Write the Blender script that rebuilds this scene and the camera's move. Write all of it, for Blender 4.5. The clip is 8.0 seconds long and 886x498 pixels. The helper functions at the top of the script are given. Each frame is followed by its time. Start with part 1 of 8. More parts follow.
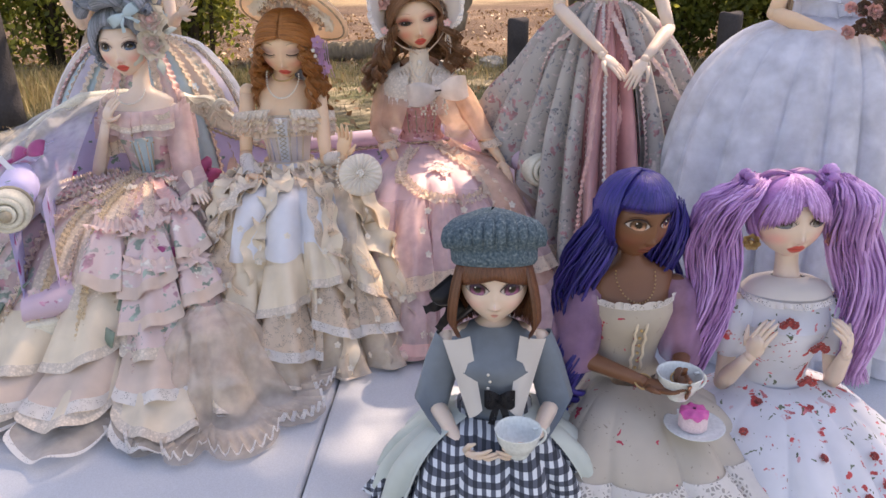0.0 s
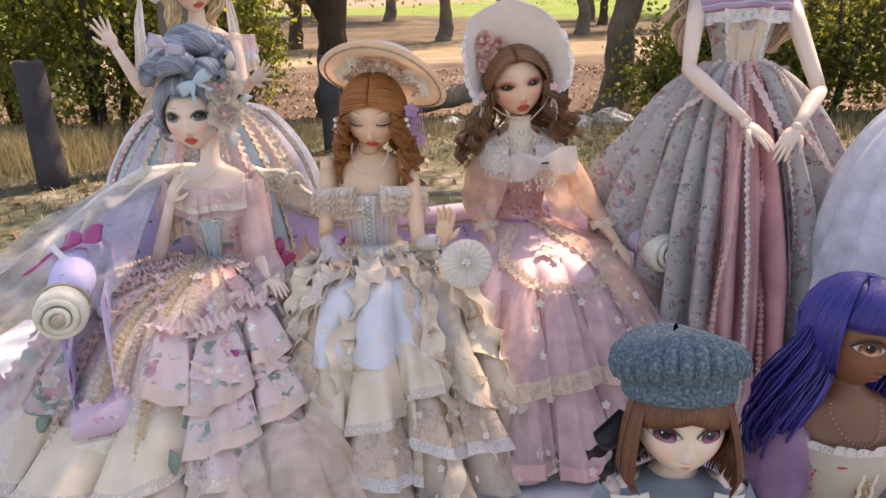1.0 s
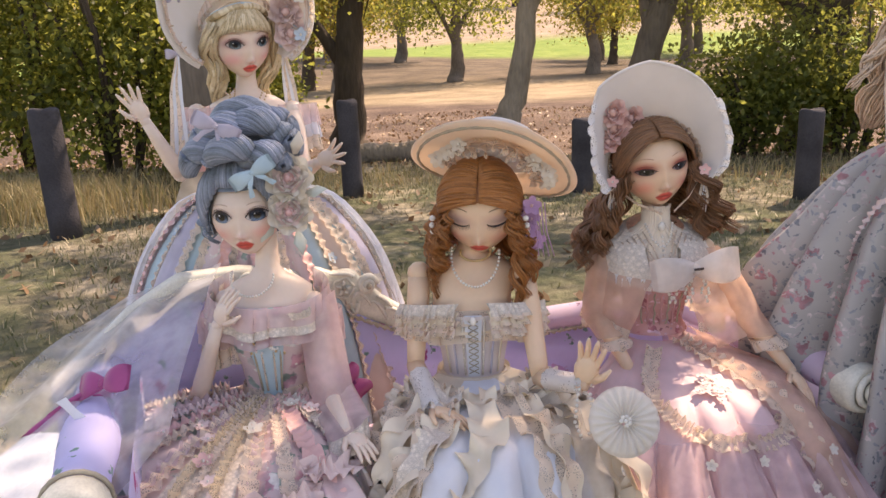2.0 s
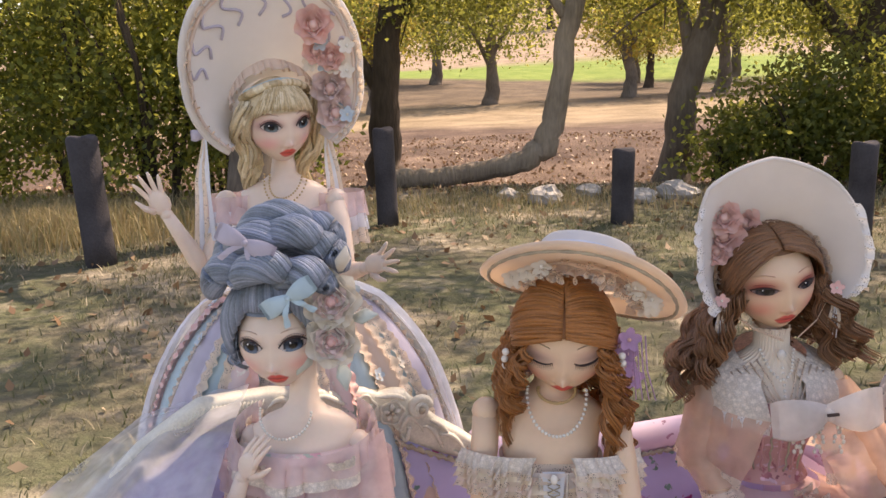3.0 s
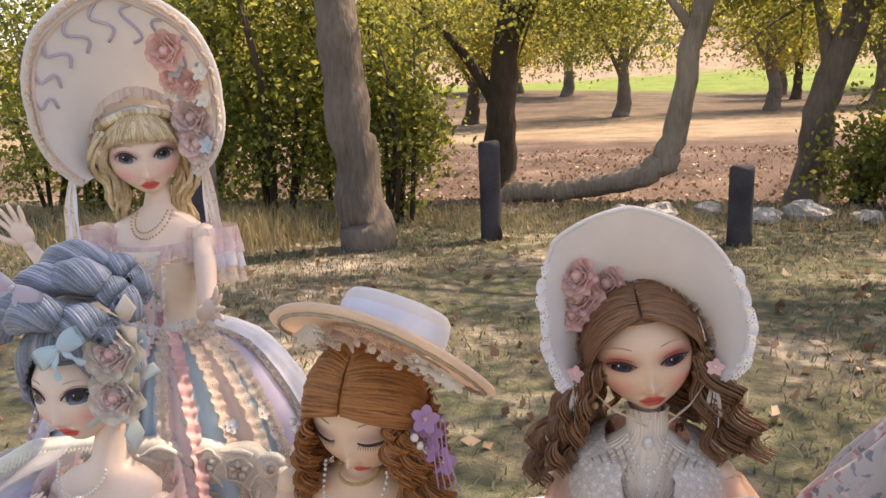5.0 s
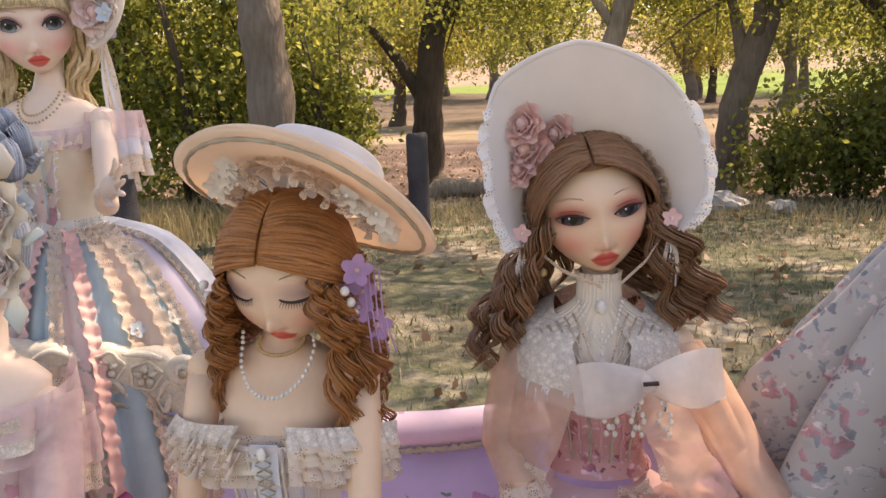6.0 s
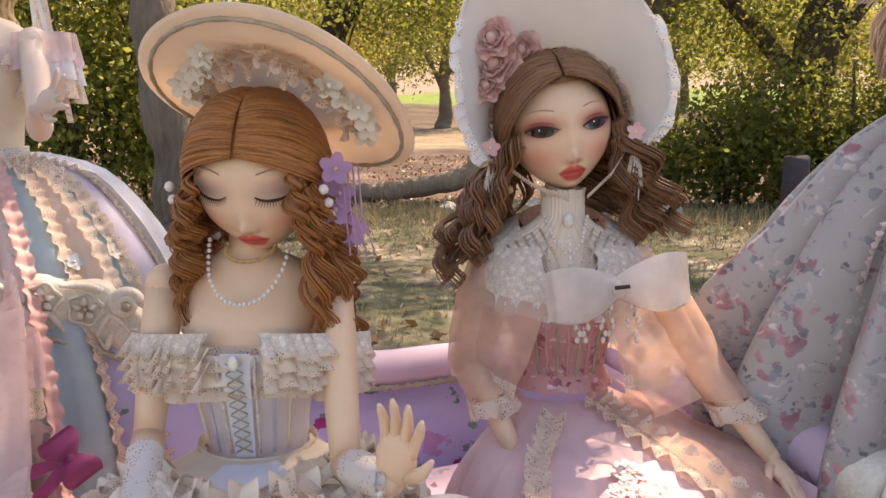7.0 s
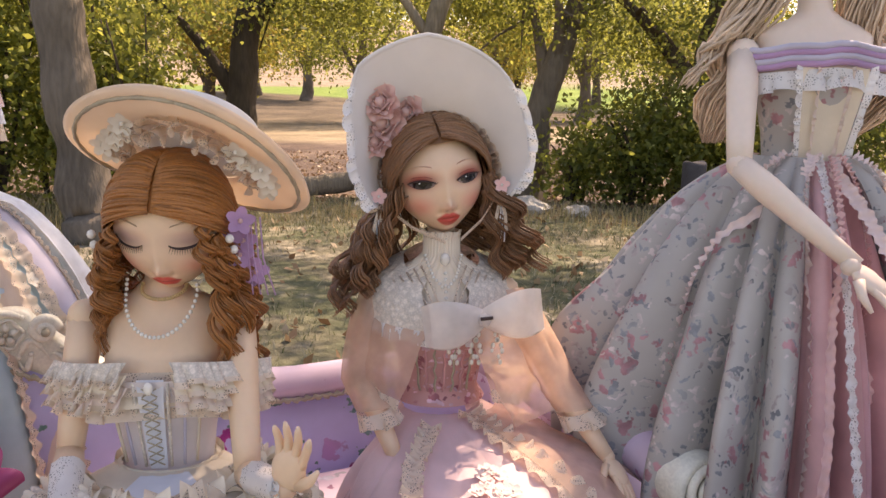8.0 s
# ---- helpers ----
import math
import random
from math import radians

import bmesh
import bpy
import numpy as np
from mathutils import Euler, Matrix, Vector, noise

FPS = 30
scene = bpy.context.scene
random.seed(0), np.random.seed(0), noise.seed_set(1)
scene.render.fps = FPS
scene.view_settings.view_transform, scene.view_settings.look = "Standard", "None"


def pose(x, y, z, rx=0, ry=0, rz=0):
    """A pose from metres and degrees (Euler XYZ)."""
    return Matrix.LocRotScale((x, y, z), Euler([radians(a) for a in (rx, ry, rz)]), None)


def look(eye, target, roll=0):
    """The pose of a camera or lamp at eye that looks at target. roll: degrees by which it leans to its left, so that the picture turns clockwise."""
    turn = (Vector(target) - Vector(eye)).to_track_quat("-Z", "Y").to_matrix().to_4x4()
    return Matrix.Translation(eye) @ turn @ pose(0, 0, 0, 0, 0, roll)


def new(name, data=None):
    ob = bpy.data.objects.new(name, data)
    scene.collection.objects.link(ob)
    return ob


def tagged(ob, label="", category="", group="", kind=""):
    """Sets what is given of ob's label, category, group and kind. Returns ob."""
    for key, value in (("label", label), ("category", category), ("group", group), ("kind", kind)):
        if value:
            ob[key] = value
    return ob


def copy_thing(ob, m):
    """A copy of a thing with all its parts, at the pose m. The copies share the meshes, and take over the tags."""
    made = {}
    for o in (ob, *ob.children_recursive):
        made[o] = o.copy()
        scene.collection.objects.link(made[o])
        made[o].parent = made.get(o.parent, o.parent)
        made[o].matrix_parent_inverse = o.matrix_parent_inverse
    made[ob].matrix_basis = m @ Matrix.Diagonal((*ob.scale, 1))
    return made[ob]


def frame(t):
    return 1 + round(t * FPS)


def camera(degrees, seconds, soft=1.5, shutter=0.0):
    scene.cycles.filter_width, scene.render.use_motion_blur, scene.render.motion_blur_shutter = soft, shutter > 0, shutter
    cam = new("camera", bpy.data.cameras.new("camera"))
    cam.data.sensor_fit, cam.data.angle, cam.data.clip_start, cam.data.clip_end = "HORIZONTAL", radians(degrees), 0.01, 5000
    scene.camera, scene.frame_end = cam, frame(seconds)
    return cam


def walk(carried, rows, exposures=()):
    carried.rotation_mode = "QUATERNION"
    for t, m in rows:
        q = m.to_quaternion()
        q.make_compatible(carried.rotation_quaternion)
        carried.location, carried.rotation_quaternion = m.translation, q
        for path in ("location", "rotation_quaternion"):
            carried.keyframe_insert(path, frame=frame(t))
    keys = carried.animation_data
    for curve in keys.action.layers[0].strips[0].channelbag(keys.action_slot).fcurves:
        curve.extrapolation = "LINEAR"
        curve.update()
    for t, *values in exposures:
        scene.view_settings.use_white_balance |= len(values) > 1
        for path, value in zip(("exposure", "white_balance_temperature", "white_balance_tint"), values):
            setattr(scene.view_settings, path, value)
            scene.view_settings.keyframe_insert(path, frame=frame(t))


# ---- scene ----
cam = camera(60.3, 8.0)
PATH = [
    (0, (0.051, 0.062, 1.315), (-0.045, 1.927, 0.6), -1.1),
    (0.5, (-0.007, 0.138, 1.318), (-0.139, 2.021, 0.659), -1.5),
    (1, (-0.071, 0.233, 1.315), (-0.24, 2.139, 0.733), -1.8),
    (1.5, (-0.165, 0.385, 1.325), (-0.352, 2.305, 0.8), -2.1),
    (2, (-0.217, 0.486, 1.348), (-0.41, 2.416, 0.862), -2.2),
    (2.2, (-0.229, 0.535, 1.363), (-0.43, 2.469, 0.891), -2.4),
    (3.3, (-0.273, 0.664, 1.425), (-0.616, 2.59, 1.01), -1.7),
    (3.5, (-0.258, 0.675, 1.43), (-0.66, 2.592, 1.027), -1.7),
    (4, (-0.193, 0.73, 1.446), (-0.734, 2.614, 1.052), -1.7),
    (4.2, (-0.166, 0.75, 1.443), (-0.76, 2.619, 1.049), -1.8),
    (5.3, (-0.006, 0.801, 1.399), (-0.611, 2.666, 1.007), -2.0),
    (5.5, (-0.009, 0.809, 1.375), (-0.573, 2.688, 0.984), -2.0),
    (6, (-0.045, 0.826, 1.3), (-0.47, 2.741, 0.913), -1.8),
    (6.5, (-0.082, 0.825, 1.259), (-0.37, 2.769, 0.886), -1.2),
    (7, (-0.097, 0.809, 1.232), (-0.256, 2.769, 0.865), -0.5),
    (7.5, (-0.091, 0.764, 1.246), (-0.13, 2.729, 0.876), 0.4),
    (8, (-0.071, 0.728, 1.282), (-0.012, 2.691, 0.902), 1.1),
]
walk(cam, [(t, look(eye, target, roll)) for t, eye, target, roll in PATH], [(0, 1.26, 8700, 25), (1.5, 1.26, 8700, 25), (2.2, 1.18, 8600, 25), (3.5, 1.12, 8500, 25), (4.2, 1.12, 8500, 25), (6, 1.24, 8800, 25), (8, 1.24, 8800, 25)])

# ---- light ----
world = bpy.data.worlds.new("World")
scene.world = world
world.use_nodes = True
wn = world.node_tree
sky = wn.nodes.new("ShaderNodeTexSky")
sky.sky_type, sky.sun_disc = "NISHITA", False
SUN_EL, SUN_AZ = 54.0, 40.0          # height; bearing from +y towards +x
sky.sun_elevation, sky.sun_rotation = radians(SUN_EL), radians(SUN_AZ)
wn.nodes["Background"].inputs["Strength"].default_value = 0.15
wn.links.new(sky.outputs[0], wn.nodes["Background"].inputs["Color"])
sun = new("sun", bpy.data.lights.new("sun", "SUN"))
sun.data.energy, sun.data.angle, sun.data.color = 4.3, radians(0.55), (1.0, 0.93, 0.82)
_d = Vector((math.sin(radians(SUN_AZ)) * math.cos(radians(SUN_EL)), math.cos(radians(SUN_AZ)) * math.cos(radians(SUN_EL)), math.sin(radians(SUN_EL))))
sun.matrix_world = look(_d * 40, (0, 0, 0))

# ---- materials ----


def mat(name, rough=0.6, metal=0.0, spec=0.4):
    m = bpy.data.materials.new(name)
    m.use_nodes = True
    b = m.node_tree.nodes["Principled BSDF"]
    b.inputs["Roughness"].default_value = rough
    b.inputs["Metallic"].default_value = metal
    b.inputs["Specular IOR Level"].default_value = spec
    return m, m.node_tree, b


def node(t, kind, **values):
    n = t.nodes.new(kind)
    for k, v in values.items():
        n.inputs[k.replace("_", " ")].default_value = v
    return n


def tex(t, kind, scale, coords, stretch=None, **values):
    n = node(t, kind, Scale=scale, **values)
    src = coords
    if stretch:
        mp = t.nodes.new("ShaderNodeMapping")
        mp.inputs["Scale"].default_value = stretch
        t.links.new(src, mp.inputs["Vector"])
        src = mp.outputs[0]
    t.links.new(src, n.inputs["Vector"])
    return n


def ramp(t, fac, stops):
    r = t.nodes.new("ShaderNodeValToRGB")
    while len(r.color_ramp.elements) < len(stops):
        r.color_ramp.elements.new(0.5)
    for e, (p, c) in zip(r.color_ramp.elements, stops):
        e.position, e.color = p, (*c, 1) if len(c) == 3 else c
    t.links.new(fac, r.inputs[0])
    return r.outputs[0]


def blend(t, fac, a, b, mode="MIX"):
    n = t.nodes.new("ShaderNodeMix")
    n.data_type, n.blend_type = "RGBA", mode
    for i, v in ((0, fac), (6, a), (7, b)):
        if isinstance(v, (int, float)):
            n.inputs[i].default_value = v
        elif isinstance(v, tuple):
            n.inputs[i].default_value = (*v, 1)
        else:
            t.links.new(v, n.inputs[i])
    return n.outputs[2]


def bump(t, b, height, strength, dist):
    n = node(t, "ShaderNodeBump", Strength=strength, Distance=dist)
    t.links.new(height, n.inputs["Height"])
    t.links.new(n.outputs[0], b.inputs["Normal"])


def coords(t, kind="Object"):
    return t.nodes.new("ShaderNodeTexCoord").outputs[kind]


def mul(c, k):
    return tuple(min(1.0, v * k) for v in c)


def mottled(name, c, rough=0.6, scale=8.0, amount=0.35, grain=120.0, relief=0.2, depth=0.002, spec=0.35):
    """A plain surface with large mottling, fine grain and a little relief."""
    m, t, b = mat(name, rough, 0, spec)
    co = coords(t)
    big = tex(t, "ShaderNodeTexNoise", scale, co, Detail=5.0)
    fine = tex(t, "ShaderNodeTexNoise", grain, co, Detail=3.0)
    col = ramp(t, big.outputs[0], [(0.3, mul(c, 1 - amount)), (0.7, mul(c, 1 + amount * 0.6))])
    col = blend(t, 0.25, col, ramp(t, fine.outputs[0], [(0.3, mul(c, 0.6)), (0.7, mul(c, 1.3))]))
    t.links.new(col, b.inputs["Base Color"])
    bump(t, b, fine.outputs[0], relief, depth)
    return m


def bark(name, c):
    m, t, b = mat(name, 0.9, 0, 0.2)
    co = coords(t)
    ridge = tex(t, "ShaderNodeTexNoise", 9.0, co, (3.0, 3.0, 0.5), Detail=6.0)
    big = tex(t, "ShaderNodeTexNoise", 1.7, co, Detail=4.0)
    col = ramp(t, ridge.outputs[0], [(0.3, mul(c, 0.45)), (0.6, c), (0.8, mul(c, 1.5))])
    col = blend(t, 0.5, col, ramp(t, big.outputs[0], [(0.35, mul(c, 0.6)), (0.65, mul(c, 1.35))]))
    t.links.new(col, b.inputs["Base Color"])
    bump(t, b, ridge.outputs[0], 0.8, 0.03)
    return m


def leaf_mat(name, stops, glow=0.5, thin=0.5):
    m, t, b = mat(name, 0.5, 0, 0.35)
    r = t.nodes.new("ShaderNodeNewGeometry").outputs["Random Per Island"]
    col = ramp(t, r, stops)
    t.links.new(col, b.inputs["Base Color"])
    tr = t.nodes.new("ShaderNodeBsdfTranslucent")
    t.links.new(blend(t, glow, col, (0.62, 0.62, 0.14), "MIX"), tr.inputs["Color"])
    mx = node(t, "ShaderNodeMixShader", Fac=thin)
    t.links.new(b.outputs[0], mx.inputs[1])
    t.links.new(tr.outputs[0], mx.inputs[2])
    t.links.new(mx.outputs[0], t.nodes["Material Output"].inputs["Surface"])
    return m


def ground_mat():
    m, t, b = mat("ground_cover", 0.95, 0, 0.15)
    co = t.nodes.new("ShaderNodeNewGeometry").outputs["Position"]
    sep = t.nodes.new("ShaderNodeSeparateXYZ")
    t.links.new(co, sep.inputs[0])
    patch = tex(t, "ShaderNodeTexNoise", 0.55, co, Detail=6.0, Roughness=0.65)
    fine = tex(t, "ShaderNodeTexNoise", 14.0, co, Detail=6.0, Roughness=0.7)
    wob = tex(t, "ShaderNodeTexNoise", 0.16, co, Detail=3.0)
    # lawn by the table: worn green and straw, sun and shade dapples painted in
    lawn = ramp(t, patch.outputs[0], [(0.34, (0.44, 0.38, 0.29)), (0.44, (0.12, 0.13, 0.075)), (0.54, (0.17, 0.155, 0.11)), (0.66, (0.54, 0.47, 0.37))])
    litter = ramp(t, patch.outputs[0], [(0.35, (0.08, 0.055, 0.045)), (0.55, (0.155, 0.11, 0.085)), (0.7, (0.27, 0.20, 0.155))])
    straw = ramp(t, patch.outputs[0], [(0.35, (0.22, 0.17, 0.11)), (0.65, (0.38, 0.30, 0.20))])
    # dark band across the far field: tree shade put into the ground colour
    shade_band = ramp(t, patch.outputs[0], [(0.35, (0.09, 0.07, 0.052)), (0.65, (0.18, 0.14, 0.10))])
    turf = ramp(t, patch.outputs[0], [(0.35, (0.13, 0.21, 0.045)), (0.65, (0.23, 0.30, 0.08))])
    hill = ramp(t, patch.outputs[0], [(0.35, (0.25, 0.19, 0.14)), (0.65, (0.38, 0.30, 0.22))])
    far = node(t, "ShaderNodeMath")
    far.operation = "MULTIPLY_ADD"
    t.links.new(wob.outputs[0], far.inputs[0])
    far.inputs[1].default_value = 6.0
    t.links.new(sep.outputs[1], far.inputs[2])

    def past(y, soft):
        n = t.nodes.new("ShaderNodeMapRange")
        n.inputs["From Min"].default_value, n.inputs["From Max"].default_value = y + 3 - soft, y + 3 + soft
        t.links.new(far.outputs[0], n.inputs["Value"])
        return n.outputs[0]
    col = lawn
    for c, y, soft in ((litter, 10.4, 0.8), (straw, 22.5, 1.5), (shade_band, 34.0, 2.5), (turf, 58.0, 3.0), (hill, 78.0, 4.0)):
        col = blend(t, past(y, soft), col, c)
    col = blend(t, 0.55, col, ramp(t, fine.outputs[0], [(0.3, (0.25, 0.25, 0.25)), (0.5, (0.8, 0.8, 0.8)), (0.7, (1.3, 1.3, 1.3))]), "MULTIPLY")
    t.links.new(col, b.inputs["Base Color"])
    bump(t, b, fine.outputs[0], 0.9, 0.05)
    return m


def glossy_cloth(name, c, rough=0.45, sheen=0.3, amount=0.12, weave=900.0, through_light=0.0):
    """Satin or cotton: fine weave, soft folds' tint, some sheen; through_light lets light pass as in thin cotton."""
    m, t, b = mat(name, rough, 0, 0.3)
    b.inputs["Sheen Weight"].default_value = sheen
    co = coords(t)
    big = tex(t, "ShaderNodeTexNoise", 22.0, co, Detail=4.0)
    fine = tex(t, "ShaderNodeTexNoise", weave, co, Detail=2.0)
    col = ramp(t, big.outputs[0], [(0.32, mul(c, 1 - amount)), (0.68, mul(c, 1 + amount * 0.5))])
    t.links.new(col, b.inputs["Base Color"])
    bump(t, b, fine.outputs[0], 0.25, 0.0006)
    if through_light:
        tr = t.nodes.new("ShaderNodeBsdfTranslucent")
        t.links.new(col, tr.inputs["Color"])
        mx = node(t, "ShaderNodeMixShader", Fac=through_light)
        t.links.new(b.outputs[0], mx.inputs[1])
        t.links.new(tr.outputs[0], mx.inputs[2])
        t.links.new(mx.outputs[0], t.nodes["Material Output"].inputs["Surface"])
    return m


def printed(name, c, spots, scale=28.0, cover=0.32, rough=0.6, through_light=0.15):
    """Cotton with a printed pattern of flowers and leaves: cells of colour scattered over the cloth."""
    m, t, b = mat(name, rough, 0, 0.25)
    co = coords(t)
    warp = tex(t, "ShaderNodeTexNoise", 60.0, co, Detail=3.0)
    base = ramp(t, tex(t, "ShaderNodeTexNoise", 14.0, co, Detail=4.0).outputs[0], [(0.3, mul(c, 0.85)), (0.7, mul(c, 1.08))])
    vec = blend(t, 0.045, co, warp.outputs[1], "ADD")
    col = base
    for k, (tint, size) in enumerate(spots):
        v = tex(t, "ShaderNodeTexVoronoi", scale * size, vec, (1.0, 1.0, 1.0 + 0.37 * k))
        keep = ramp(t, v.outputs["Distance"], [(cover * 0.8, (1, 1, 1)), (cover, (0, 0, 0))])
        sep = t.nodes.new("ShaderNodeSeparateColor")
        t.links.new(v.outputs["Color"], sep.inputs[0])
        pick = ramp(t, sep.outputs[k % 3], [(0.52, (0, 0, 0)), (0.56, (1, 1, 1))])
        both = blend(t, 1.0, keep, pick, "MULTIPLY")
        shade = ramp(t, warp.outputs[0], [(0.35, mul(tint, 0.6)), (0.65, mul(tint, 1.25))])
        col = blend(t, both, col, shade)
    t.links.new(col, b.inputs["Base Color"])
    bump(t, b, warp.outputs[0], 0.2, 0.001)
    if through_light:
        tr = t.nodes.new("ShaderNodeBsdfTranslucent")
        t.links.new(col, tr.inputs["Color"])
        mx = node(t, "ShaderNodeMixShader", Fac=through_light)
        t.links.new(b.outputs[0], mx.inputs[1])
        t.links.new(tr.outputs[0], mx.inputs[2])
        t.links.new(mx.outputs[0], t.nodes["Material Output"].inputs["Surface"])
    return m


def sheer(name, c, see=0.45, holes=0.0, scale=420.0):
    """Tulle, organza or lace: cloth that lets part of what is behind it show; holes cut a mesh of openings."""
    m, t, b = mat(name, 0.6, 0, 0.2)
    co = coords(t)
    big = tex(t, "ShaderNodeTexNoise", 30.0, co, Detail=4.0)
    col = ramp(t, big.outputs[0], [(0.3, mul(c, 0.88)), (0.7, mul(c, 1.06))])
    t.links.new(col, b.inputs["Base Color"])
    tr = t.nodes.new("ShaderNodeBsdfTranslucent")
    t.links.new(col, tr.inputs["Color"])
    mx = node(t, "ShaderNodeMixShader", Fac=0.35)
    t.links.new(b.outputs[0], mx.inputs[1])
    t.links.new(tr.outputs[0], mx.inputs[2])
    clear = t.nodes.new("ShaderNodeBsdfTransparent")
    out = t.nodes.new("ShaderNodeMixShader")
    if holes:
        v = tex(t, "ShaderNodeTexVoronoi", scale, co)
        v.feature = "DISTANCE_TO_EDGE"
        flower = tex(t, "ShaderNodeTexNoise", scale * 0.22, co, Detail=2.0)
        open_part = ramp(t, v.outputs["Distance"], [(holes, (0, 0, 0)), (holes + 0.06, (1, 1, 1))])
        solid = ramp(t, flower.outputs[0], [(0.46, (0.6, 0.6, 0.6)), (0.52, (0.0, 0.0, 0.0))])
        t.links.new(blend(t, 1.0, open_part, solid, "MULTIPLY"), out.inputs[0])
    else:
        weave = ramp(t, big.outputs[0], [(0.3, (see + 0.12,) * 3), (0.7, (see - 0.12,) * 3)])
        t.links.new(weave, out.inputs[0])
    t.links.new(mx.outputs[0], out.inputs[1])
    t.links.new(clear.outputs[0], out.inputs[2])
    t.links.new(out.outputs[0], t.nodes["Material Output"].inputs["Surface"])
    return m


GROUND = ground_mat()
BARK_DARK, BARK_GREY, BARK_PALE = bark("bark_dark", (0.085, 0.065, 0.05)), bark("bark_grey", (0.17, 0.14, 0.115)), bark("bark_pale", (0.30, 0.25, 0.20))
LEAF_GREEN = leaf_mat("leaf_green", [(0.0, (0.022, 0.034, 0.012)), (0.4, (0.07, 0.10, 0.026)), (0.72, (0.21, 0.24, 0.05)), (1.0, (0.50, 0.46, 0.09))], 0.5, 0.48)
LEAF_DARK = leaf_mat("leaf_dark", [(0.0, (0.025, 0.04, 0.015)), (0.6, (0.06, 0.09, 0.025)), (1.0, (0.16, 0.19, 0.05))])
LEAF_GOLD = leaf_mat("leaf_gold", [(0.0, (0.10, 0.10, 0.025)), (0.5, (0.24, 0.20, 0.04)), (0.85, (0.42, 0.28, 0.05)), (1.0, (0.40, 0.18, 0.05))])
STRAW = leaf_mat("dry_grass", [(0.0, (0.30, 0.24, 0.12)), (0.6, (0.40, 0.33, 0.20)), (1.0, (0.20, 0.20, 0.08))], 0.0, 0.3)
BLADE = leaf_mat("lawn_grass", [(0.0, (0.08, 0.10, 0.04)), (0.5, (0.19, 0.18, 0.10)), (1.0, (0.46, 0.40, 0.29))], 0.0, 0.3)
FALLEN = leaf_mat("fallen_leaves", [(0.0, (0.16, 0.09, 0.05)), (0.6, (0.30, 0.19, 0.11)), (1.0, (0.50, 0.39, 0.27))], 0.0, 0.2)
POST = mottled("weathered_post", (0.065, 0.062, 0.07), 0.9, 3.0, 0.5, 60.0, 0.6, 0.01, 0.15)
ROCK = mottled("rock", (0.42, 0.40, 0.38), 0.9, 3.5, 0.4, 40.0, 0.7, 0.02, 0.2)
TABLE = mottled("table_plastic", (0.55, 0.59, 0.64), 0.45, 5.0, 0.06, 700.0, 0.15, 0.0006, 0.45)
TABLE_LEG = mottled("table_leg_grey", (0.35, 0.35, 0.36), 0.4, 8.0, 0.15, 200.0, 0.1, 0.001, 0.5)
IVORY = mottled("ivory_painted_wood", (0.72, 0.69, 0.58), 0.45, 40.0, 0.22, 400.0, 0.3, 0.001, 0.45)
GILT = mottled("gilt_trim", (0.42, 0.36, 0.26), 0.45, 50.0, 0.3, 500.0, 0.3, 0.001, 0.5)
LAVENDER = printed("lavender_upholstery", (0.60, 0.57, 0.86), [((0.45, 0.06, 0.28), 1.4), ((0.18, 0.34, 0.30), 2.2)], 18.0, 0.3)
ROSE_SEAT = printed("pink_upholstery", (0.78, 0.60, 0.72), [((0.75, 0.70, 0.80), 1.6), ((0.62, 0.30, 0.45), 2.6)], 18.0, 0.25)

# ---- building helpers ----


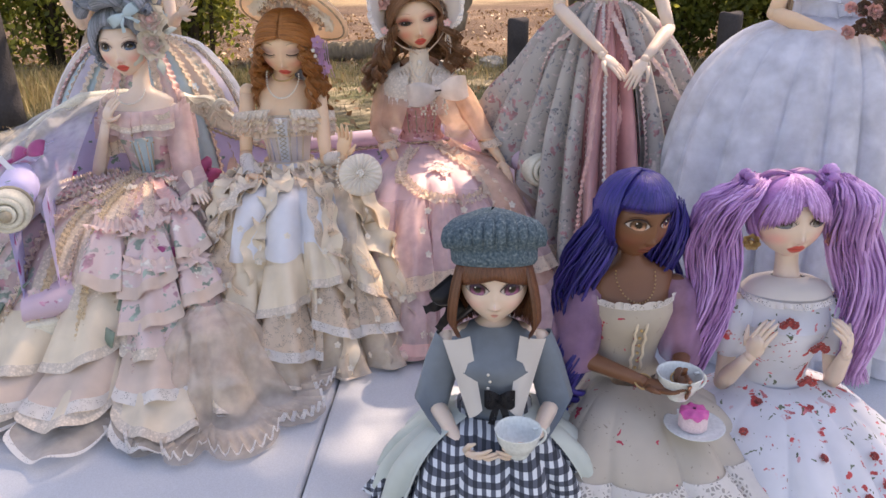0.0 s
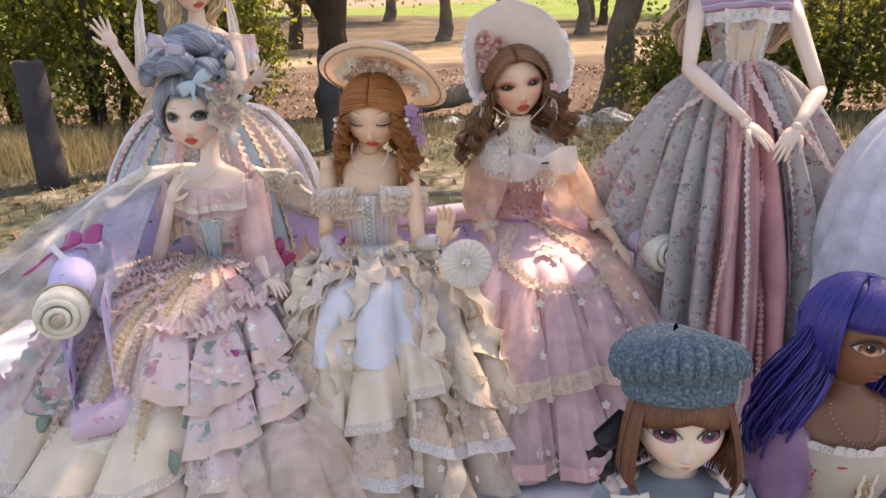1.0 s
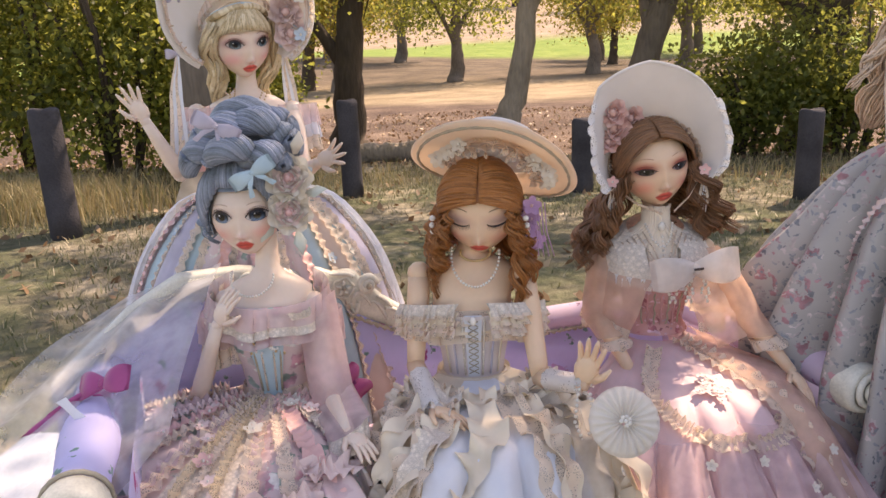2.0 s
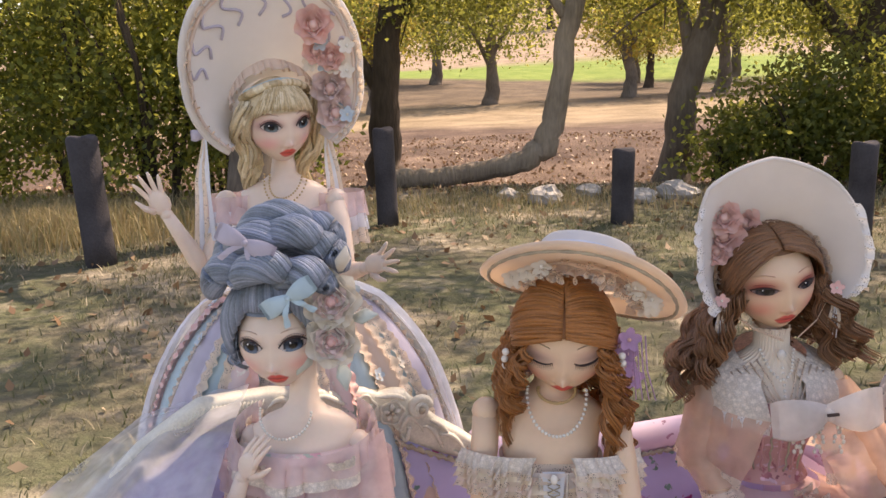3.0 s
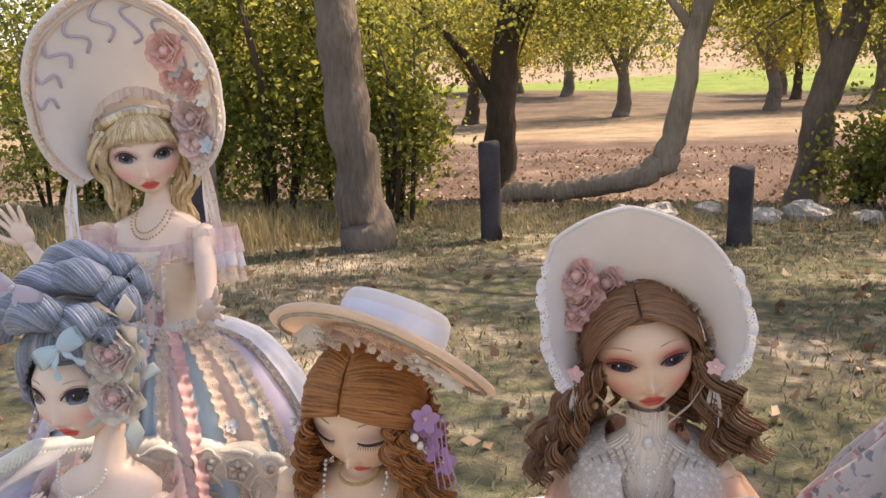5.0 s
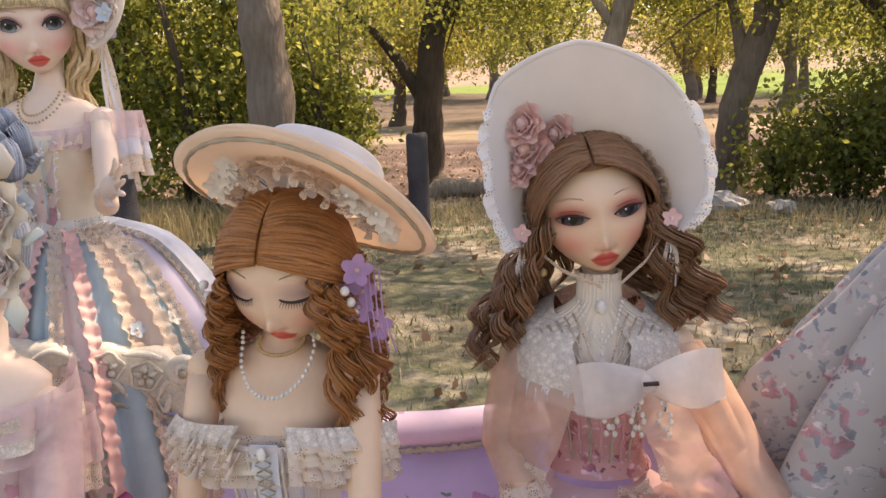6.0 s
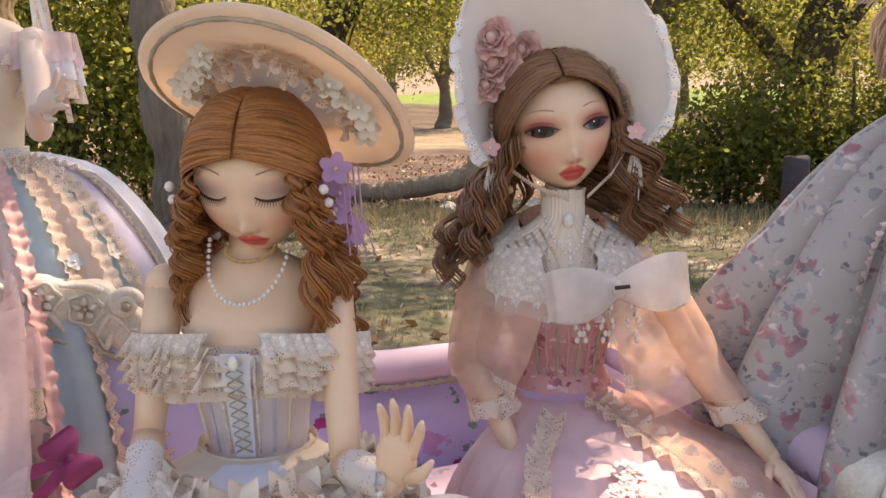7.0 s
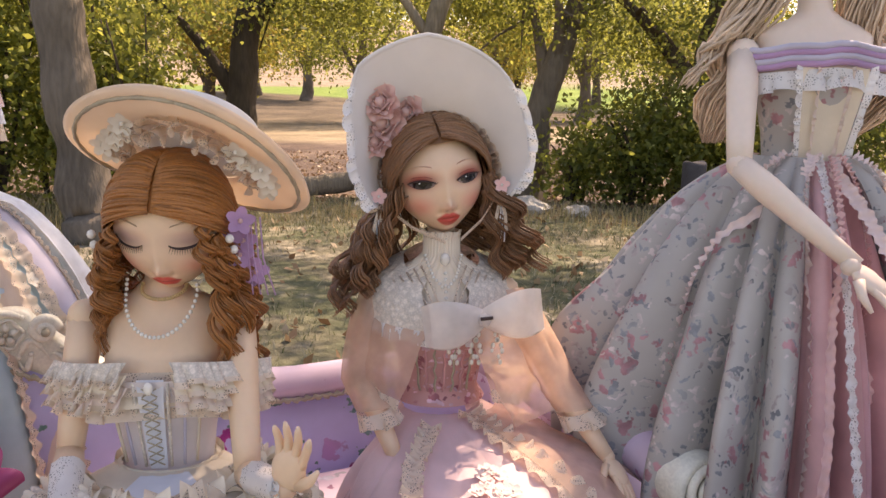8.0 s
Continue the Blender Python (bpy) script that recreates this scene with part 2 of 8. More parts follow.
class Geo:
    """Collects faces of one mesh, with a material for each face and a paint colour for each point."""

    def __init__(self):
        self.v, self.f, self.m, self.c, self.mats = [], [], [], [], []

    def slot(self, material):
        if material not in self.mats:
            self.mats.append(material)
        return self.mats.index(material)

    def add(self, pts, faces, material, colour=(1, 1, 1), colours=None):
        o, s = len(self.v), self.slot(material)
        self.v += [tuple(p) for p in pts]
        self.c += colours if colours else [tuple(colour)] * len(pts)
        self.f += [tuple(i + o for i in f) for f in faces]
        self.m += [s] * len(faces)

    def grid(self, rows, material, closed=False, colour=(1, 1, 1), cap=False):
        """A sheet through rows of points; closed joins each row's end to its start."""
        n, k = len(rows), len(rows[0])
        faces = [(i * k + j, i * k + (j + 1) % k, (i + 1) * k + (j + 1) % k, (i + 1) * k + j) for i in range(n - 1) for j in range(k if closed else k - 1)]
        if cap:
            faces += [tuple(range(k))[::-1], tuple((n - 1) * k + j for j in range(k))]
        self.add([p for r in rows for p in r], faces, material, colour)

    def tube(self, pts, radii, material, n=8, colour=(1, 1, 1), flat=1.0, cap=True):
        """A round bar through pts, its radius given point by point; flat squashes it across."""
        pts = [Vector(p) for p in pts]
        if isinstance(radii, (int, float)):
            radii = [radii] * len(pts)
        rows, side = [], None
        for i, p in enumerate(pts):
            d = (pts[min(i + 1, len(pts) - 1)] - pts[max(i - 1, 0)])
            d = d.normalized() if d.length > 1e-9 else Vector((0, 0, 1))
            if side is None:
                side = d.orthogonal().normalized()
            side = (side - d * side.dot(d))
            side = side.normalized() if side.length > 1e-6 else d.orthogonal().normalized()
            other = d.cross(side)
            rows.append([p + (side * math.cos(2 * math.pi * j / n) + other * math.sin(2 * math.pi * j / n) * flat) * radii[i] for j in range(n)])
        self.grid(rows, material, True, colour, cap)

    def ball(self, c, r, material, colour=(1, 1, 1), n=10, turn=None):
        c = Vector(c)
        r = (r, r, r) if isinstance(r, (int, float)) else r
        rows = []
        for i in range(n // 2 + 1):
            a = math.pi * (i + 0.02) / (n // 2 + 0.04)
            row = [Vector((r[0] * math.sin(a) * math.cos(2 * math.pi * j / n), r[1] * math.sin(a) * math.sin(2 * math.pi * j / n), r[2] * math.cos(a))) for j in range(n)]
            rows.append([c + (turn @ p if turn else p) for p in row])
        self.grid(rows, material, True, colour, True)

    def box(self, lo, hi, material, m=None):
        p = [Vector((x, y, z)) for x in (lo[0], hi[0]) for y in (lo[1], hi[1]) for z in (lo[2], hi[2])]
        if m:
            p = [m @ q for q in p]
        self.add(p, [(0, 1, 3, 2), (4, 6, 7, 5), (0, 4, 5, 1), (2, 3, 7, 6), (0, 2, 6, 4), (1, 5, 7, 3)], material)

    def make(self, name, parent=None, smooth=True, label="", bevel=0.0):
        me = bpy.data.meshes.new(name)
        me.from_pydata(self.v, [], self.f)
        for m in self.mats:
            me.materials.append(m)
        me.polygons.foreach_set("material_index", self.m)
        if smooth:
            me.polygons.foreach_set("use_smooth", [True] * len(self.f))
        paint = me.color_attributes.new("paint", "FLOAT_COLOR", "POINT")
        paint.data.foreach_set("color", np.array([(*c, 1) for c in self.c], dtype=np.float32).ravel())
        ob = new(name, me)
        if parent:
            ob.parent = parent
        if label:
            tagged(ob, label)
        if bevel:
            mod = ob.modifiers.new("bevel", "BEVEL")
            mod.width, mod.segments, mod.limit_method = bevel, 2, "ANGLE"
        return ob


def thing(name, x, y, z, label, category, group="", rz=0.0):
    ob = new(name)
    ob.matrix_world = pose(x, y, z, 0, 0, rz)
    return tagged(ob, label, category, group)


def leaves(name, material, pts, sizes, rng, parent=None, droop=0.0):
    """One mesh of many small bent leaves, one at each point."""
    n = len(pts)
    a = rng.normal(size=(n, 3))
    a[:, 2] -= droop
    a /= np.linalg.norm(a, axis=1)[:, None]
    b = np.cross(a, rng.normal(size=(n, 3)))
    b /= np.linalg.norm(b, axis=1)[:, None]
    nrm = np.cross(a, b)
    s = np.asarray(sizes)[:, None]
    p = np.stack([pts - a * s * 0.5, pts + b * s * 0.28 + nrm * s * 0.08, pts + a * s * 0.5, pts - b * s * 0.28 + nrm * s * 0.08], 1).reshape(-1, 3)
    me = bpy.data.meshes.new(name)
    me.vertices.add(4 * n)
    me.vertices.foreach_set("co", p.astype(np.float32).ravel())
    me.loops.add(4 * n)
    me.loops.foreach_set("vertex_index", np.arange(4 * n, dtype=np.int32))
    me.polygons.add(n)
    me.polygons.foreach_set("loop_start", np.arange(0, 4 * n, 4, dtype=np.int32))
    me.materials.append(material)
    me.update(calc_edges=True)
    ob = new(name, me)
    if parent:
        ob.parent = parent
    return ob


def blades(name, material, x, y, z, height, width, rng, lean=0.35):
    """One mesh of grass blades, each a bent strip of two faces."""
    n = len(x)
    ang = rng.uniform(0, 2 * np.pi, n)
    base = np.stack([x, y, z], 1)
    side = np.stack([np.cos(ang), np.sin(ang), np.zeros(n)], 1) * (width / 2)[:, None]
    tip = np.stack([rng.normal(0, lean, n), rng.normal(0, lean, n), np.ones(n)], 1) * height[:, None]
    mid = tip * np.array([0.35, 0.35, 0.6])
    p = np.stack([base - side, base + side, base + mid + side * 0.7, base + mid - side * 0.7, base + tip], 1).reshape(-1, 3)
    o = np.arange(n)[:, None] * 5
    quads, tris = o + np.array([0, 1, 2, 3]), o + np.array([3, 2, 4])
    me = bpy.data.meshes.new(name)
    me.vertices.add(5 * n)
    me.vertices.foreach_set("co", p.astype(np.float32).ravel())
    me.loops.add(7 * n)
    me.loops.foreach_set("vertex_index", np.concatenate([quads.ravel(), tris.ravel()]).astype(np.int32))
    me.polygons.add(2 * n)
    me.polygons.foreach_set("loop_start", np.concatenate([np.arange(n) * 4, 4 * n + np.arange(n) * 3]).astype(np.int32))
    me.materials.append(material)
    me.update(calc_edges=True)
    return new(name, me)


# ---- the ground ----


def ground_z(x, y):
    x, y = np.asarray(x, float), np.asarray(y, float)
    z = np.interp(y, [-400, 10.5, 12.5, 17, 30, 60, 82, 140, 240, 600], [0, 0, -0.18, 0.05, 0.1, 1.4, 3.0, 9.5, 24, 60])
    z = z + 0.03 * np.sin(x * 0.9 + 1.3) * np.sin(y * 0.8) * np.clip((y - 2.5) / 3, 0, 1)
    return z + np.clip((y - 14) / 40, 0, 1) * 0.5 * np.sin(x * 0.11 + 0.4) * np.sin(y * 0.09)


gx = np.unique(np.concatenate([np.linspace(-600, -40, 29), np.linspace(-40, -10, 31), np.linspace(-10, 10, 101), np.linspace(10, 40, 31), np.linspace(40, 600, 29)]))
gy = np.unique(np.concatenate([np.linspace(-300, -5, 20), np.linspace(-5, 18, 93), np.linspace(18, 60, 43), np.linspace(60, 600, 55)]))
G = Geo()
gX, gY = np.meshgrid(gx, gy)
gZ = ground_z(gX, gY)
G.grid([[(gX[i, j], gY[i, j], gZ[i, j]) for j in range(len(gx))] for i in range(len(gy))], GROUND)
tagged(G.make("ground"), "worn park lawn with straw patches, painted-in sun dapples, leaf litter, a painted shade band and a dry hillside", "ground", kind="structure")

rng = np.random.default_rng(4)
n = 70000
bx, by = rng.uniform(-9, 7, n), 2.0 + 9.0 * rng.random(n) ** 0.8
patchy = np.array([noise.noise((a * 0.7, b * 0.7, 0.3)) for a, b in zip(bx, by)])
keep = patchy + rng.normal(0, 0.15, n) > -0.05
bx, by = bx[keep], by[keep]
tagged(blades("lawn_grass", BLADE, bx, by, ground_z(bx, by), rng.uniform(0.02, 0.06, len(bx)), rng.uniform(0.006, 0.012, len(bx)), rng, 0.6), "short worn grass of green and straw blades on the lawn", "grass", kind="stuff")
n = 6000
bx, by = rng.normal(-5.2, 0.75, n), rng.normal(7.7, 0.45, n)
bx, by = np.concatenate([bx, rng.uniform(-9, 8, 7000)]), np.concatenate([by, rng.normal(9.3, 0.5, 7000)])
hh = np.concatenate([rng.uniform(0.10, 0.38, n), rng.uniform(0.05, 0.19, 7000)])
tagged(blades("tall_grass", STRAW, bx, by, ground_z(bx, by), hh, rng.uniform(0.006, 0.014, len(bx)), rng, 0.35), "tall dry yellow grass along the edge of the lawn", "grass", kind="stuff")
n = 9000
lx, ly = rng.uniform(-9, 8, n), np.concatenate([rng.uniform(2.2, 10, 2500), rng.uniform(10, 19, n - 2500)])
tagged(leaves("fallen_leaves", FALLEN, np.stack([lx, ly, ground_z(lx, ly) + 0.02], 1), rng.uniform(0.04, 0.11, n), rng), "dry brown fallen leaves scattered over grass and bank", "leaves", kind="stuff")

# ---- posts, rocks, trees ----
for x, y, r, h, tilt in ((-3.92, 6.32, 0.122, 1.05, 5), (-1.88, 8.1, 0.106, 0.975, 1), (0.44, 8.1, 0.108, 0.715, -1), (2.37, 7.5, 0.106, 0.79, 0), (-6.9, 6.2, 0.13, 1.0, 2)):
    g, k = Geo(), 18
    rows = []
    for i, (z, s) in enumerate(((-0.05, 1.03), (0.2, 1.0), (0.5, 0.985), (0.8, 0.99), (0.96, 1.0), (0.985, 0.97), (1.0, 0.86))):
        rows.append([(s * r * (1 + 0.03 * math.sin(3 * a + x) + 0.02 * math.sin(7 * a)) * math.cos(a), s * r * (1 + 0.03 * math.sin(3 * a + x)) * math.sin(a), z * h + 0.012 * math.sin(2 * a + x) * (i > 3)) for a in [2 * math.pi * j / k for j in range(k)]])
    g.grid(rows, POST, True, cap=True)
    ob = g.make("bollard")
    ob.matrix_world = pose(x, y, float(ground_z(x, y)), tilt * 0.5, -tilt * 0.4, 20 * x)
    tagged(ob, "dark weathered round timber post standing in the grass", "post", "posts along the lawn")

for x, y, s in ((-0.3, 9.35, 0.42), (0.75, 9.3, 0.36), (1.2, 9.6, 0.45), (0.2, 9.8, 0.3), (1.75, 9.5, 0.3), (-0.75, 9.7, 0.26)):
    g = Geo()
    rows = []
    for i in range(9):
        a = math.pi * (i + 0.05) / 8.1
        row = []
        for j in range(14):
            b = 2 * math.pi * j / 14
            d = Vector((math.sin(a) * math.cos(b), math.sin(a) * math.sin(b), math.cos(a)))
            q = 1 + 0.45 * noise.noise(d * 1.6 + Vector((x * 3, y, s)))
            row.append(d * q * s * 0.5)
            row[-1].z *= 0.6
        rows.append(row)
    g.grid(rows, ROCK, True, cap=True)
    ob = g.make("boulder", smooth=False)
    ob.location = (x, y, float(ground_z(x, y)) + s * 0.12)
    tagged(ob, "pale grey boulder lying among grass tufts", "rock", "rocks beside the lawn")


def spread(rng, centre, radii, clumps, per, tight):
    c = rng.normal(size=(clumps, 3))
    c = c / np.linalg.norm(c, axis=1)[:, None] * rng.random((clumps, 1)) ** 0.45
    c = np.asarray(centre) + c * np.asarray(radii)
    return (c[:, None, :] + rng.normal(size=(clumps, per, 3)) * tight).reshape(-1, 3)


def tree(x, y, path, radii, limbs, crown, leaf, barkm, label, seed, name="tree", size=0.085):
    """A tree: a tapered trunk along path, limbs given as (share of trunk, end point), a crown as (centre, radii, clumps, per clump, tightness)."""
    rng = np.random.default_rng(seed)
    root = thing(name, x, y, float(ground_z(x, y)), label, "tree", "trees round the lawn")
    g = Geo()
    pts = [Vector(p) for p in path]
    fine, fr = [], []
    for i in range(len(pts) - 1):
        for k in range(4):
            q = k / 4
            fine.append(pts[i].lerp(pts[i + 1], q) + Vector(rng.normal(0, radii[i] * 0.09, 3)))
            fr.append((radii[i] * (1 - q) + radii[i + 1] * q) * rng.uniform(0.93, 1.07))
    fine.append(pts[-1])
    fr.append(radii[-1])
    g.tube(fine, fr, barkm, 14)
    g.make("trunk", root)
    ends = []
    for share, end in limbs:
        g = Geo()
        i = int(share * (len(fine) - 1))
        a, b = fine[i], Vector(end)
        mid = a.lerp(b, 0.5) + Vector((0, 0, 0.15 * (b - a).length)) + Vector(rng.normal(0, 0.08, 3))
        curve = [a.lerp(mid, u).lerp(mid.lerp(b, u), u) for u in [k / 8 for k in range(9)]]
        r0 = fr[i] * 0.55
        g.tube(curve, [r0 * (1 - 0.85 * k / 8) for k in range(9)], barkm, 8)
        for k in (4, 5, 6, 7):
            tip = curve[k] + Vector(rng.normal(0, 0.5, 3))
            g.tube([curve[k], curve[k].lerp(tip, 0.5) + Vector((0, 0, 0.06)), tip], [r0 * 0.3, r0 * 0.2, r0 * 0.07], barkm, 5)
        g.make("limb", root)
    for c, r, clumps, per, tight in crown:
        p = spread(rng, c, r, clumps, per, tight)
        leaves("crown", leaf, p, rng.uniform(0.6, 1.3, len(p)) * size, rng, root, 0.3)
    return root


def bush(x, y, r, h, count, leaf, label, seed, size=0.088):
    rng = np.random.default_rng(seed)
    root = thing("shrub", x, y, float(ground_z(x, y)), label, "shrub", "shrubs along the lawn")
    for k in range(7):
        a = rng.uniform(0, 2 * np.pi)
        tip = Vector((math.cos(a) * r * rng.uniform(0.2, 0.8), math.sin(a) * r * rng.uniform(0.2, 0.7), h * rng.uniform(0.6, 0.95)))
        g = Geo()
        g.tube([(0.15 * math.cos(a), 0.15 * math.sin(a), -0.02), tip * 0.5 + Vector((0.1, 0, 0.1)), tip], [0.035, 0.025, 0.008], BARK_DARK, 6)
        g.make("stem", root)
    clumps = max(8, count // 38)
    p = spread(rng, (0, 0, h * 0.50), (r, r * 0.7, h * 0.54), clumps, 60, 0.17)
    p = p[p[:, 2] > 0.06]
    leaves("foliage", leaf, p, rng.uniform(0.6, 1.35, len(p)) * size, rng, root, 0.2)
    return root


# the wide trunk close behind the posts
tree(-3.0, 7.5, [(0.06, 0, -0.05), (0.03, 0, 0.25), (-0.01, 0, 0.71), (-0.11, 0, 1.24), (-0.15, 0, 1.95), (-0.2, 0.03, 2.6), (-0.3, 0.05, 3.4), (-0.45, 0.1, 5.0)], [0.30, 0.245, 0.22, 0.215, 0.20, 0.185, 0.17, 0.12],
     [(0.75, (1.6, 0.4, 4.9)), (0.8, (-2.2, 0.2, 5.2)), (0.95, (0.6, -1.6, 6.0)), (0.7, (-1.0, 1.5, 4.4))],
     [((0.2, 0, 5.4), (3.0, 2.6, 1.5), 130, 60, 0.25), ((1.1, 2.6, 2.9), (1.2, 0.8, 0.7), 26, 55, 0.2)], LEAF_GREEN, BARK_GREY, "grey-barked tree with a straight shaded trunk and green crown", 11)
# dark forked tree on the bank
tree(-2.76, 12.1, [(0, 0, -0.1), (0.02, 0, 0.5), (0.06, 0, 1.3), (0.12, 0, 2.1), (0.28, 0.1, 3.4), (0.4, 0.2, 5)], [0.34, 0.25, 0.21, 0.20, 0.16, 0.1],
     [(0.42, (-1.3, 0, 2.9)), (0.6, (1.4, 0.3, 3.9)), (0.8, (-0.8, 0.6, 4.6)), (0.9, (0.9, -0.7, 4.9))],
     [((0, 0, 4.6), (2.6, 2.2, 1.5), 80, 60, 0.25), ((-1.0, 0, 2.7), (1.3, 1.0, 0.6), 40, 55, 0.2), ((0.9, 0.4, 2.75), (1.3, 1.0, 0.5), 34, 55, 0.2)], LEAF_GREEN, BARK_DARK, "dark forked tree on the leaf-covered bank", 12)
# the tree whose trunk lies along the bank and then rises
tree(-2.3, 11.0, [(-0.5, 0.2, -0.25), (-0.13, 0.5, 0.06), (0.37, 0.5, 0.10), (0.8, 0.5, 0.14), (1.26, 0.5, 0.22), (1.7, 0.5, 0.34), (1.98, 0.5, 0.50), (2.09, 0.5, 0.9), (2.24, 0.5, 1.79), (2.41, 0.5, 2.5), (2.6, 0.6, 3.3), (2.8, 0.7, 4.4)],
     [0.12, 0.15, 0.145, 0.14, 0.145, 0.155, 0.18, 0.165, 0.15, 0.13, 0.11, 0.08],
     [(0.78, (1.3, 0.6, 3.4)), (0.85, (3.4, 0.9, 3.9)), (0.93, (2.0, 1.6, 4.3))],
     [((2.0, 1.7, 4.3), (2.4, 1.8, 1.2), 70, 60, 0.25), ((1.4, 1.3, 2.7), (1.3, 0.9, 0.45), 40, 55, 0.18), ((3.1, 1.8, 2.75), (1.3, 0.9, 0.5), 40, 55, 0.18)], LEAF_GREEN, BARK_PALE, "pale tree whose trunk lies along the bank before rising", 13)
# leaning forked tree further along
tree(1.52, 11.8, [(-0.05, 0, -0.1), (0.0, 0, 0.4), (0.06, 0, 1.2), (0.3, 0, 2.0), (0.52, 0.1, 2.6), (0.9, 0.2, 3.8)], [0.30, 0.22, 0.19, 0.18, 0.14, 0.09],
     [(0.5, (-0.3, 0.3, 3.4)), (0.7, (1.8, 0.3, 3.5)), (0.6, (0.1, -0.7, 3.2)), (0.9, (0.6, 0.8, 4.4))],
     [((0.6, 0, 4.0), (2.5, 2.0, 1.3), 85, 60, 0.25), ((1.6, 0, 2.5), (1.4, 0.9, 0.6), 46, 55, 0.18), ((-0.5, 0.3, 2.7), (1.2, 0.9, 0.5), 34, 55, 0.18)], LEAF_GREEN, BARK_GREY, "grey forked tree leaning over the shrubs", 14)
# broad dark tree beside the right-hand shrubs
tree(3.9, 11.6, [(0, 0, -0.1), (0, 0, 0.5), (0.05, 0, 1.4), (0.2, 0, 2.6), (0.3, 0, 4.2)], [0.42, 0.33, 0.28, 0.25, 0.15],
     [(0.5, (-1.6, 0, 3.0)), (0.6, (1.6, 0.2, 3.4)), (0.75, (-0.8, -0.6, 4.2)), (0.9, (0.9, 0.7, 5.0))],
     [((0.0, 0, 3.2), (2.9, 2.2, 1.8), 130, 60, 0.24)], LEAF_DARK, BARK_DARK, "broad dark tree with dense low foliage", 15)
# shade tree beside the table, out of view, whose crown dapples the light
tree(5.6, 4.9, [(0, 0, -0.1), (0, 0, 0.6), (-0.1, 0, 2.0), (-0.5, 0, 3.6), (-0.9, 0.1, 5.2), (-1.2, 0.2, 7.0)], [0.5, 0.38, 0.32, 0.27, 0.2, 0.1],
     [(0.6, (-3.4, 1.0, 6.0)), (0.7, (-2.6, -1.6, 6.4)), (0.8, (1.8, 0.6, 6.6)), (0.85, (-1.4, 2.2, 7.2)), (0.65, (-3.6, -0.6, 5.6))],
     # the small second clump is added to block sun from the table's front
     [((-2.6, -0.4, 6.4), (3.4, 3.2, 1.3), 190, 55, 0.2), ((-3.3, -1.2, 6.4), (1.0, 0.5, 0.4), 40, 55, 0.2)], LEAF_GREEN, BARK_GREY, "tall shade tree beside the table, out of view", 16)
# unseen tree, added so that its crown throws dapples over the lawn
tree(6.8, 9.0, [(0, 0, -0.1), (0, 0, 0.6), (-0.1, 0, 2.0), (-0.5, 0, 3.6), (-0.9, 0.1, 5.2), (-1.2, 0.2, 7.0)], [0.45, 0.35, 0.3, 0.25, 0.2, 0.1],
     [(0.6, (-3.4, 1.0, 6.0)), (0.7, (-2.6, -1.6, 6.4)), (0.8, (1.8, 0.6, 6.6)), (0.85, (-1.4, 2.2, 7.2)), (0.7, (-6.6, 0.8, 6.8))],
     [((-3.4, 0.4, 6.5), (4.4, 3.4, 1.2), 105, 170, 0.24), ((-6.8, 0.9, 6.9), (3.2, 3.2, 0.9), 34, 150, 0.24)], LEAF_GREEN, BARK_GREY, "unseen tall tree added beyond the lawn to shade it", 17)

for i, (x, y, r, h, cnt, lf) in enumerate(((-7.6, 9.2, 1.5, 3.4, 5200, LEAF_GREEN), (-6.2, 9.6, 1.4, 3.8, 5600, LEAF_GREEN), (-5.0, 9.4, 1.25, 3.5, 5200, LEAF_GREEN), (-4.0, 9.7, 1.1, 3.3, 4200, LEAF_GREEN), (-9.2, 10.0, 1.6, 4.0, 4600, LEAF_DARK), (-7.0, 10.8, 1.8, 4.4, 4200, LEAF_DARK),
                                           (-4.9, 11.0, 1.3, 3.4, 3200, LEAF_DARK), (-3.3, 9.3, 0.7, 2.4, 1800, LEAF_GREEN), (2.75, 10.7, 1.0, 1.5, 3600, LEAF_DARK), (3.9, 10.4, 1.2, 1.8, 4200, LEAF_DARK), (5.4, 10.6, 1.4, 2.6, 4200, LEAF_DARK), (7.2, 11.0, 1.8, 3.4, 4200, LEAF_GREEN), (2.0, 10.9, 0.5, 0.9, 900, LEAF_GREEN))):
    bush(x, y, r, h, cnt, lf, "dense leafy shrub with thin stems at the lawn's edge", 40 + i)

# far trees on the field and the hillside, from three models
far = []
for k, (leaf, bk) in enumerate(((LEAF_GOLD, BARK_DARK), (LEAF_GREEN, BARK_GREY), (LEAF_GOLD, BARK_GREY))):
    far.append(tree(-9 + 6.2 * k, 33 + 2 * k, [(0, 0, -0.2), (0.1, 0, 0.8), (0.25 - 0.2 * k, 0, 2.0), (0.4 - 0.3 * k, 0, 3.4), (0.5 - 0.4 * k, 0, 5)], [0.4, 0.28, 0.23, 0.19, 0.1],
                    [(0.4, (-1.4, 0, 4.0)), (0.55, (1.7, 0.2, 4.4)), (0.8, (-0.6, 0.8, 5.4))],
                    [((0, 0, 4.3), (3.6, 2.8, 2.4), 170, 40, 0.4)], leaf, bk, "park tree with autumn-tinted crown on the field", 60 + k, size=0.19))
frng = np.random.default_rng(9)
for k in range(48):
    x, y = (frng.uniform(-30, 30), frng.uniform(30, 62)) if k < 18 else (frng.uniform(-110, 110), frng.uniform(95, 190))
    if k < 18 and abs(x + 1.5) < 2.2:
        x += 7
    s = frng.uniform(0.8, 1.25) * (1.0 if k < 18 else 1.9)
    ob = copy_thing(far[k % 3], pose(x, y, float(ground_z(x, y)) - 0.1, 0, 0, frng.uniform(0, 360)))
    ob.scale = (s, s, s)

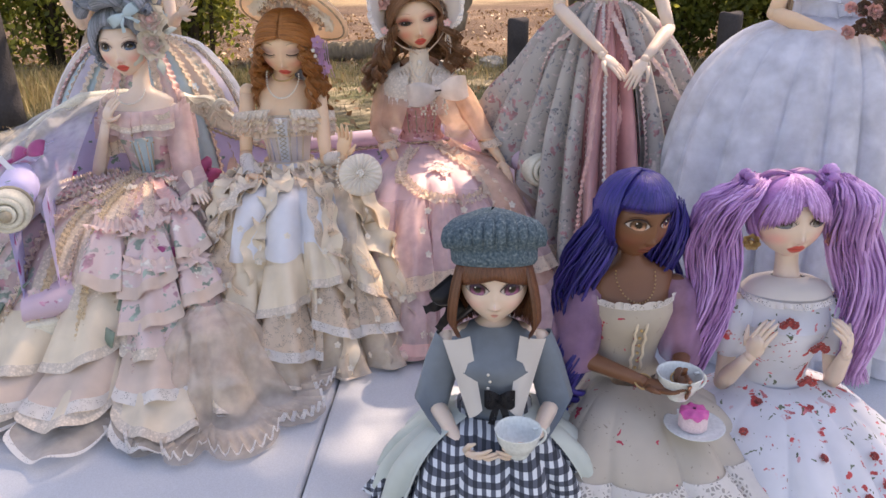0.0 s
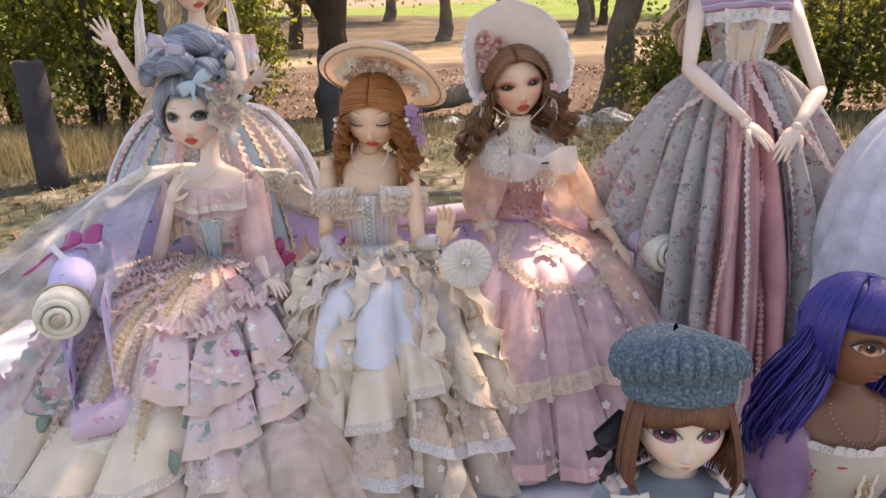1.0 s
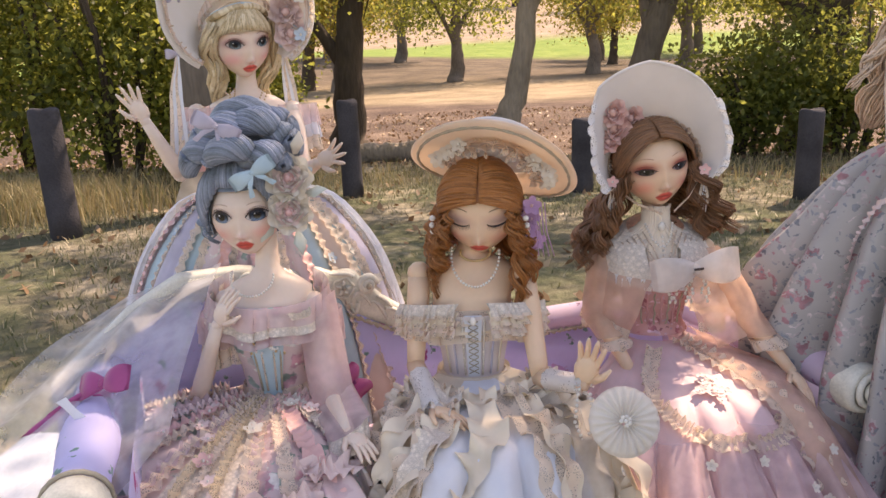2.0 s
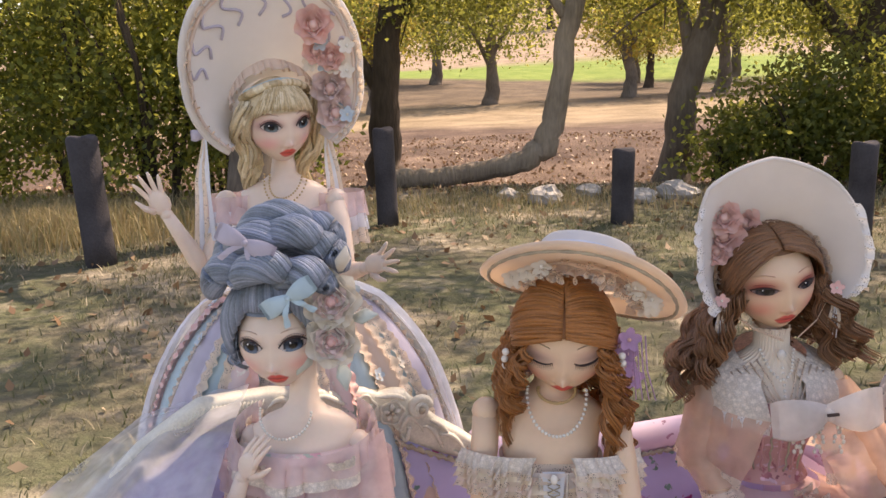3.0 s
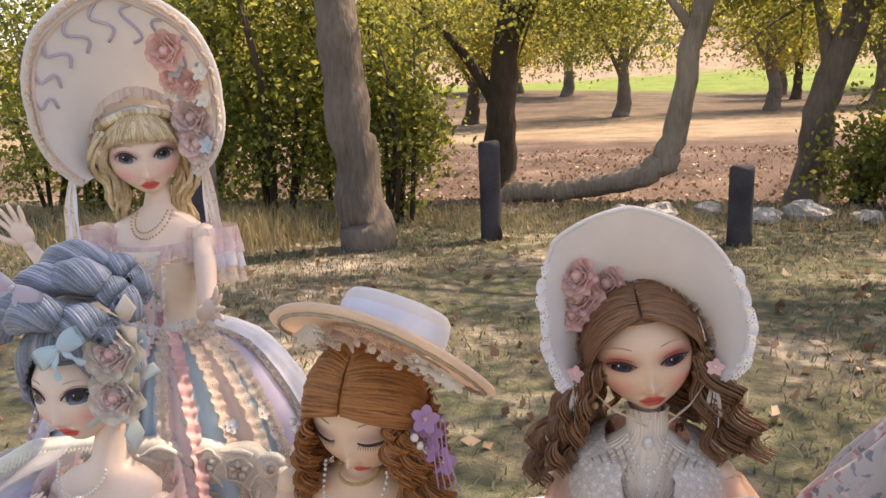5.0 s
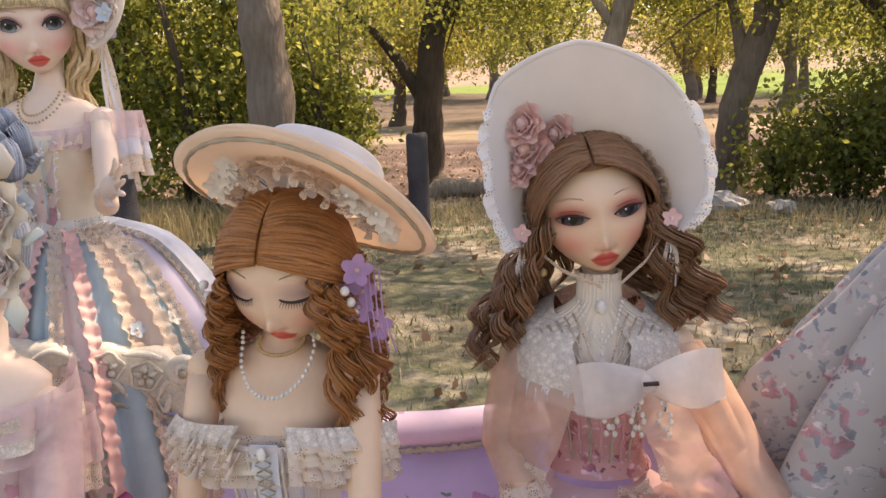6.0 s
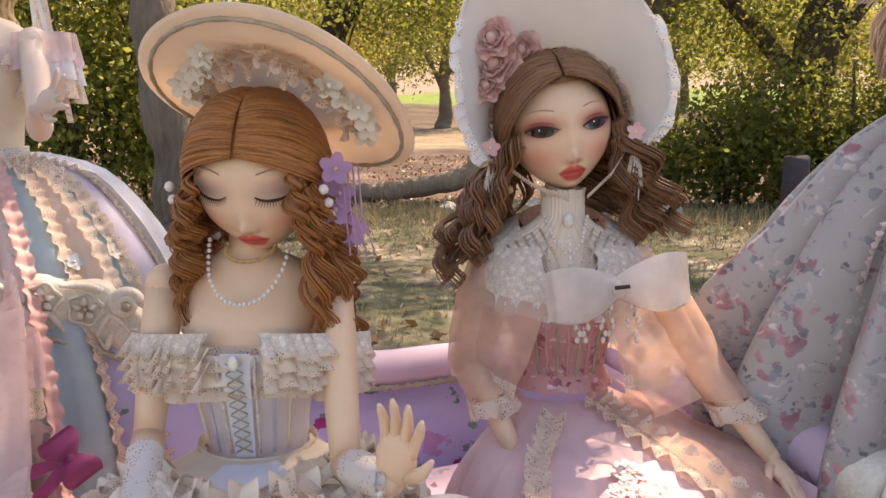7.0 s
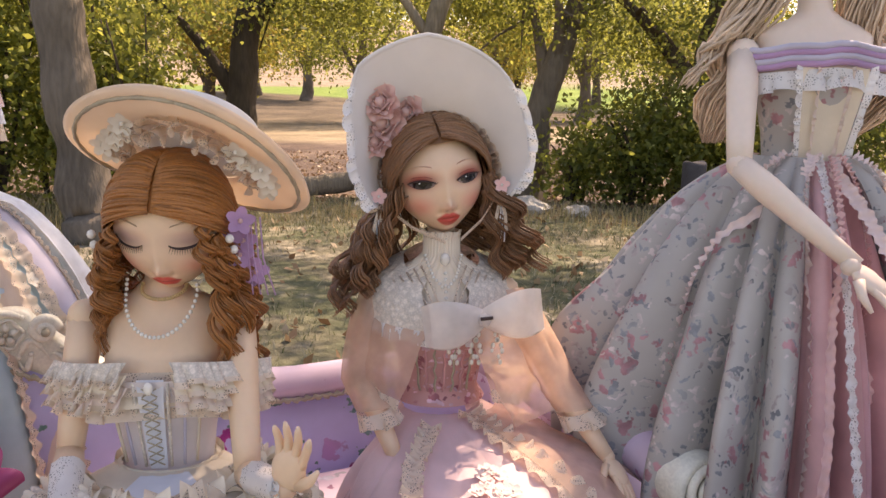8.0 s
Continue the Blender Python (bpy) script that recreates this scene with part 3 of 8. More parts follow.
# ---- the table ----
TOP = 0.742
table = thing("folding_table", -0.155, 1.11, 0, "white plastic folding table with a seam across the top", "table")
for side in (-1, 1):
    g = Geo()
    x0, x1 = (-0.915, -0.0012) if side < 0 else (0.0012, 0.915)
    g.box((x0, -0.52, TOP - 0.045), (x1, 0.52, TOP), TABLE)
    g.make("tabletop", table, smooth=False, bevel=0.006)
    for y in (-0.4, 0.4):
        g = Geo()
        g.tube([(side * 0.75, y, 0.0), (side * 0.75, y, TOP - 0.05)], 0.014, TABLE_LEG, 12)
        g.make("leg", table)
    g = Geo()
    g.tube([(side * 0.75, -0.4, 0.25), (side * 0.75, 0.4, 0.25)], 0.010, TABLE_LEG, 10)
    g.make("crossbar", table)

# ---- the sofa ----
SO, SU, SV = Vector((-0.56, 0.95, 0)), Vector((0.912, 0.41, 0)), Vector((-0.41, 0.912, 0))
SEAT = 0.905


def sofa_at(u, v, z):
    return SO + SU * u + SV * v + Vector((0, 0, z))


def arch(u):
    """Height of the sofa's back along its width."""
    return float(np.interp(u, [-0.03, 0.04, 0.10, 0.15, 0.24, 0.31, 0.36, 0.42, 0.55, 0.70, 0.80], [1.03, 1.075, 1.105, 1.116, 1.10, 1.082, 1.03, 0.995, 0.985, 0.985, 0.985]))


def back_v(u):
    return 0.355 - 0.10 * max(0.0, (0.12 - u) / 0.15) ** 2 - 0.04 * max(0.0, (u - 0.66) / 0.14) ** 2


sofa = new("sofa")
tagged(sofa, "small carved ivory sofa with lavender floral upholstery, scrolled arms", "sofa")
us = [-0.03 + 0.83 * i / 60 for i in range(61)]
g = Geo()                                   # upholstered back, puffed towards the seat
for face, off in ((0, -0.022), (1, 0.012)):
    g.grid([[sofa_at(u, back_v(u) + off * (1.0 if face else math.sin(math.pi * min(1, 0.12 + 0.88 * k / 8)) ** 0.5), SEAT - 0.06 + (arch(u) - 0.012 - SEAT + 0.06) * k / 8) for k in range(9)] for u in us], LAVENDER)
g.make("back_cushion", sofa, label="lavender floral back upholstery")
CREST_U = [-0.03, 0.04, 0.10, 0.17, 0.24, 0.285, 0.31, 0.325, 0.345, 0.37, 0.41]


def crest_top(u):
    return float(np.interp(u, CREST_U, [1.043, 1.087, 1.115, 1.116, 1.104, 1.098, 1.091, 1.075, 1.055, 1.037, 1.003])) + 0.0022 * math.sin(u * 150) * (0.2 < u < 0.32)


def crest_low(u):
    return float(np.interp(u, CREST_U, [1.020, 1.062, 1.088, 1.083, 1.064, 1.046, 1.034, 1.026, 1.016, 1.005, 0.988]))


g = Geo()                                   # carved frame round the back, a rounded board
high = [-0.03 + 0.44 * k / 110 for k in range(111)]
rows = []
for u in high:
    lo, hi = crest_low(u), crest_top(u)
    c, h = (lo + hi) / 2, (hi - lo) / 2
    rows.append([sofa_at(u, back_v(u) - 0.004 + 0.0125 * (abs(math.cos(a)) ** 0.5) * math.copysign(1, math.cos(a)) * -1, c + h * math.copysign(abs(math.sin(a)) ** 0.6, math.sin(a))) for a in [2 * math.pi * j / 20 for j in range(20)]])
g.grid(rows, IVORY, True, cap=True)
g.make("back_rail", sofa, label="ivory carved rail")
g = Geo()                                   # rolled upholstery along the low half
g.tube([sofa_at(u, back_v(u), arch(u)) for u in us if u > 0.38], 0.019, ROSE_SEAT, 14)
g.make("back_roll", sofa, label="pink floral rolled back edge")
g = Geo()                                   # rope moulding under the rail
rope = [-0.03 + 0.83 * k / 300 for k in range(301)]
g.tube([sofa_at(u, back_v(u) - 0.019, (crest_low(u) if u < 0.41 else arch(u) - 0.010) - 0.001 + 0.0012 * math.sin(i * 2.1)) for i, u in enumerate(rope)], [0.0026 + 0.0008 * math.sin(i * 1.6) for i in range(301)], GILT, 6)
g.make("moulding", sofa)
# carving on the rail: flowers, leaves, a scroll and a lattice


def relief(u, q, d=0.0):
    """A point on the rail's face, q from its lower to its upper edge."""
    return sofa_at(u, back_v(u) - 0.0165 - d, crest_low(u) + (crest_top(u) - crest_low(u)) * q)


for u, q, r in ((0.262, 0.62, 0.0125), (0.292, 0.60, 0.0125)):
    g, c = Geo(), relief(u, q, 0.001)
    g.tube([c + (SU * math.cos(a) + Vector((0, 0, math.sin(a)))) * r * (1 + 0.10 * math.cos(5 * a)) for a in [2 * math.pi * k / 40 for k in range(41)]], 0.0016, IVORY, 6)
    for k in range(5):
        a = 2 * math.pi * k / 5 + 0.3
        o = SU * math.cos(a) + Vector((0, 0, math.sin(a)))
        g.tube([c + o * r * 0.15, c + o * r * 0.5 - SV * 0.0018, c + o * r * 0.85], [0.0015, 0.0034, 0.0010], IVORY, 7, flat=0.6)
    g.ball(c - SV * 0.002, 0.0024, GILT, n=8)
    g.make("carved_flower", sofa)
for u0, u1, q0, q1, bend in ((0.245, 0.20, 0.75, 0.62, 0.18), (0.20, 0.225, 0.60, 0.28, 0.1), (0.245, 0.215, 0.40, 0.45, -0.15), (0.31, 0.30, 0.35, 0.20, -0.2), (0.30, 0.325, 0.25, 0.45, 0.25), (0.345, 0.325, 0.30, 0.55, 0.2), (0.345, 0.375, 0.65, 0.30, 0.25), (0.36, 0.39, 0.25, 0.55, -0.2), (0.40, 0.385, 0.7, 0.35, 0.2), (0.275, 0.255, 0.18, 0.32, 0.15), (0.19, 0.165, 0.7, 0.45, 0.2), (0.305, 0.275, 0.9, 0.93, 0.05), (0.335, 0.355, 0.85, 0.75, 0.1)):
    g = Geo()
    line = [relief(u0 + (u1 - u0) * k / 10, q0 + (q1 - q0) * k / 10 + bend * math.sin(math.pi * k / 10), 0.0008) for k in range(11)]
    g.tube(line, [0.0010 + 0.0022 * math.sin(math.pi * min(1, 0.15 + k / 11)) for k in range(11)], IVORY, 7, flat=0.7)
    g.ball(line[0], 0.0026, IVORY, n=8)
    g.make("carved_leaf", sofa)
g = Geo()
for k in range(46):                          # lattice over the other half
    u = -0.015 + 0.17 * k / 45
    for a, b in ((0.2, 0.8), (0.8, 0.2)):
        g.tube([relief(u, a, -0.001), relief(u + 0.004, 0.5, 0.0006), relief(u + 0.008, b, -0.001)], 0.0009, IVORY, 5)
tagged(g.make("lattice", sofa), kind="stuff")
g = Geo()
spiral = [sofa_at(0.322 + 0.011 * math.cos(a) * (1 - a / 14), back_v(0.32) - 0.017 - 0.0005 * a, 1.076 + 0.011 * math.sin(a) * (1 - a / 14)) for a in [0.35 * k for k in range(34)]]
g.tube(spiral, [0.0052 - 0.0001 * k for k in range(34)], IVORY, 8)
g.ball(spiral[-1], 0.0042, GILT, n=8)
g.make("crest_scroll", sofa, label="ivory scroll with a gilt eye")
g = Geo()                                   # seat cushion
rows = []
for i in range(25):
    u = 0.0 + 0.77 * i / 24
    e = min(1, min(i, 24 - i) / 2)
    rows.append([sofa_at(u, v, SEAT - 0.05 + z * (0.7 + 0.3 * e)) for v, z in ((0.03, 0.0), (0.012, 0.02), (0.02, 0.042), (0.06, 0.052), (0.18, 0.055), (0.3, 0.05), (0.34, 0.03))])
g.grid(rows, ROSE_SEAT)
g.make("seat_cushion", sofa, label="pink floral seat cushion")
g = Geo()                                   # seat frame
g.box((0, 0.015, SEAT - 0.09), (0.77, 0.35, SEAT - 0.045), IVORY, Matrix.Translation(SO) @ Matrix.Rotation(math.atan2(SU.y, SU.x), 4, "Z"))
g.make("seat_frame", sofa, smooth=False, bevel=0.006, label="ivory seat frame")
for u, v in ((0.03, 0.04), (0.74, 0.04), (0.05, 0.32), (0.72, 0.32), (0.385, 0.03)):
    g = Geo()
    h = SEAT - 0.088 - TOP
    out = 0.02 if v < 0.2 else -0.02
    g.tube([sofa_at(u, v - out * s * 0.6, TOP + h * (1 - q)) for q, s in ((0, 0), (0.2, 0.5), (0.45, 0.25), (0.75, -0.3), (0.93, 0.2), (1, 0.6))], [0.022, 0.021, 0.015, 0.0095, 0.010, 0.013], IVORY, 12)
    g.make("leg", sofa)
for u0, lean, upholst in ((0.024, -1, LAVENDER), (0.775, 1, ROSE_SEAT)):   # rolled arms
    arm = new("arm")
    arm.parent = sofa
    axis = 1.018 if lean < 0 else 0.985
    ring = lambda v, r: [sofa_at(u0 + lean * 0.012 + r * math.cos(a), v, axis + r * math.sin(a)) for a in [2 * math.pi * j / 20 for j in range(20)]]
    g = Geo()
    g.grid([ring(0.035 + 0.29 * k / 12, 0.025 - 0.002 * math.sin(k)) for k in range(13)], upholst, True, cap=True)
    g.grid([[sofa_at(u0 - lean * 0.026, 0.035 + 0.29 * k / 12, SEAT - 0.04 + (axis - SEAT + 0.04) * j / 6) for j in range(7)] for k in range(13)], upholst)
    g.grid([[sofa_at(u0 + lean * 0.02, 0.035 + 0.29 * k / 12, SEAT - 0.06 + (axis - SEAT + 0.03) * j / 6) for j in range(7)] for k in range(13)], upholst)
    g.make("arm_cushion", arm)
    g = Geo()
    g.grid([ring(v, r) for v, r in ((0.036, 0.0265), (0.028, 0.028), (0.014, 0.028), (0.006, 0.0255), (0.004, 0.021), (0.009, 0.019))], IVORY, True, cap=True)
    sp = [sofa_at(u0 + lean * 0.012 + (0.0205 - 0.0013 * a) * math.cos(a) * lean, 0.004 - 0.0006 * a, axis + (0.0205 - 0.0013 * a) * math.sin(a)) for a in [0.35 * k for k in range(40)]]
    g.tube(sp, 0.004, IVORY, 8)
    g.ball(sofa_at(u0 + lean * 0.012, -0.006, axis), 0.008, GILT, n=10)
    if lean > 0:
        g.tube([sofa_at(u0 - lean * 0.006, 0.045, axis - 0.02), sofa_at(u0 - lean * 0.014, 0.045, axis - 0.06), sofa_at(u0 - lean * 0.008, 0.045, SEAT - 0.06)], [0.012, 0.009, 0.012], IVORY, 10)
    g.make("scroll", arm, label="ivory scroll carved on the arm's end")
    g = Geo()
    g.tube([Vector(p) for p in ring(0.040, 0.0272)] + [Vector(ring(0.040, 0.0272)[0])], 0.0022, GILT, 6)
    g.make("piping", arm)

# ---- doll materials ----


def painted(name, rough=0.42, coat=0.0):
    """Cast resin, tinted by the paint laid on its points."""
    m, t, b = mat(name, rough, 0, 0.45)
    a = t.nodes.new("ShaderNodeVertexColor")
    a.layer_name = "paint"
    fine = tex(t, "ShaderNodeTexNoise", 180.0, coords(t), Detail=3.0)
    col = blend(t, 0.12, a.outputs[0], ramp(t, fine.outputs[0], [(0.3, (0.8, 0.8, 0.8)), (0.7, (1.1, 1.08, 1.06))]), "MULTIPLY")
    t.links.new(col, b.inputs["Base Color"])
    b.inputs["Subsurface Weight"].default_value = 0.0 if coat else 0.12
    b.inputs["Subsurface Radius"].default_value = (0.006, 0.003, 0.002)
    b.inputs["Coat Weight"].default_value = coat
    bump(t, b, fine.outputs[0], 0.04, 0.0005)
    return m


def hair_mat(name, c, tip=None):
    m, t, b = mat(name, 0.38, 0, 0.45)
    co = coords(t)
    strand = tex(t, "ShaderNodeTexNoise", 520.0, co, Detail=4.0)
    big = tex(t, "ShaderNodeTexNoise", 55.0, co, Detail=3.0)
    col = ramp(t, strand.outputs[0], [(0.3, mul(c, 0.4)), (0.52, c), (0.72, mul(c, 1.5))])
    col = blend(t, 0.3, ramp(t, t.nodes.new("ShaderNodeNewGeometry").outputs["Random Per Island"], [(0.0, mul(c, 0.5)), (0.45, c), (1.0, mul(tip or c, 1.5))]), col)
    col = blend(t, 0.25, col, ramp(t, big.outputs[0], [(0.35, mul(c, 0.6)), (0.65, mul(tip or c, 1.25))]))
    t.links.new(col, b.inputs["Base Color"])
    bump(t, b, strand.outputs[0], 0.45, 0.0008)
    return m


def lace_cloth(name, c):
    """Close lace over a lining: raised flowers and scallops in one tone."""
    m, t, b = mat(name, 0.75, 0, 0.2)
    co = coords(t)
    v = tex(t, "ShaderNodeTexVoronoi", 190.0, co)
    fine = tex(t, "ShaderNodeTexVoronoi", 620.0, co)
    col = ramp(t, v.outputs["Distance"], [(0.15, mul(c, 1.08)), (0.5, mul(c, 0.74))])
    col = blend(t, 0.35, col, ramp(t, fine.outputs["Distance"], [(0.2, mul(c, 1.1)), (0.6, mul(c, 0.6))]))
    t.links.new(col, b.inputs["Base Color"])
    bump(t, b, v.outputs["Distance"], 0.6, 0.0015)
    return m


RESIN, EYE_GLASS = painted("doll_resin"), painted("doll_eye", 0.16, 0.25)
PAINT_LINE = mottled("lash_and_brow", (0.05, 0.03, 0.028), 0.6, 30, 0.1, 300, 0.05, 0.0002)
LIP_PAINT = (0.68, 0.10, 0.075)
SKIN = (0.83, 0.575, 0.39)
SKIN_PALE = (0.80, 0.635, 0.52)
SKIN_DARK = (0.22, 0.095, 0.05)
CREAM = glossy_cloth("cream_satin", (0.86, 0.74, 0.58), 0.5, 0.2, 0.14, through_light=0.12)
IVORY_WHITE = glossy_cloth("ivory_white_satin", (0.78, 0.80, 0.86), 0.35, 0.25, 0.1, through_light=0.1)
YOKE = glossy_cloth("beige_pleated_cotton", (0.84, 0.72, 0.58), 0.65, 0.2, 0.12)
EMBROIDERED = printed("rose_embroidery", (0.66, 0.36, 0.34), [((0.46, 0.17, 0.20), 1.2), ((0.78, 0.52, 0.60), 1.7)], 60.0, 0.45)
PALE_SATIN = glossy_cloth("pale_lilac_satin", (0.84, 0.77, 0.76), 0.45, 0.25, 0.08, through_light=0.1)
PEACH = glossy_cloth("peach_cotton", (0.80, 0.65, 0.56), 0.6, 0.2, 0.15, through_light=0.2)
ROSE = glossy_cloth("rose_satin", (0.78, 0.54, 0.55), 0.45, 0.25, 0.16, through_light=0.1)
DUSTY_ROSE = glossy_cloth("dusty_rose_satin", (0.74, 0.42, 0.42), 0.5, 0.25, 0.2, through_light=0.1)
OLD_ROSE = glossy_cloth("old_rose_cotton", (0.60, 0.29, 0.29), 0.7, 0.2, 0.25)
MAGENTA = glossy_cloth("magenta_ribbon", (0.50, 0.10, 0.27), 0.4, 0.3, 0.2, through_light=0.2)
PINK_RIBBON = glossy_cloth("pink_ribbon", (0.86, 0.53, 0.49), 0.45, 0.3, 0.2, through_light=0.2)
BLUE_SILK = glossy_cloth("pale_blue_silk", (0.42, 0.57, 0.63), 0.4, 0.3, 0.18)
LILAC_SILK = glossy_cloth("grey_lilac_silk", (0.50, 0.46, 0.55), 0.45, 0.3, 0.2)
PINK_PRINT = printed("pink_rose_print", (0.78, 0.62, 0.61), [((0.64, 0.36, 0.42), 1.2), ((0.34, 0.44, 0.38), 1.9), ((0.84, 0.77, 0.72), 1.6)], 24.0, 0.42)
GREY_PRINT = printed("grey_floral_print", (0.50, 0.47, 0.44), [((0.50, 0.26, 0.28), 1.5), ((0.30, 0.31, 0.33), 2.3), ((0.62, 0.54, 0.52), 1.9)], 34.0, 0.40)
WHITE_PRINT = printed("white_floral_print", (0.74, 0.76, 0.83), [((0.70, 0.10, 0.10), 1.0), ((0.16, 0.20, 0.14), 1.9), ((0.78, 0.25, 0.28), 1.7)], 36.0, 0.27, through_light=0.1)
BEIGE_PRINT = printed("beige_cherry_print", (0.56, 0.50, 0.43), [((0.55, 0.06, 0.10), 1.3), ((0.40, 0.34, 0.28), 2.4)], 40.0, 0.18, through_light=0.1)
LACE = sheer("cream_lace", (0.84, 0.70, 0.57), holes=0.16, scale=520.0)
GILT_LACE = sheer("gold_cream_lace", (0.78, 0.62, 0.42), holes=0.12, scale=520.0)
LACE_DENSE = lace_cloth("dense_cream_lace", (0.86, 0.75, 0.64))
WHITE_LACE = sheer("white_lace", (0.88, 0.86, 0.84), holes=0.2, scale=460.0)
COARSE_LACE = sheer("crochet_lace", (0.84, 0.82, 0.80), holes=0.16, scale=210.0)
TULLE = sheer("cream_tulle", (0.80, 0.70, 0.61), 0.5)
PINK_TULLE = sheer("pink_tulle", (0.86, 0.66, 0.66), 0.38)
PEACH_TULLE = sheer("peach_organza", (0.86, 0.60, 0.47), 0.45)
WHITE_TULLE = sheer("white_tulle", (0.84, 0.86, 0.93), 0.22)
BOW_TULLE = sheer("white_organza_bow", (0.86, 0.80, 0.76), 0.2)
VEIL = sheer("veil_net", (0.78, 0.79, 0.82), 0.6)
FELT = glossy_cloth("cream_felt", (0.92, 0.76, 0.60), 0.85, 0.3, 0.06, 700.0, 0.55)
BONNET_WHITE = glossy_cloth("white_bonnet_cotton", (0.84, 0.80, 0.76), 0.75, 0.25, 0.06, 800.0, 0.3)
PINK_SATIN = glossy_cloth("pale_pink_satin", (0.92, 0.64, 0.58), 0.45, 0.3, 0.12, through_light=0.3)
PEARL = mottled("pearl", (0.82, 0.76, 0.68), 0.18, 90, 0.1, 300, 0.0, 0.0001, 0.6)
GOLD = mottled("gold_bead", (0.55, 0.36, 0.16), 0.3, 90, 0.2, 300, 0.1, 0.0002, 0.6)
SAGE = glossy_cloth("sage_leaf_cloth", (0.24, 0.33, 0.26), 0.6, 0.2, 0.25)
ROSE_PETAL = glossy_cloth("pale_rose_petal", (0.88, 0.70, 0.66), 0.55, 0.3, 0.14, through_light=0.2)
WHITE_PETAL = glossy_cloth("cream_petal", (0.82, 0.76, 0.66), 0.55, 0.3, 0.1, through_light=0.2)
BLUE_PETAL = glossy_cloth("pale_blue_petal", (0.55, 0.66, 0.74), 0.55, 0.3, 0.14, through_light=0.2)
VIOLET_PETAL = glossy_cloth("violet_petal", (0.60, 0.36, 0.58), 0.55, 0.3, 0.2, through_light=0.25)
SLATE = glossy_cloth("slate_blue_cotton", (0.17, 0.21, 0.25), 0.75, 0.2, 0.25)
SAGE_WHITE = glossy_cloth("pale_green_linen", (0.60, 0.66, 0.60), 0.7, 0.2, 0.1, through_light=0.1)
BLACK_RIBBON = glossy_cloth("black_ribbon", (0.012, 0.012, 0.015), 0.4, 0.2, 0.2)
HAIR_BLUEGREY = hair_mat("hair_blue_grey", (0.20, 0.25, 0.30), (0.30, 0.33, 0.42))
HAIR_AUBURN = hair_mat("hair_auburn", (0.36, 0.135, 0.036))
HAIR_BROWN = hair_mat("hair_ash_brown", (0.23, 0.108, 0.05))
HAIR_BLOND = hair_mat("hair_blond", (0.62, 0.46, 0.25), (0.66, 0.60, 0.46))
HAIR_PALE = hair_mat("hair_pale_blond", (0.62, 0.46, 0.33))
HAIR_BOB = hair_mat("hair_chestnut", (0.17, 0.065, 0.032))
HAIR_NAVY = hair_mat("hair_deep_blue", (0.022, 0.028, 0.20), (0.05, 0.03, 0.22))
HAIR_VIOLET = hair_mat("hair_violet", (0.44, 0.20, 0.52), (0.58, 0.38, 0.66))


def knit():
    m, t, b = mat("teal_knit", 0.85, 0, 0.2)
    co = coords(t)
    rib = tex(t, "ShaderNodeTexVoronoi", 420.0, co, (1, 1, 0.5))
    big = tex(t, "ShaderNodeTexNoise", 380.0, co, Detail=4.0)
    col = ramp(t, big.outputs[0], [(0.32, (0.05, 0.09, 0.12)), (0.52, (0.10, 0.155, 0.19)), (0.72, (0.22, 0.29, 0.32))])
    t.links.new(col, b.inputs["Base Color"])
    bump(t, b, rib.outputs["Distance"], 0.8, 0.002)
    return m


def gingham():
    m, t, b = mat("navy_gingham", 0.75, 0, 0.2)
    co = coords(t)
    out = None
    for axis in ((1, 0, 0), (0, 0, 1)):
        w = node(t, "ShaderNodeTexWave", Scale=34.0, Distortion=1.2)
        w.bands_direction = "X" if axis[0] else "Z"
        t.links.new(co, w.inputs["Vector"])
        step = ramp(t, w.outputs["Fac"], [(0.47, (0.10, 0.11, 0.14)), (0.53, (0.85, 0.88, 0.9))])
        out = step if out is None else blend(t, 1.0, out, step, "MULTIPLY")
    t.links.new(blend(t, 0.12, out, (0.3, 0.34, 0.4)), b.inputs["Base Color"])
    return m


KNIT, GINGHAM = knit(), gingham()

# ---- doll builders: each doll becomes one mesh ----


def turn(yaw=0, pitch=0, roll=0):
    """yaw: to +x; pitch: face up; roll: top leans to +x. Degrees; the face looks along -y."""
    return (Matrix.Rotation(radians(yaw), 4, "Z") @ Matrix.Rotation(radians(-pitch), 4, "X") @ Matrix.Rotation(radians(roll), 4, "Y"))


def mix3(a, b, k):
    k = max(0.0, min(1.0, k))
    return tuple(x * (1 - k) + y * k for x, y in zip(a, b))


EYE_X, EYE_Z, MOUTH = 0.0178, 0.0016, -0.0285


def bell(x, z, cx, cz, wx, wz):
    return math.exp(-((x - cx) / wx) ** 2 - ((z - cz) / wz) ** 2)


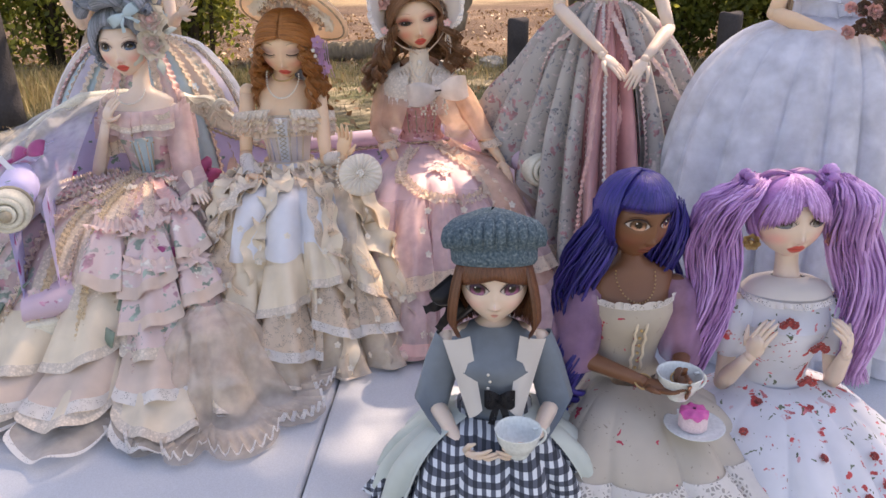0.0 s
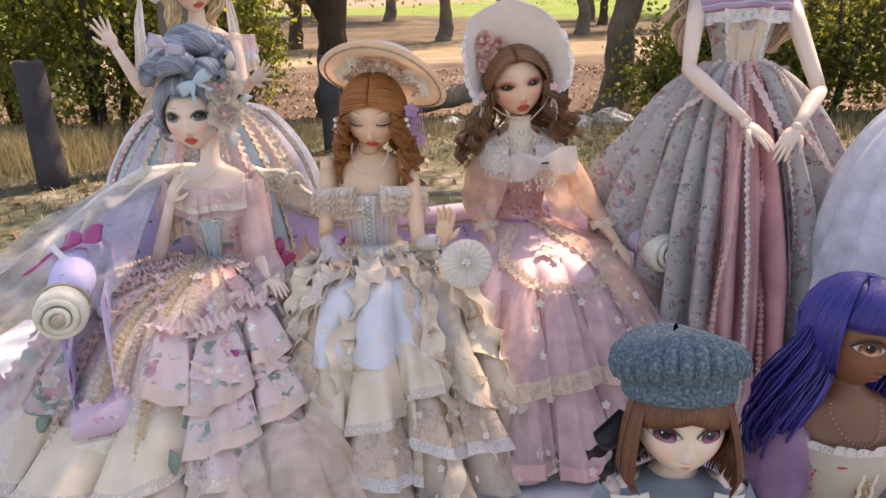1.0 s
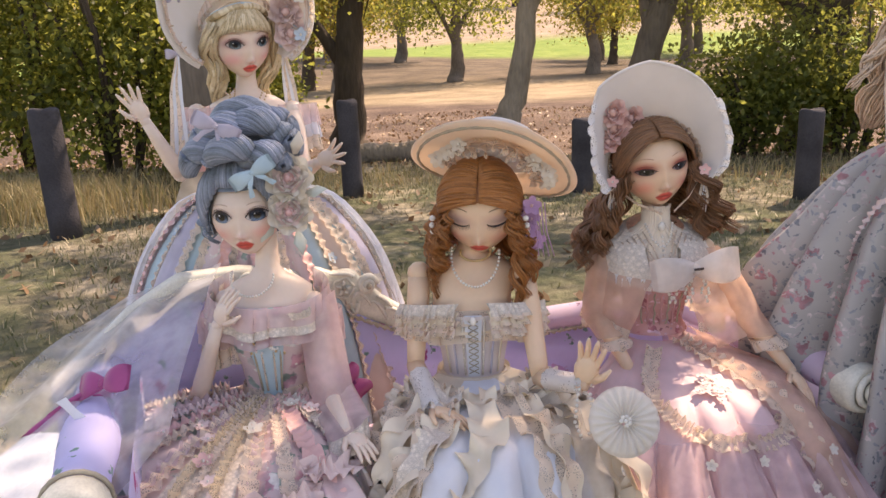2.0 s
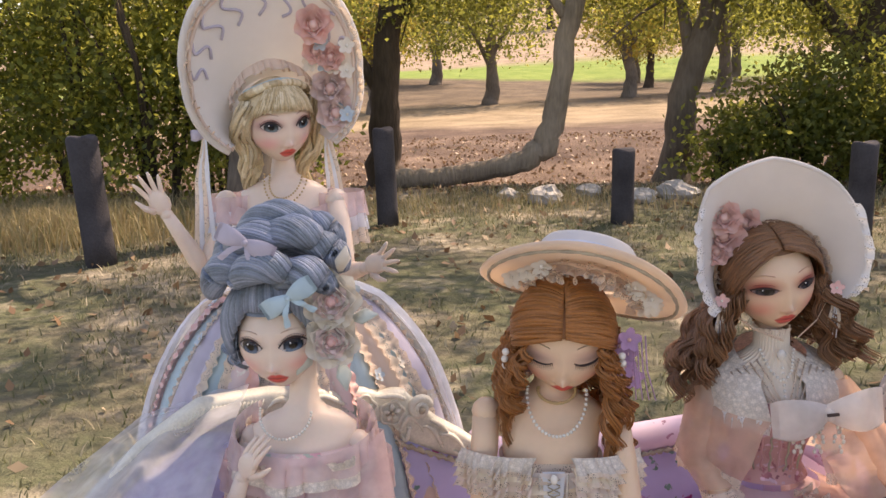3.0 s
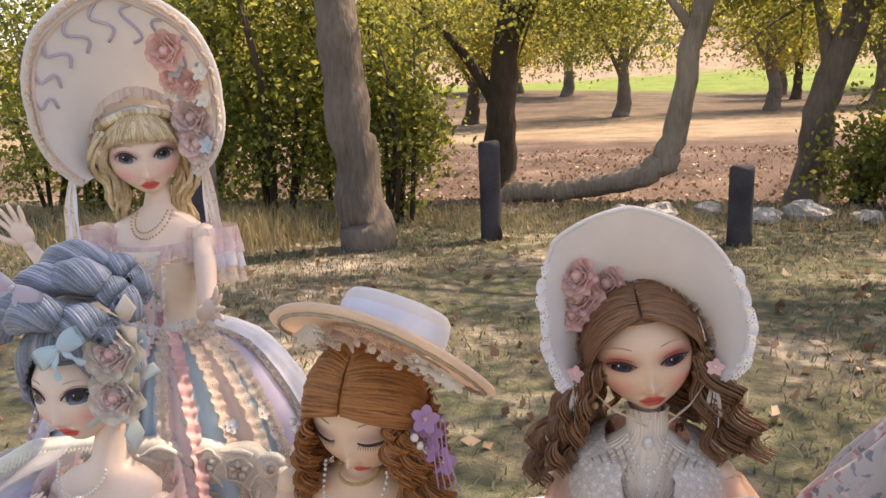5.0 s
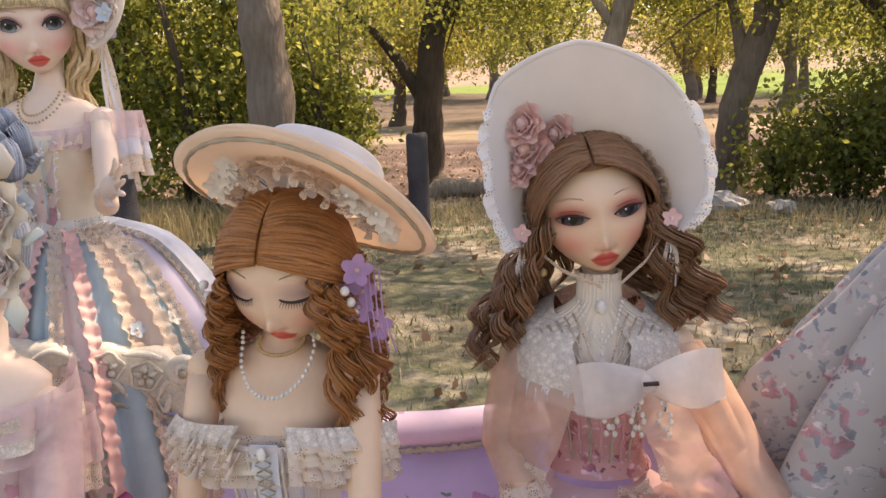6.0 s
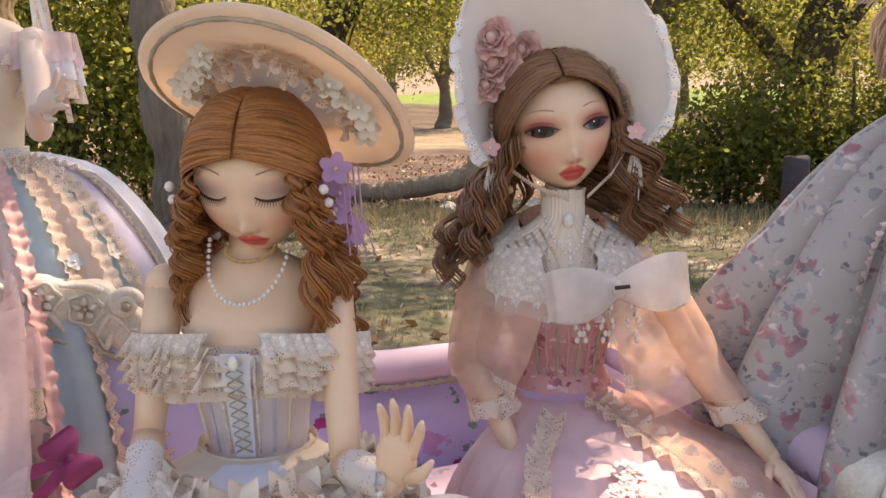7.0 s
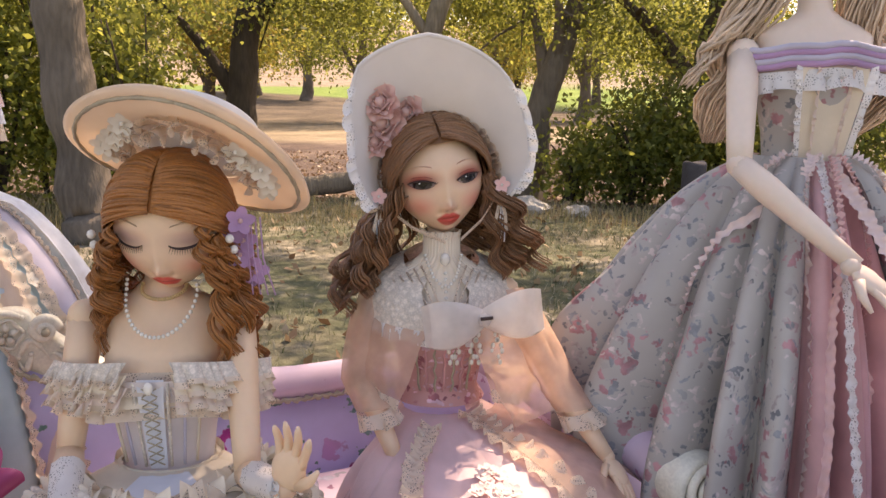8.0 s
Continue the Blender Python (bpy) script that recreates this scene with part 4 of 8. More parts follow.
def head_point(d, lid="open", mouth=1.0):
    """Skull, jaw and features of a doll's head in the direction d."""
    x, y, z = 0.0355 * d.x, 0.038 * d.y, 0.043 * d.z
    if d.z < 0:
        k = -d.z
        x *= 1 - 0.40 * k ** 2.2
        y *= 1 - (0.08 if d.y < 0 else 0.34) * k
    if d.y < 0:
        y *= 0.96
        a = abs(x)
        y += 0.0040 * bell(a, z, 0.0165, EYE_Z - 0.0005, 0.0095, 0.0058) + 0.0004 * bell(a, z, 0.006, EYE_Z + 0.001, 0.004, 0.006)
        y -= {"open": 0.0010, "half": 0.0021, "closed": 0.0026}[lid] * bell(a, z, EYE_X, EYE_Z - 0.0004, 0.0080, 0.0042)
        y -= 0.0011 * bell(a, z, 0.017, EYE_Z + 0.0105, 0.010, 0.0045)
        y -= 0.0062 * bell(x, z, 0, -0.0182, 0.0032, 0.0042) + 0.0020 * bell(x, z, 0, -0.0110, 0.0034, 0.0075) + 0.0020 * bell(a, z, 0.0042, -0.0196, 0.0020, 0.0024)
        y += 0.0012 * bell(a, z, 0.0062, -0.0225, 0.003, 0.003) + 0.0008 * bell(x, z, 0, -0.0235, 0.0016, 0.0016)
        y -= mouth * (0.0021 * bell(x, z, 0, MOUTH + 0.0021, 0.0072, 0.0019) + 0.0027 * bell(x, z, 0, MOUTH - 0.0024, 0.0056, 0.0023))
        y += mouth * (0.0012 * bell(x, z, 0, MOUTH, 0.0078, 0.0007) + 0.0014 * bell(x, z, 0, MOUTH - 0.0072, 0.007, 0.0019))
        y -= 0.0022 * bell(x, z, 0, -0.0400, 0.0085, 0.0048) + 0.0012 * bell(a, z, 0.0205, -0.0165, 0.009, 0.008)
    return Vector((x, y, z))


def head(g, m, skin=SKIN, shade=(0.55, 0.22, 0.20), blush=(0.85, 0.36, 0.30), iris=(0.05, 0.06, 0.08), lid="open", lip=None, big_eye=1.0, brow=(0.30, 0.16, 0.10), shade_k=0.6, mouth=1.0):
    """A doll's head in one skin, with painted cheeks, lids and lips."""
    cols, pts = [], []
    na, nb = 150, 128
    lip = lip or LIP_PAINT
    smoke = mul(shade, 0.22)
    for i in range(nb + 1):
        a = math.pi * (i + 0.05) / (nb + 0.1)
        for j in range(na):
            f = 2 * math.pi * j / na
            f = f - 0.5 * math.sin(f)               # denser round the face
            d = Vector((math.sin(a) * math.sin(f), -math.sin(a) * math.cos(f), math.cos(a)))
            p = head_point(d, lid, mouth)
            c = skin
            if d.y < 0:
                x, z = abs(p.x), p.z
                c = mix3(c, blush, 0.85 * bell(x, z, 0.0215, -0.0165, 0.0100, 0.0078))
                c = mix3(c, shade, shade_k * 1.15 * bell(x, z, EYE_X + 0.0018, EYE_Z + 0.0022, 0.0118, 0.0066))
                c = mix3(c, smoke, shade_k * 0.85 * bell(x, z, EYE_X + 0.0020, EYE_Z + 0.0006, 0.0100, 0.0034))
                c = mix3(c, blush, 0.40 * bell(x, z, 0, -0.0190, 0.0042, 0.0036) + 0.35 * bell(x, z, 0, -0.0405, 0.007, 0.0035))
                c = mix3(c, mul(blush, 0.45), 0.7 * bell(x, z, 0.0021, -0.0214, 0.0012, 0.0008))
                u = x / (0.0094 * mouth)
                if u < 1:
                    top = MOUTH + 0.0054 * mouth * (1 - u ** 1.7) - 0.0012 * mouth * math.exp(-(x / 0.0016) ** 2)
                    low = MOUTH - 0.0066 * mouth * (1 - u * u)
                    k = min(top - z, z - low) / 0.0007
                    c = mix3(c, lip, 0.5 + 0.5 * k if k > -1 else 0)
                    c = mix3(c, mul(lip, 0.35), 0.75 * (1 - u) ** 0.4 * math.exp(-((z - MOUTH) / 0.0006) ** 2))
            pts.append(p)
            cols.append(c)
    faces = [(i * na + j, i * na + (j + 1) % na, (i + 1) * na + (j + 1) % na, (i + 1) * na + j) for i in range(nb) for j in range(na)]
    g.add([m @ p for p in pts], faces, RESIN, colours=cols)
    front = np.array([p for p in pts if p.y < -0.012])

    def on(x, z, up=0.0):
        d2 = (front[:, 0] - x) ** 2 + (front[:, 2] - z) ** 2
        k = np.argpartition(d2, 5)[:5]
        w = 1 / (d2[k] + 1e-8)
        return Vector((x, float((front[k, 1] * w).sum() / w.sum()) - up, z))
    span = [-1 + k / 8 for k in range(17)]
    for s in (-1, 1):
        w = 0.0098 * big_eye
        hi, lo = {"open": (0.0062, 0.0046), "half": (0.0024, 0.0040), "closed": (-0.0020, 0.0036)}[lid]
        cx, cz = s * EYE_X, EYE_Z
        top = [(cx + w * u, cz + hi * big_eye * (1 - abs(u) ** 2.0) + 0.0007 * s * u) for u in span]
        low = [(cx + w * u, cz - lo * big_eye * (1 - abs(u) ** 2.4) + 0.0007 * s * u) for u in span]
        if lid != "closed":
            pr, pc = [], []
            for k in range(17):
                for q in range(11):
                    x, z = low[k][0] + (top[k][0] - low[k][0]) * q / 10, low[k][1] + (top[k][1] - low[k][1]) * q / 10
                    pr.append(m @ on(x, z, 0.0003 + 0.0009 * (1 - abs(span[k]) ** 2)))
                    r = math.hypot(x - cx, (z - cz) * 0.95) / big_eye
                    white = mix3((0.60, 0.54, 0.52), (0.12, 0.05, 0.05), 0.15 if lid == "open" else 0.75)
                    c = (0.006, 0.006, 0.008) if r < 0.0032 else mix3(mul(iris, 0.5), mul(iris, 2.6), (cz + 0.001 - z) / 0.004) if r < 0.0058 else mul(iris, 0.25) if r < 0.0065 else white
                    # upper lid's shade painted in: colour darkens towards the top edge
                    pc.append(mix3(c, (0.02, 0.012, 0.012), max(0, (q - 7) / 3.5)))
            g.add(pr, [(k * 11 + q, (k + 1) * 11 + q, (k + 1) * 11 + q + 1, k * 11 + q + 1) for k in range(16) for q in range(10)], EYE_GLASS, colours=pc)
            # glint painted on as a tiny pale bead, standing in for a reflection
            g.ball(m @ on(cx - 0.0020, cz + hi * 0.35, 0.0014), (0.0007 * big_eye, 0.0003, 0.0008 * big_eye), EYE_GLASS, (0.9, 0.9, 0.9), n=6)
            g.tube([m @ on(x, z, 0.0004) for x, z in low], [0.0002 + 0.0003 * k / 16 if s > 0 else 0.0005 - 0.0003 * k / 16 for k in range(17)], RESIN, 5, smoke, 0.5)
            g.tube([m @ on(x, z + 0.0024 + 0.0006 * (lid == "half"), 0.0001) for x, z in top[2:15]], 0.00035, RESIN, 5, mul(shade, 0.55), 0.5)
        lash = low if lid == "closed" else top
        g.tube([m @ on(x, z, 0.0008) for x, z in lash], [0.0003 + 0.00075 * math.sin(math.pi * min(1, 0.12 + k / 19)) for k in range(17)], PAINT_LINE, 6, flat=0.6)
        for k in range(1, 17):
            x, z = lash[k]
            lift = -0.0030 if lid == "closed" else 0.0030 if lid == "open" else 0.0012
            fan = (k - 8) * 0.00022 + 0.0008 * s
            g.tube([m @ on(x, z, 0.0008), m @ on(x + fan * 0.5, z + lift * 0.5, 0.0024), m @ on(x + fan, z + lift, 0.0034)], [0.0003, 0.0002, 0.00006], PAINT_LINE, 4)
        for q in range(15):                    # brow of short soft strokes
            u = q / 14
            bx, bz = s * (0.0095 + 0.0150 * u), EYE_Z + 0.0108 + 0.0024 * math.sin(math.pi * (0.15 + 0.75 * u))
            tone = mix3(brow, skin, 0.25 + 0.55 * u)
            g.tube([m @ on(bx, bz - 0.0006, 0.00005), m @ on(bx + s * 0.0012, bz + 0.0003, 0.0002), m @ on(bx + s * 0.0022, bz + 0.0006, 0.00005)], [0.0002, 0.00055 - 0.0003 * u, 0.0001], RESIN, 5, colour=tone, flat=0.5)
    return on


def hp(az, el, k=1.0):
    """A point over the skull: az 0 is the face, 90 towards +x; k swells it."""
    a, e = radians(az), radians(el)
    return Vector((0.0352 * math.sin(a) * math.cos(e), -0.038 * math.cos(a) * math.cos(e), 0.043 * math.sin(e))) * k


def lock(g, pts, r, material, n=6, flat=0.55):
    k = len(pts)
    g.tube(pts, [r * (0.5 + 0.5 * math.sin(math.pi * min(1.0, 0.18 + 0.82 * i / (k - 1)))) if i < k - 1 else r * 0.2 for i in range(k)], material, n, flat=flat)


def cap_hair(g, m, material, k=1.07, low=-30, face=68, brow=28):
    """The wig's ground: a shell over the skull that leaves the face free."""
    rows = []
    for i in range(25):
        row = []
        for j in range(48):
            az = 360 * j / 48
            f = min(az, 360 - az)
            bottom = low if f > face + 18 else brow if f < face else brow + (low - brow) * (f - face) / 18
            row.append(m @ hp(az, 90 - (90 - bottom) * (i + 0.01) / 24, k))
        rows.append(row)
    g.grid(rows, material, True)


def parted(g, m, material, rng, n=46, end_el=-8, k=1.10, wave=0.0, r=0.0042, line=34):
    """Hair drawn from a middle parting down to both sides."""
    for s in (-1, 1):
        for i in range(n):
            q = i / (n - 1)
            e0 = line + (90 - line) * min(1, q * 1.6) if q < 0.62 else 90 - 60 * (q - 0.62) / 0.38
            a0 = 2 if q < 0.62 else 178
            d0, d1 = hp(s * a0, e0, 1), hp(s * (77 + 101 * q + rng.uniform(-3, 3)), end_el + rng.uniform(-8, 5), 1)
            pts, rise = [], rng.random()
            for t in range(10):
                u = t / 9
                d = d0.lerp(d1, u)
                el = math.asin(max(-1, min(1, (d.z / 0.043) / math.sqrt((d.x / 0.0325) ** 2 + (d.y / 0.038) ** 2 + (d.z / 0.043) ** 2))))
                az = math.atan2(d.x / 0.0325, -d.y / 0.038)
                pts.append(m @ hp(math.degrees(az), math.degrees(el), k + 0.045 * rise + 0.06 * math.sin(math.pi * u) + wave * math.sin(u * 9 + i)))
            lock(g, pts, r * rng.uniform(0.55, 1.0), material)


def ringlet(g, top, length, radius, turns, r, material, rng, sway=(0, 0)):
    n = int(turns * 9)
    ph = rng.uniform(0, 6)
    pts = []
    for i in range(n + 1):
        u = i / n
        a = 2 * math.pi * turns * u + ph
        q = radius * (0.6 + 0.4 * math.sin(math.pi * min(1, u + 0.1)))
        pts.append(Vector(top) + Vector((sway[0] * u + q * math.cos(a), sway[1] * u + q * math.sin(a), -length * u)))
    g.tube(pts, [r * (1 - 0.55 * (i / n) ** 3) for i in range(n + 1)], material, 6, flat=0.6)


def curl(g, pts, radius, turns, thick, r, count, material, rng):
    """A corkscrew curl of several strands that wind together along pts."""
    pts = [Vector(p) for p in pts]
    ph = rng.uniform(0, 6.28)
    n = max(12, int(turns * 10))
    for c in range(count):
        a0, q0 = rng.uniform(0, 6.28), thick * math.sqrt(rng.random())
        out = []
        for i in range(n + 1):
            u = i / n
            t = u * (len(pts) - 1)
            k = min(int(t), len(pts) - 2)
            p = pts[k].lerp(pts[k + 1], t - k)
            a = 2 * math.pi * turns * u + ph
            w = radius * (0.35 + 0.65 * min(1, 2.2 * u)) * (1 - 0.35 * max(0, u - 0.7) / 0.3)
            out.append(p + Vector((w * math.cos(a) + q0 * math.cos(a0), w * math.sin(a) + q0 * math.sin(a0), q0 * 0.9 * math.sin(a0 + 1.3))))
        g.tube(out, [r * (1 - 0.6 * (i / n) ** 4) for i in range(n + 1)], material, 5, flat=0.7)


def hair_roll(g, a, b, c, radius, material, rng, count=22, twist=0.9, r=0.0021):
    """A full roll of hair from a by b to c, of strands that twist round it."""
    a, b, c = Vector(a), Vector(b), Vector(c)
    for k in range(count):
        p0 = 2 * math.pi * k / count
        out = []
        for i in range(13):
            u = i / 12
            p = a.lerp(b, u).lerp(b.lerp(c, u), u)
            d = (b - a).lerp(c - b, u).normalized()
            e = d.orthogonal().normalized()
            f = d.cross(e)
            w = radius * (0.25 + 0.75 * math.sin(math.pi * (0.06 + 0.88 * u)) ** 0.7) * (1 + 0.05 * math.sin(5 * p0))
            ang = p0 + 2 * math.pi * twist * u
            out.append(p + (e * math.cos(ang) + f * math.sin(ang)) * w)
        g.tube(out, r * rng.uniform(0.8, 1.15), material, 5)


def hanging(g, pts, r, material, rng, count, spread_r, wave=0.004, waves=3.0):
    """A fall of many locks that follow one path."""
    pts = [Vector(p) for p in pts]
    for i in range(int(count * 1.7)):
        a, q = rng.uniform(0, 6.28), spread_r * math.sqrt(rng.random())
        ph, out = rng.uniform(0, 6.28), []
        for t in range(15):
            u = t / 14 * (len(pts) - 1)
            k = min(int(u), len(pts) - 2)
            p = pts[k].lerp(pts[k + 1], u - k)
            grow = 0.55 + 0.6 * math.sin(math.pi * min(1, t / 14 + 0.05))
            out.append(p + Vector((math.cos(a) * q * grow + wave * math.sin(waves * u + ph * 0.4), math.sin(a) * q * grow + wave * math.cos(waves * u + ph * 0.4), rng.uniform(-0.003, 0.003))))
        lock(g, out, r * rng.uniform(0.45, 0.95), material)


def rings(g, w, m, levels, material, n=40, fold=0.0, folds=0):
    """A body of oval rings: (height, forward shift, half width, half depth)."""
    g.grid([[m @ Vector((w.x + rx * (1 + fold * math.sin(folds * a)) * math.sin(a), w.y - fy - ry * (1 + fold * math.sin(folds * a)) * math.cos(a), w.z + z)) for a in [2 * math.pi * j / n for j in range(n)]] for z, fy, rx, ry in levels], material, True)


def about(w, yaw):
    w = Vector(w)
    return Matrix.Translation(w) @ Matrix.Rotation(radians(yaw), 4, "Z") @ Matrix.Translation(-w)


def torso(g, w, yaw, skin, cloth, top=0.085, h=1.0):
    """Bodice up to top over the waist, bare shoulders and neck above it."""
    m, w = about(w, yaw), Vector(w)
    lv = [(-0.012, 0, 0.041, 0.033), (0, 0, 0.034, 0.027), (0.02, 0.001, 0.037, 0.029), (0.045, 0.004, 0.044, 0.036), (0.065, 0.007, 0.047, 0.040), (0.078, 0.006, 0.046, 0.036), (0.088, 0.002, 0.046, 0.029)]
    rings(g, w, m, [(z * h, f, x, y) for z, f, x, y in lv if z <= top + 0.001], cloth, 48, 0.012, 24)
    rings(g, w, m, [(z * h, f, x, y) for z, f, x, y in ((0.062, 0.004, 0.043, 0.034), (0.078, 0.003, 0.044, 0.031), (0.09, 0.0, 0.047, 0.024), (0.1, -0.002, 0.048, 0.020), (0.108, -0.003, 0.036, 0.018), (0.113, -0.003, 0.022, 0.0165), (0.12, -0.006, 0.0140, 0.0140), (0.134, -0.011, 0.0124, 0.0125), (0.162, -0.017, 0.0124, 0.0125))], RESIN, 36)
    g.c[-36 * 9:] = [tuple(skin)] * (36 * 9)


def limb(g, a, b, c, skin, r=1.0):
    """A jointed arm from shoulder a by elbow b to wrist c."""
    a, b, c = Vector(a), Vector(b), Vector(c)
    g.ball(a, 0.0125 * r, RESIN, skin, 12)
    g.tube([a, a.lerp(b, 0.3), a.lerp(b, 0.8), b], [0.0115 * r, 0.0118 * r, 0.0098 * r, 0.0088 * r], RESIN, 14, skin)
    g.ball(b, 0.0094 * r, RESIN, mul(skin, 0.94), 12)
    g.tube([b, b.lerp(c, 0.25), b.lerp(c, 0.7), c], [0.0092 * r, 0.0104 * r, 0.008 * r, 0.0064 * r], RESIN, 14, skin)


def palm(g, wrist, ahead, face, skin, curl=0.25, fan=0.25, side=1, s=1.0):
    """A jointed doll's palm with five fingers; ahead: where they point, face: where the palm looks."""
    wrist, ahead, face = Vector(wrist), Vector(ahead).normalized(), Vector(face)
    face = (face - ahead * face.dot(ahead)).normalized()
    across = ahead.cross(face) * side
    g.ball(wrist, 0.0066 * s, RESIN, mul(skin, 0.94), 10)
    t = Matrix((across, face, ahead)).transposed()
    g.ball(wrist + ahead * 0.014 * s, (0.0105 * s, 0.0052 * s, 0.0145 * s), RESIN, skin, 12, t)
    for k in range(4):
        o = -1.5 + k
        p0 = wrist + ahead * (0.024 - 0.001 * abs(o)) * s + across * o * 0.0046 * s
        ln = (0.021, 0.0245, 0.0235, 0.018)[k] * s
        d = (ahead + across * o * fan * 0.35).normalized()
        p1 = p0 + d * ln * 0.45 + face * ln * curl * 0.2
        p2 = p1 + (d + face * curl).normalized() * ln * 0.55
        g.tube([p0 - ahead * 0.004 * s, p0, p1, p1.lerp(p2, 0.6), p2], [0.0028 * s, 0.0027 * s, 0.0024 * s, 0.002 * s, 0.001 * s], RESIN, 8, skin)
    p0 = wrist + ahead * 0.008 * s - across * 0.008 * s
    d = (ahead * 0.75 - across * 0.65 + face * 0.35).normalized()
    g.tube([p0, p0 + d * 0.011 * s, p0 + (d + ahead * 0.3).normalized() * 0.022 * s], [0.0038 * s, 0.003 * s, 0.0013 * s], RESIN, 8, skin)


class Skirt:
    """A gathered skirt as a surface of (turn in degrees, share of its length). profiles: (turn, [(distance, height), ...])."""

    def __init__(self, w, yaw, profiles, folds=22, amp=0.05, seed=1, rough=0.35):
        self.w, self.yaw, self.folds, self.amp, self.seed, self.rough = Vector(w), yaw, folds, amp, seed, rough
        self.p = sorted((a % 360, q) for a, q in profiles)

    def pt(self, th, s, lift=0.0):
        a = th % 360
        ps = self.p
        k = max(i for i in range(-1, len(ps)) if i < 0 or ps[i][0] <= a)
        (a0, q0), (a1, q1) = ps[k], ps[(k + 1) % len(ps)]
        span = (a1 - a0) % 360 or 360
        u = ((a - a0) % 360) / span
        u = u * u * (3 - 2 * u)
        n = len(q0) - 1
        f = max(0.0, min(s, 1.0)) * n
        i = min(int(f), n - 1)
        f -= i

        def at(q):
            a0, b, c, e = q[max(i - 1, 0)], q[i], q[i + 1], q[min(i + 2, n)]
            return tuple(0.5 * (2 * b[k] + (c[k] - a0[k]) * f + (2 * a0[k] - 5 * b[k] + 4 * c[k] - e[k]) * f * f + (3 * b[k] - a0[k] - 3 * c[k] + e[k]) * f ** 3) for k in (0, 1))
        (d0, z0), (d1, z1) = at(q0), at(q1)
        d, z = d0 + (d1 - d0) * u, z0 + (z1 - z0) * u
        r = radians(a)
        wob = noise.noise((math.cos(r) * 2.2 + self.seed, math.sin(r) * 2.2, s * 2.0))
        fold = 2.1 * abs(math.sin(0.5 * self.folds * r + 0.9 * math.sin(3 * r + self.seed) + 0.9 * s * wob)) ** 0.62 - 1.35 + self.rough * noise.noise((math.cos(r) * 9 + self.seed, math.sin(r) * 9, s * 5))
        d *= 1 + self.amp * (0.25 + 0.75 * min(1, s * 1.6)) * fold + 0.06 * s * wob
        z += 0.006 * s * wob
        t = r + radians(self.yaw)
        return self.w + Vector((math.sin(t) * (d + lift), -math.cos(t) * (d + lift), max(TOP + 0.003 + 0.3 * max(0, lift), z) - self.w.z + lift * 0.35))

    def normal(self, th, s):
        a, b = self.pt(th + 3, s) - self.pt(th - 3, s), self.pt(th, min(1, s + 0.03)) - self.pt(th, s - 0.03)
        n = b.cross(a)
        return n.normalized() if n.length > 1e-9 else Vector((0, 0, 1))

    def draw(self, g, material, t0=0, t1=360, s0=0.0, s1=1.0, lift=0.0, step=2.0, rows=26):
        k = max(2, int((t1 - t0) / step))
        closed = t1 - t0 >= 360
        g.grid([[self.pt(t0 + (t1 - t0) * j / k, s0 + (s1 - s0) * i / rows, lift) for j in range(k if closed else k + 1)] for i in range(rows + 1)], material, closed)

    def tier(self, g, material, s0, s1, t0=0, t1=360, out=0.012, waves=40, amp=0.006, trim=None, step=1.2, dip=0.0):
        """A gathered flounce sewn on at s0 and standing off the skirt at s1."""
        k = int((t1 - t0) / (step * 0.6))
        rows = [[] for _ in range(7)]
        for j in range(k + 1):
            th = t0 + (t1 - t0) * j / k
            sag = dip * (math.sin(radians(th) * 5 + self.seed + 9 * s0) + 1.2 * noise.noise((radians(th) * 4, s0 * 9, self.seed)))
            ph = 3.6 * waves * radians(th) + 1.4 * math.sin(radians(th) * 7 + self.seed)
            nrm = None
            for i in range(7):
                u = i / 6
                s = s0 + sag + (s1 - s0) * u
                if nrm is None or i == 3:
                    nrm = self.normal(th, s)
                p = self.pt(th + 0.35 * math.cos(ph) * u, s) + nrm * (0.002 + out * u ** 0.8 + amp * u * math.sin(ph))
                p.z = max(p.z, TOP + 0.002)
                rows[i].append(p)
        if trim:
            g.grid(rows[:6], material)
            g.grid(rows[5:], trim)
        else:
            g.grid(rows, material)

    def ruche(self, g, material, line, width, waves, amp=0.004, lift=0.003, n=260):
        """A frilled strip along line, given as (turn, share) points."""
        line = [Vector((a, b, 0)) for a, b in line]
        rows = [[] for _ in range(5)]
        for j in range(n + 1):
            u = j / n * (len(line) - 1)
            k = min(int(u), len(line) - 2)
            q = line[k].lerp(line[k + 1], u - k)
            e = (line[k + 1] - line[k])
            nrm = self.normal(q.x, q.y)
            p = self.pt(q.x, q.y)
            along = self.pt(q.x + e.x * 0.02, q.y + e.y * 0.02) - p
            across = along.cross(nrm).normalized() if along.length > 1e-9 else Vector((1, 0, 0))
            ph = waves * 2 * math.pi * j / n
            for i in range(5):
                v = -1 + i / 2
                rows[i].append(p + across * v * width * (1 + 0.18 * math.sin(ph * 0.53)) + nrm * (lift + amp * abs(v) * (1 + math.sin(ph + 0.8 * v + 0.7 * math.sin(ph * 0.31))) * 0.55))
        g.grid(rows, material)


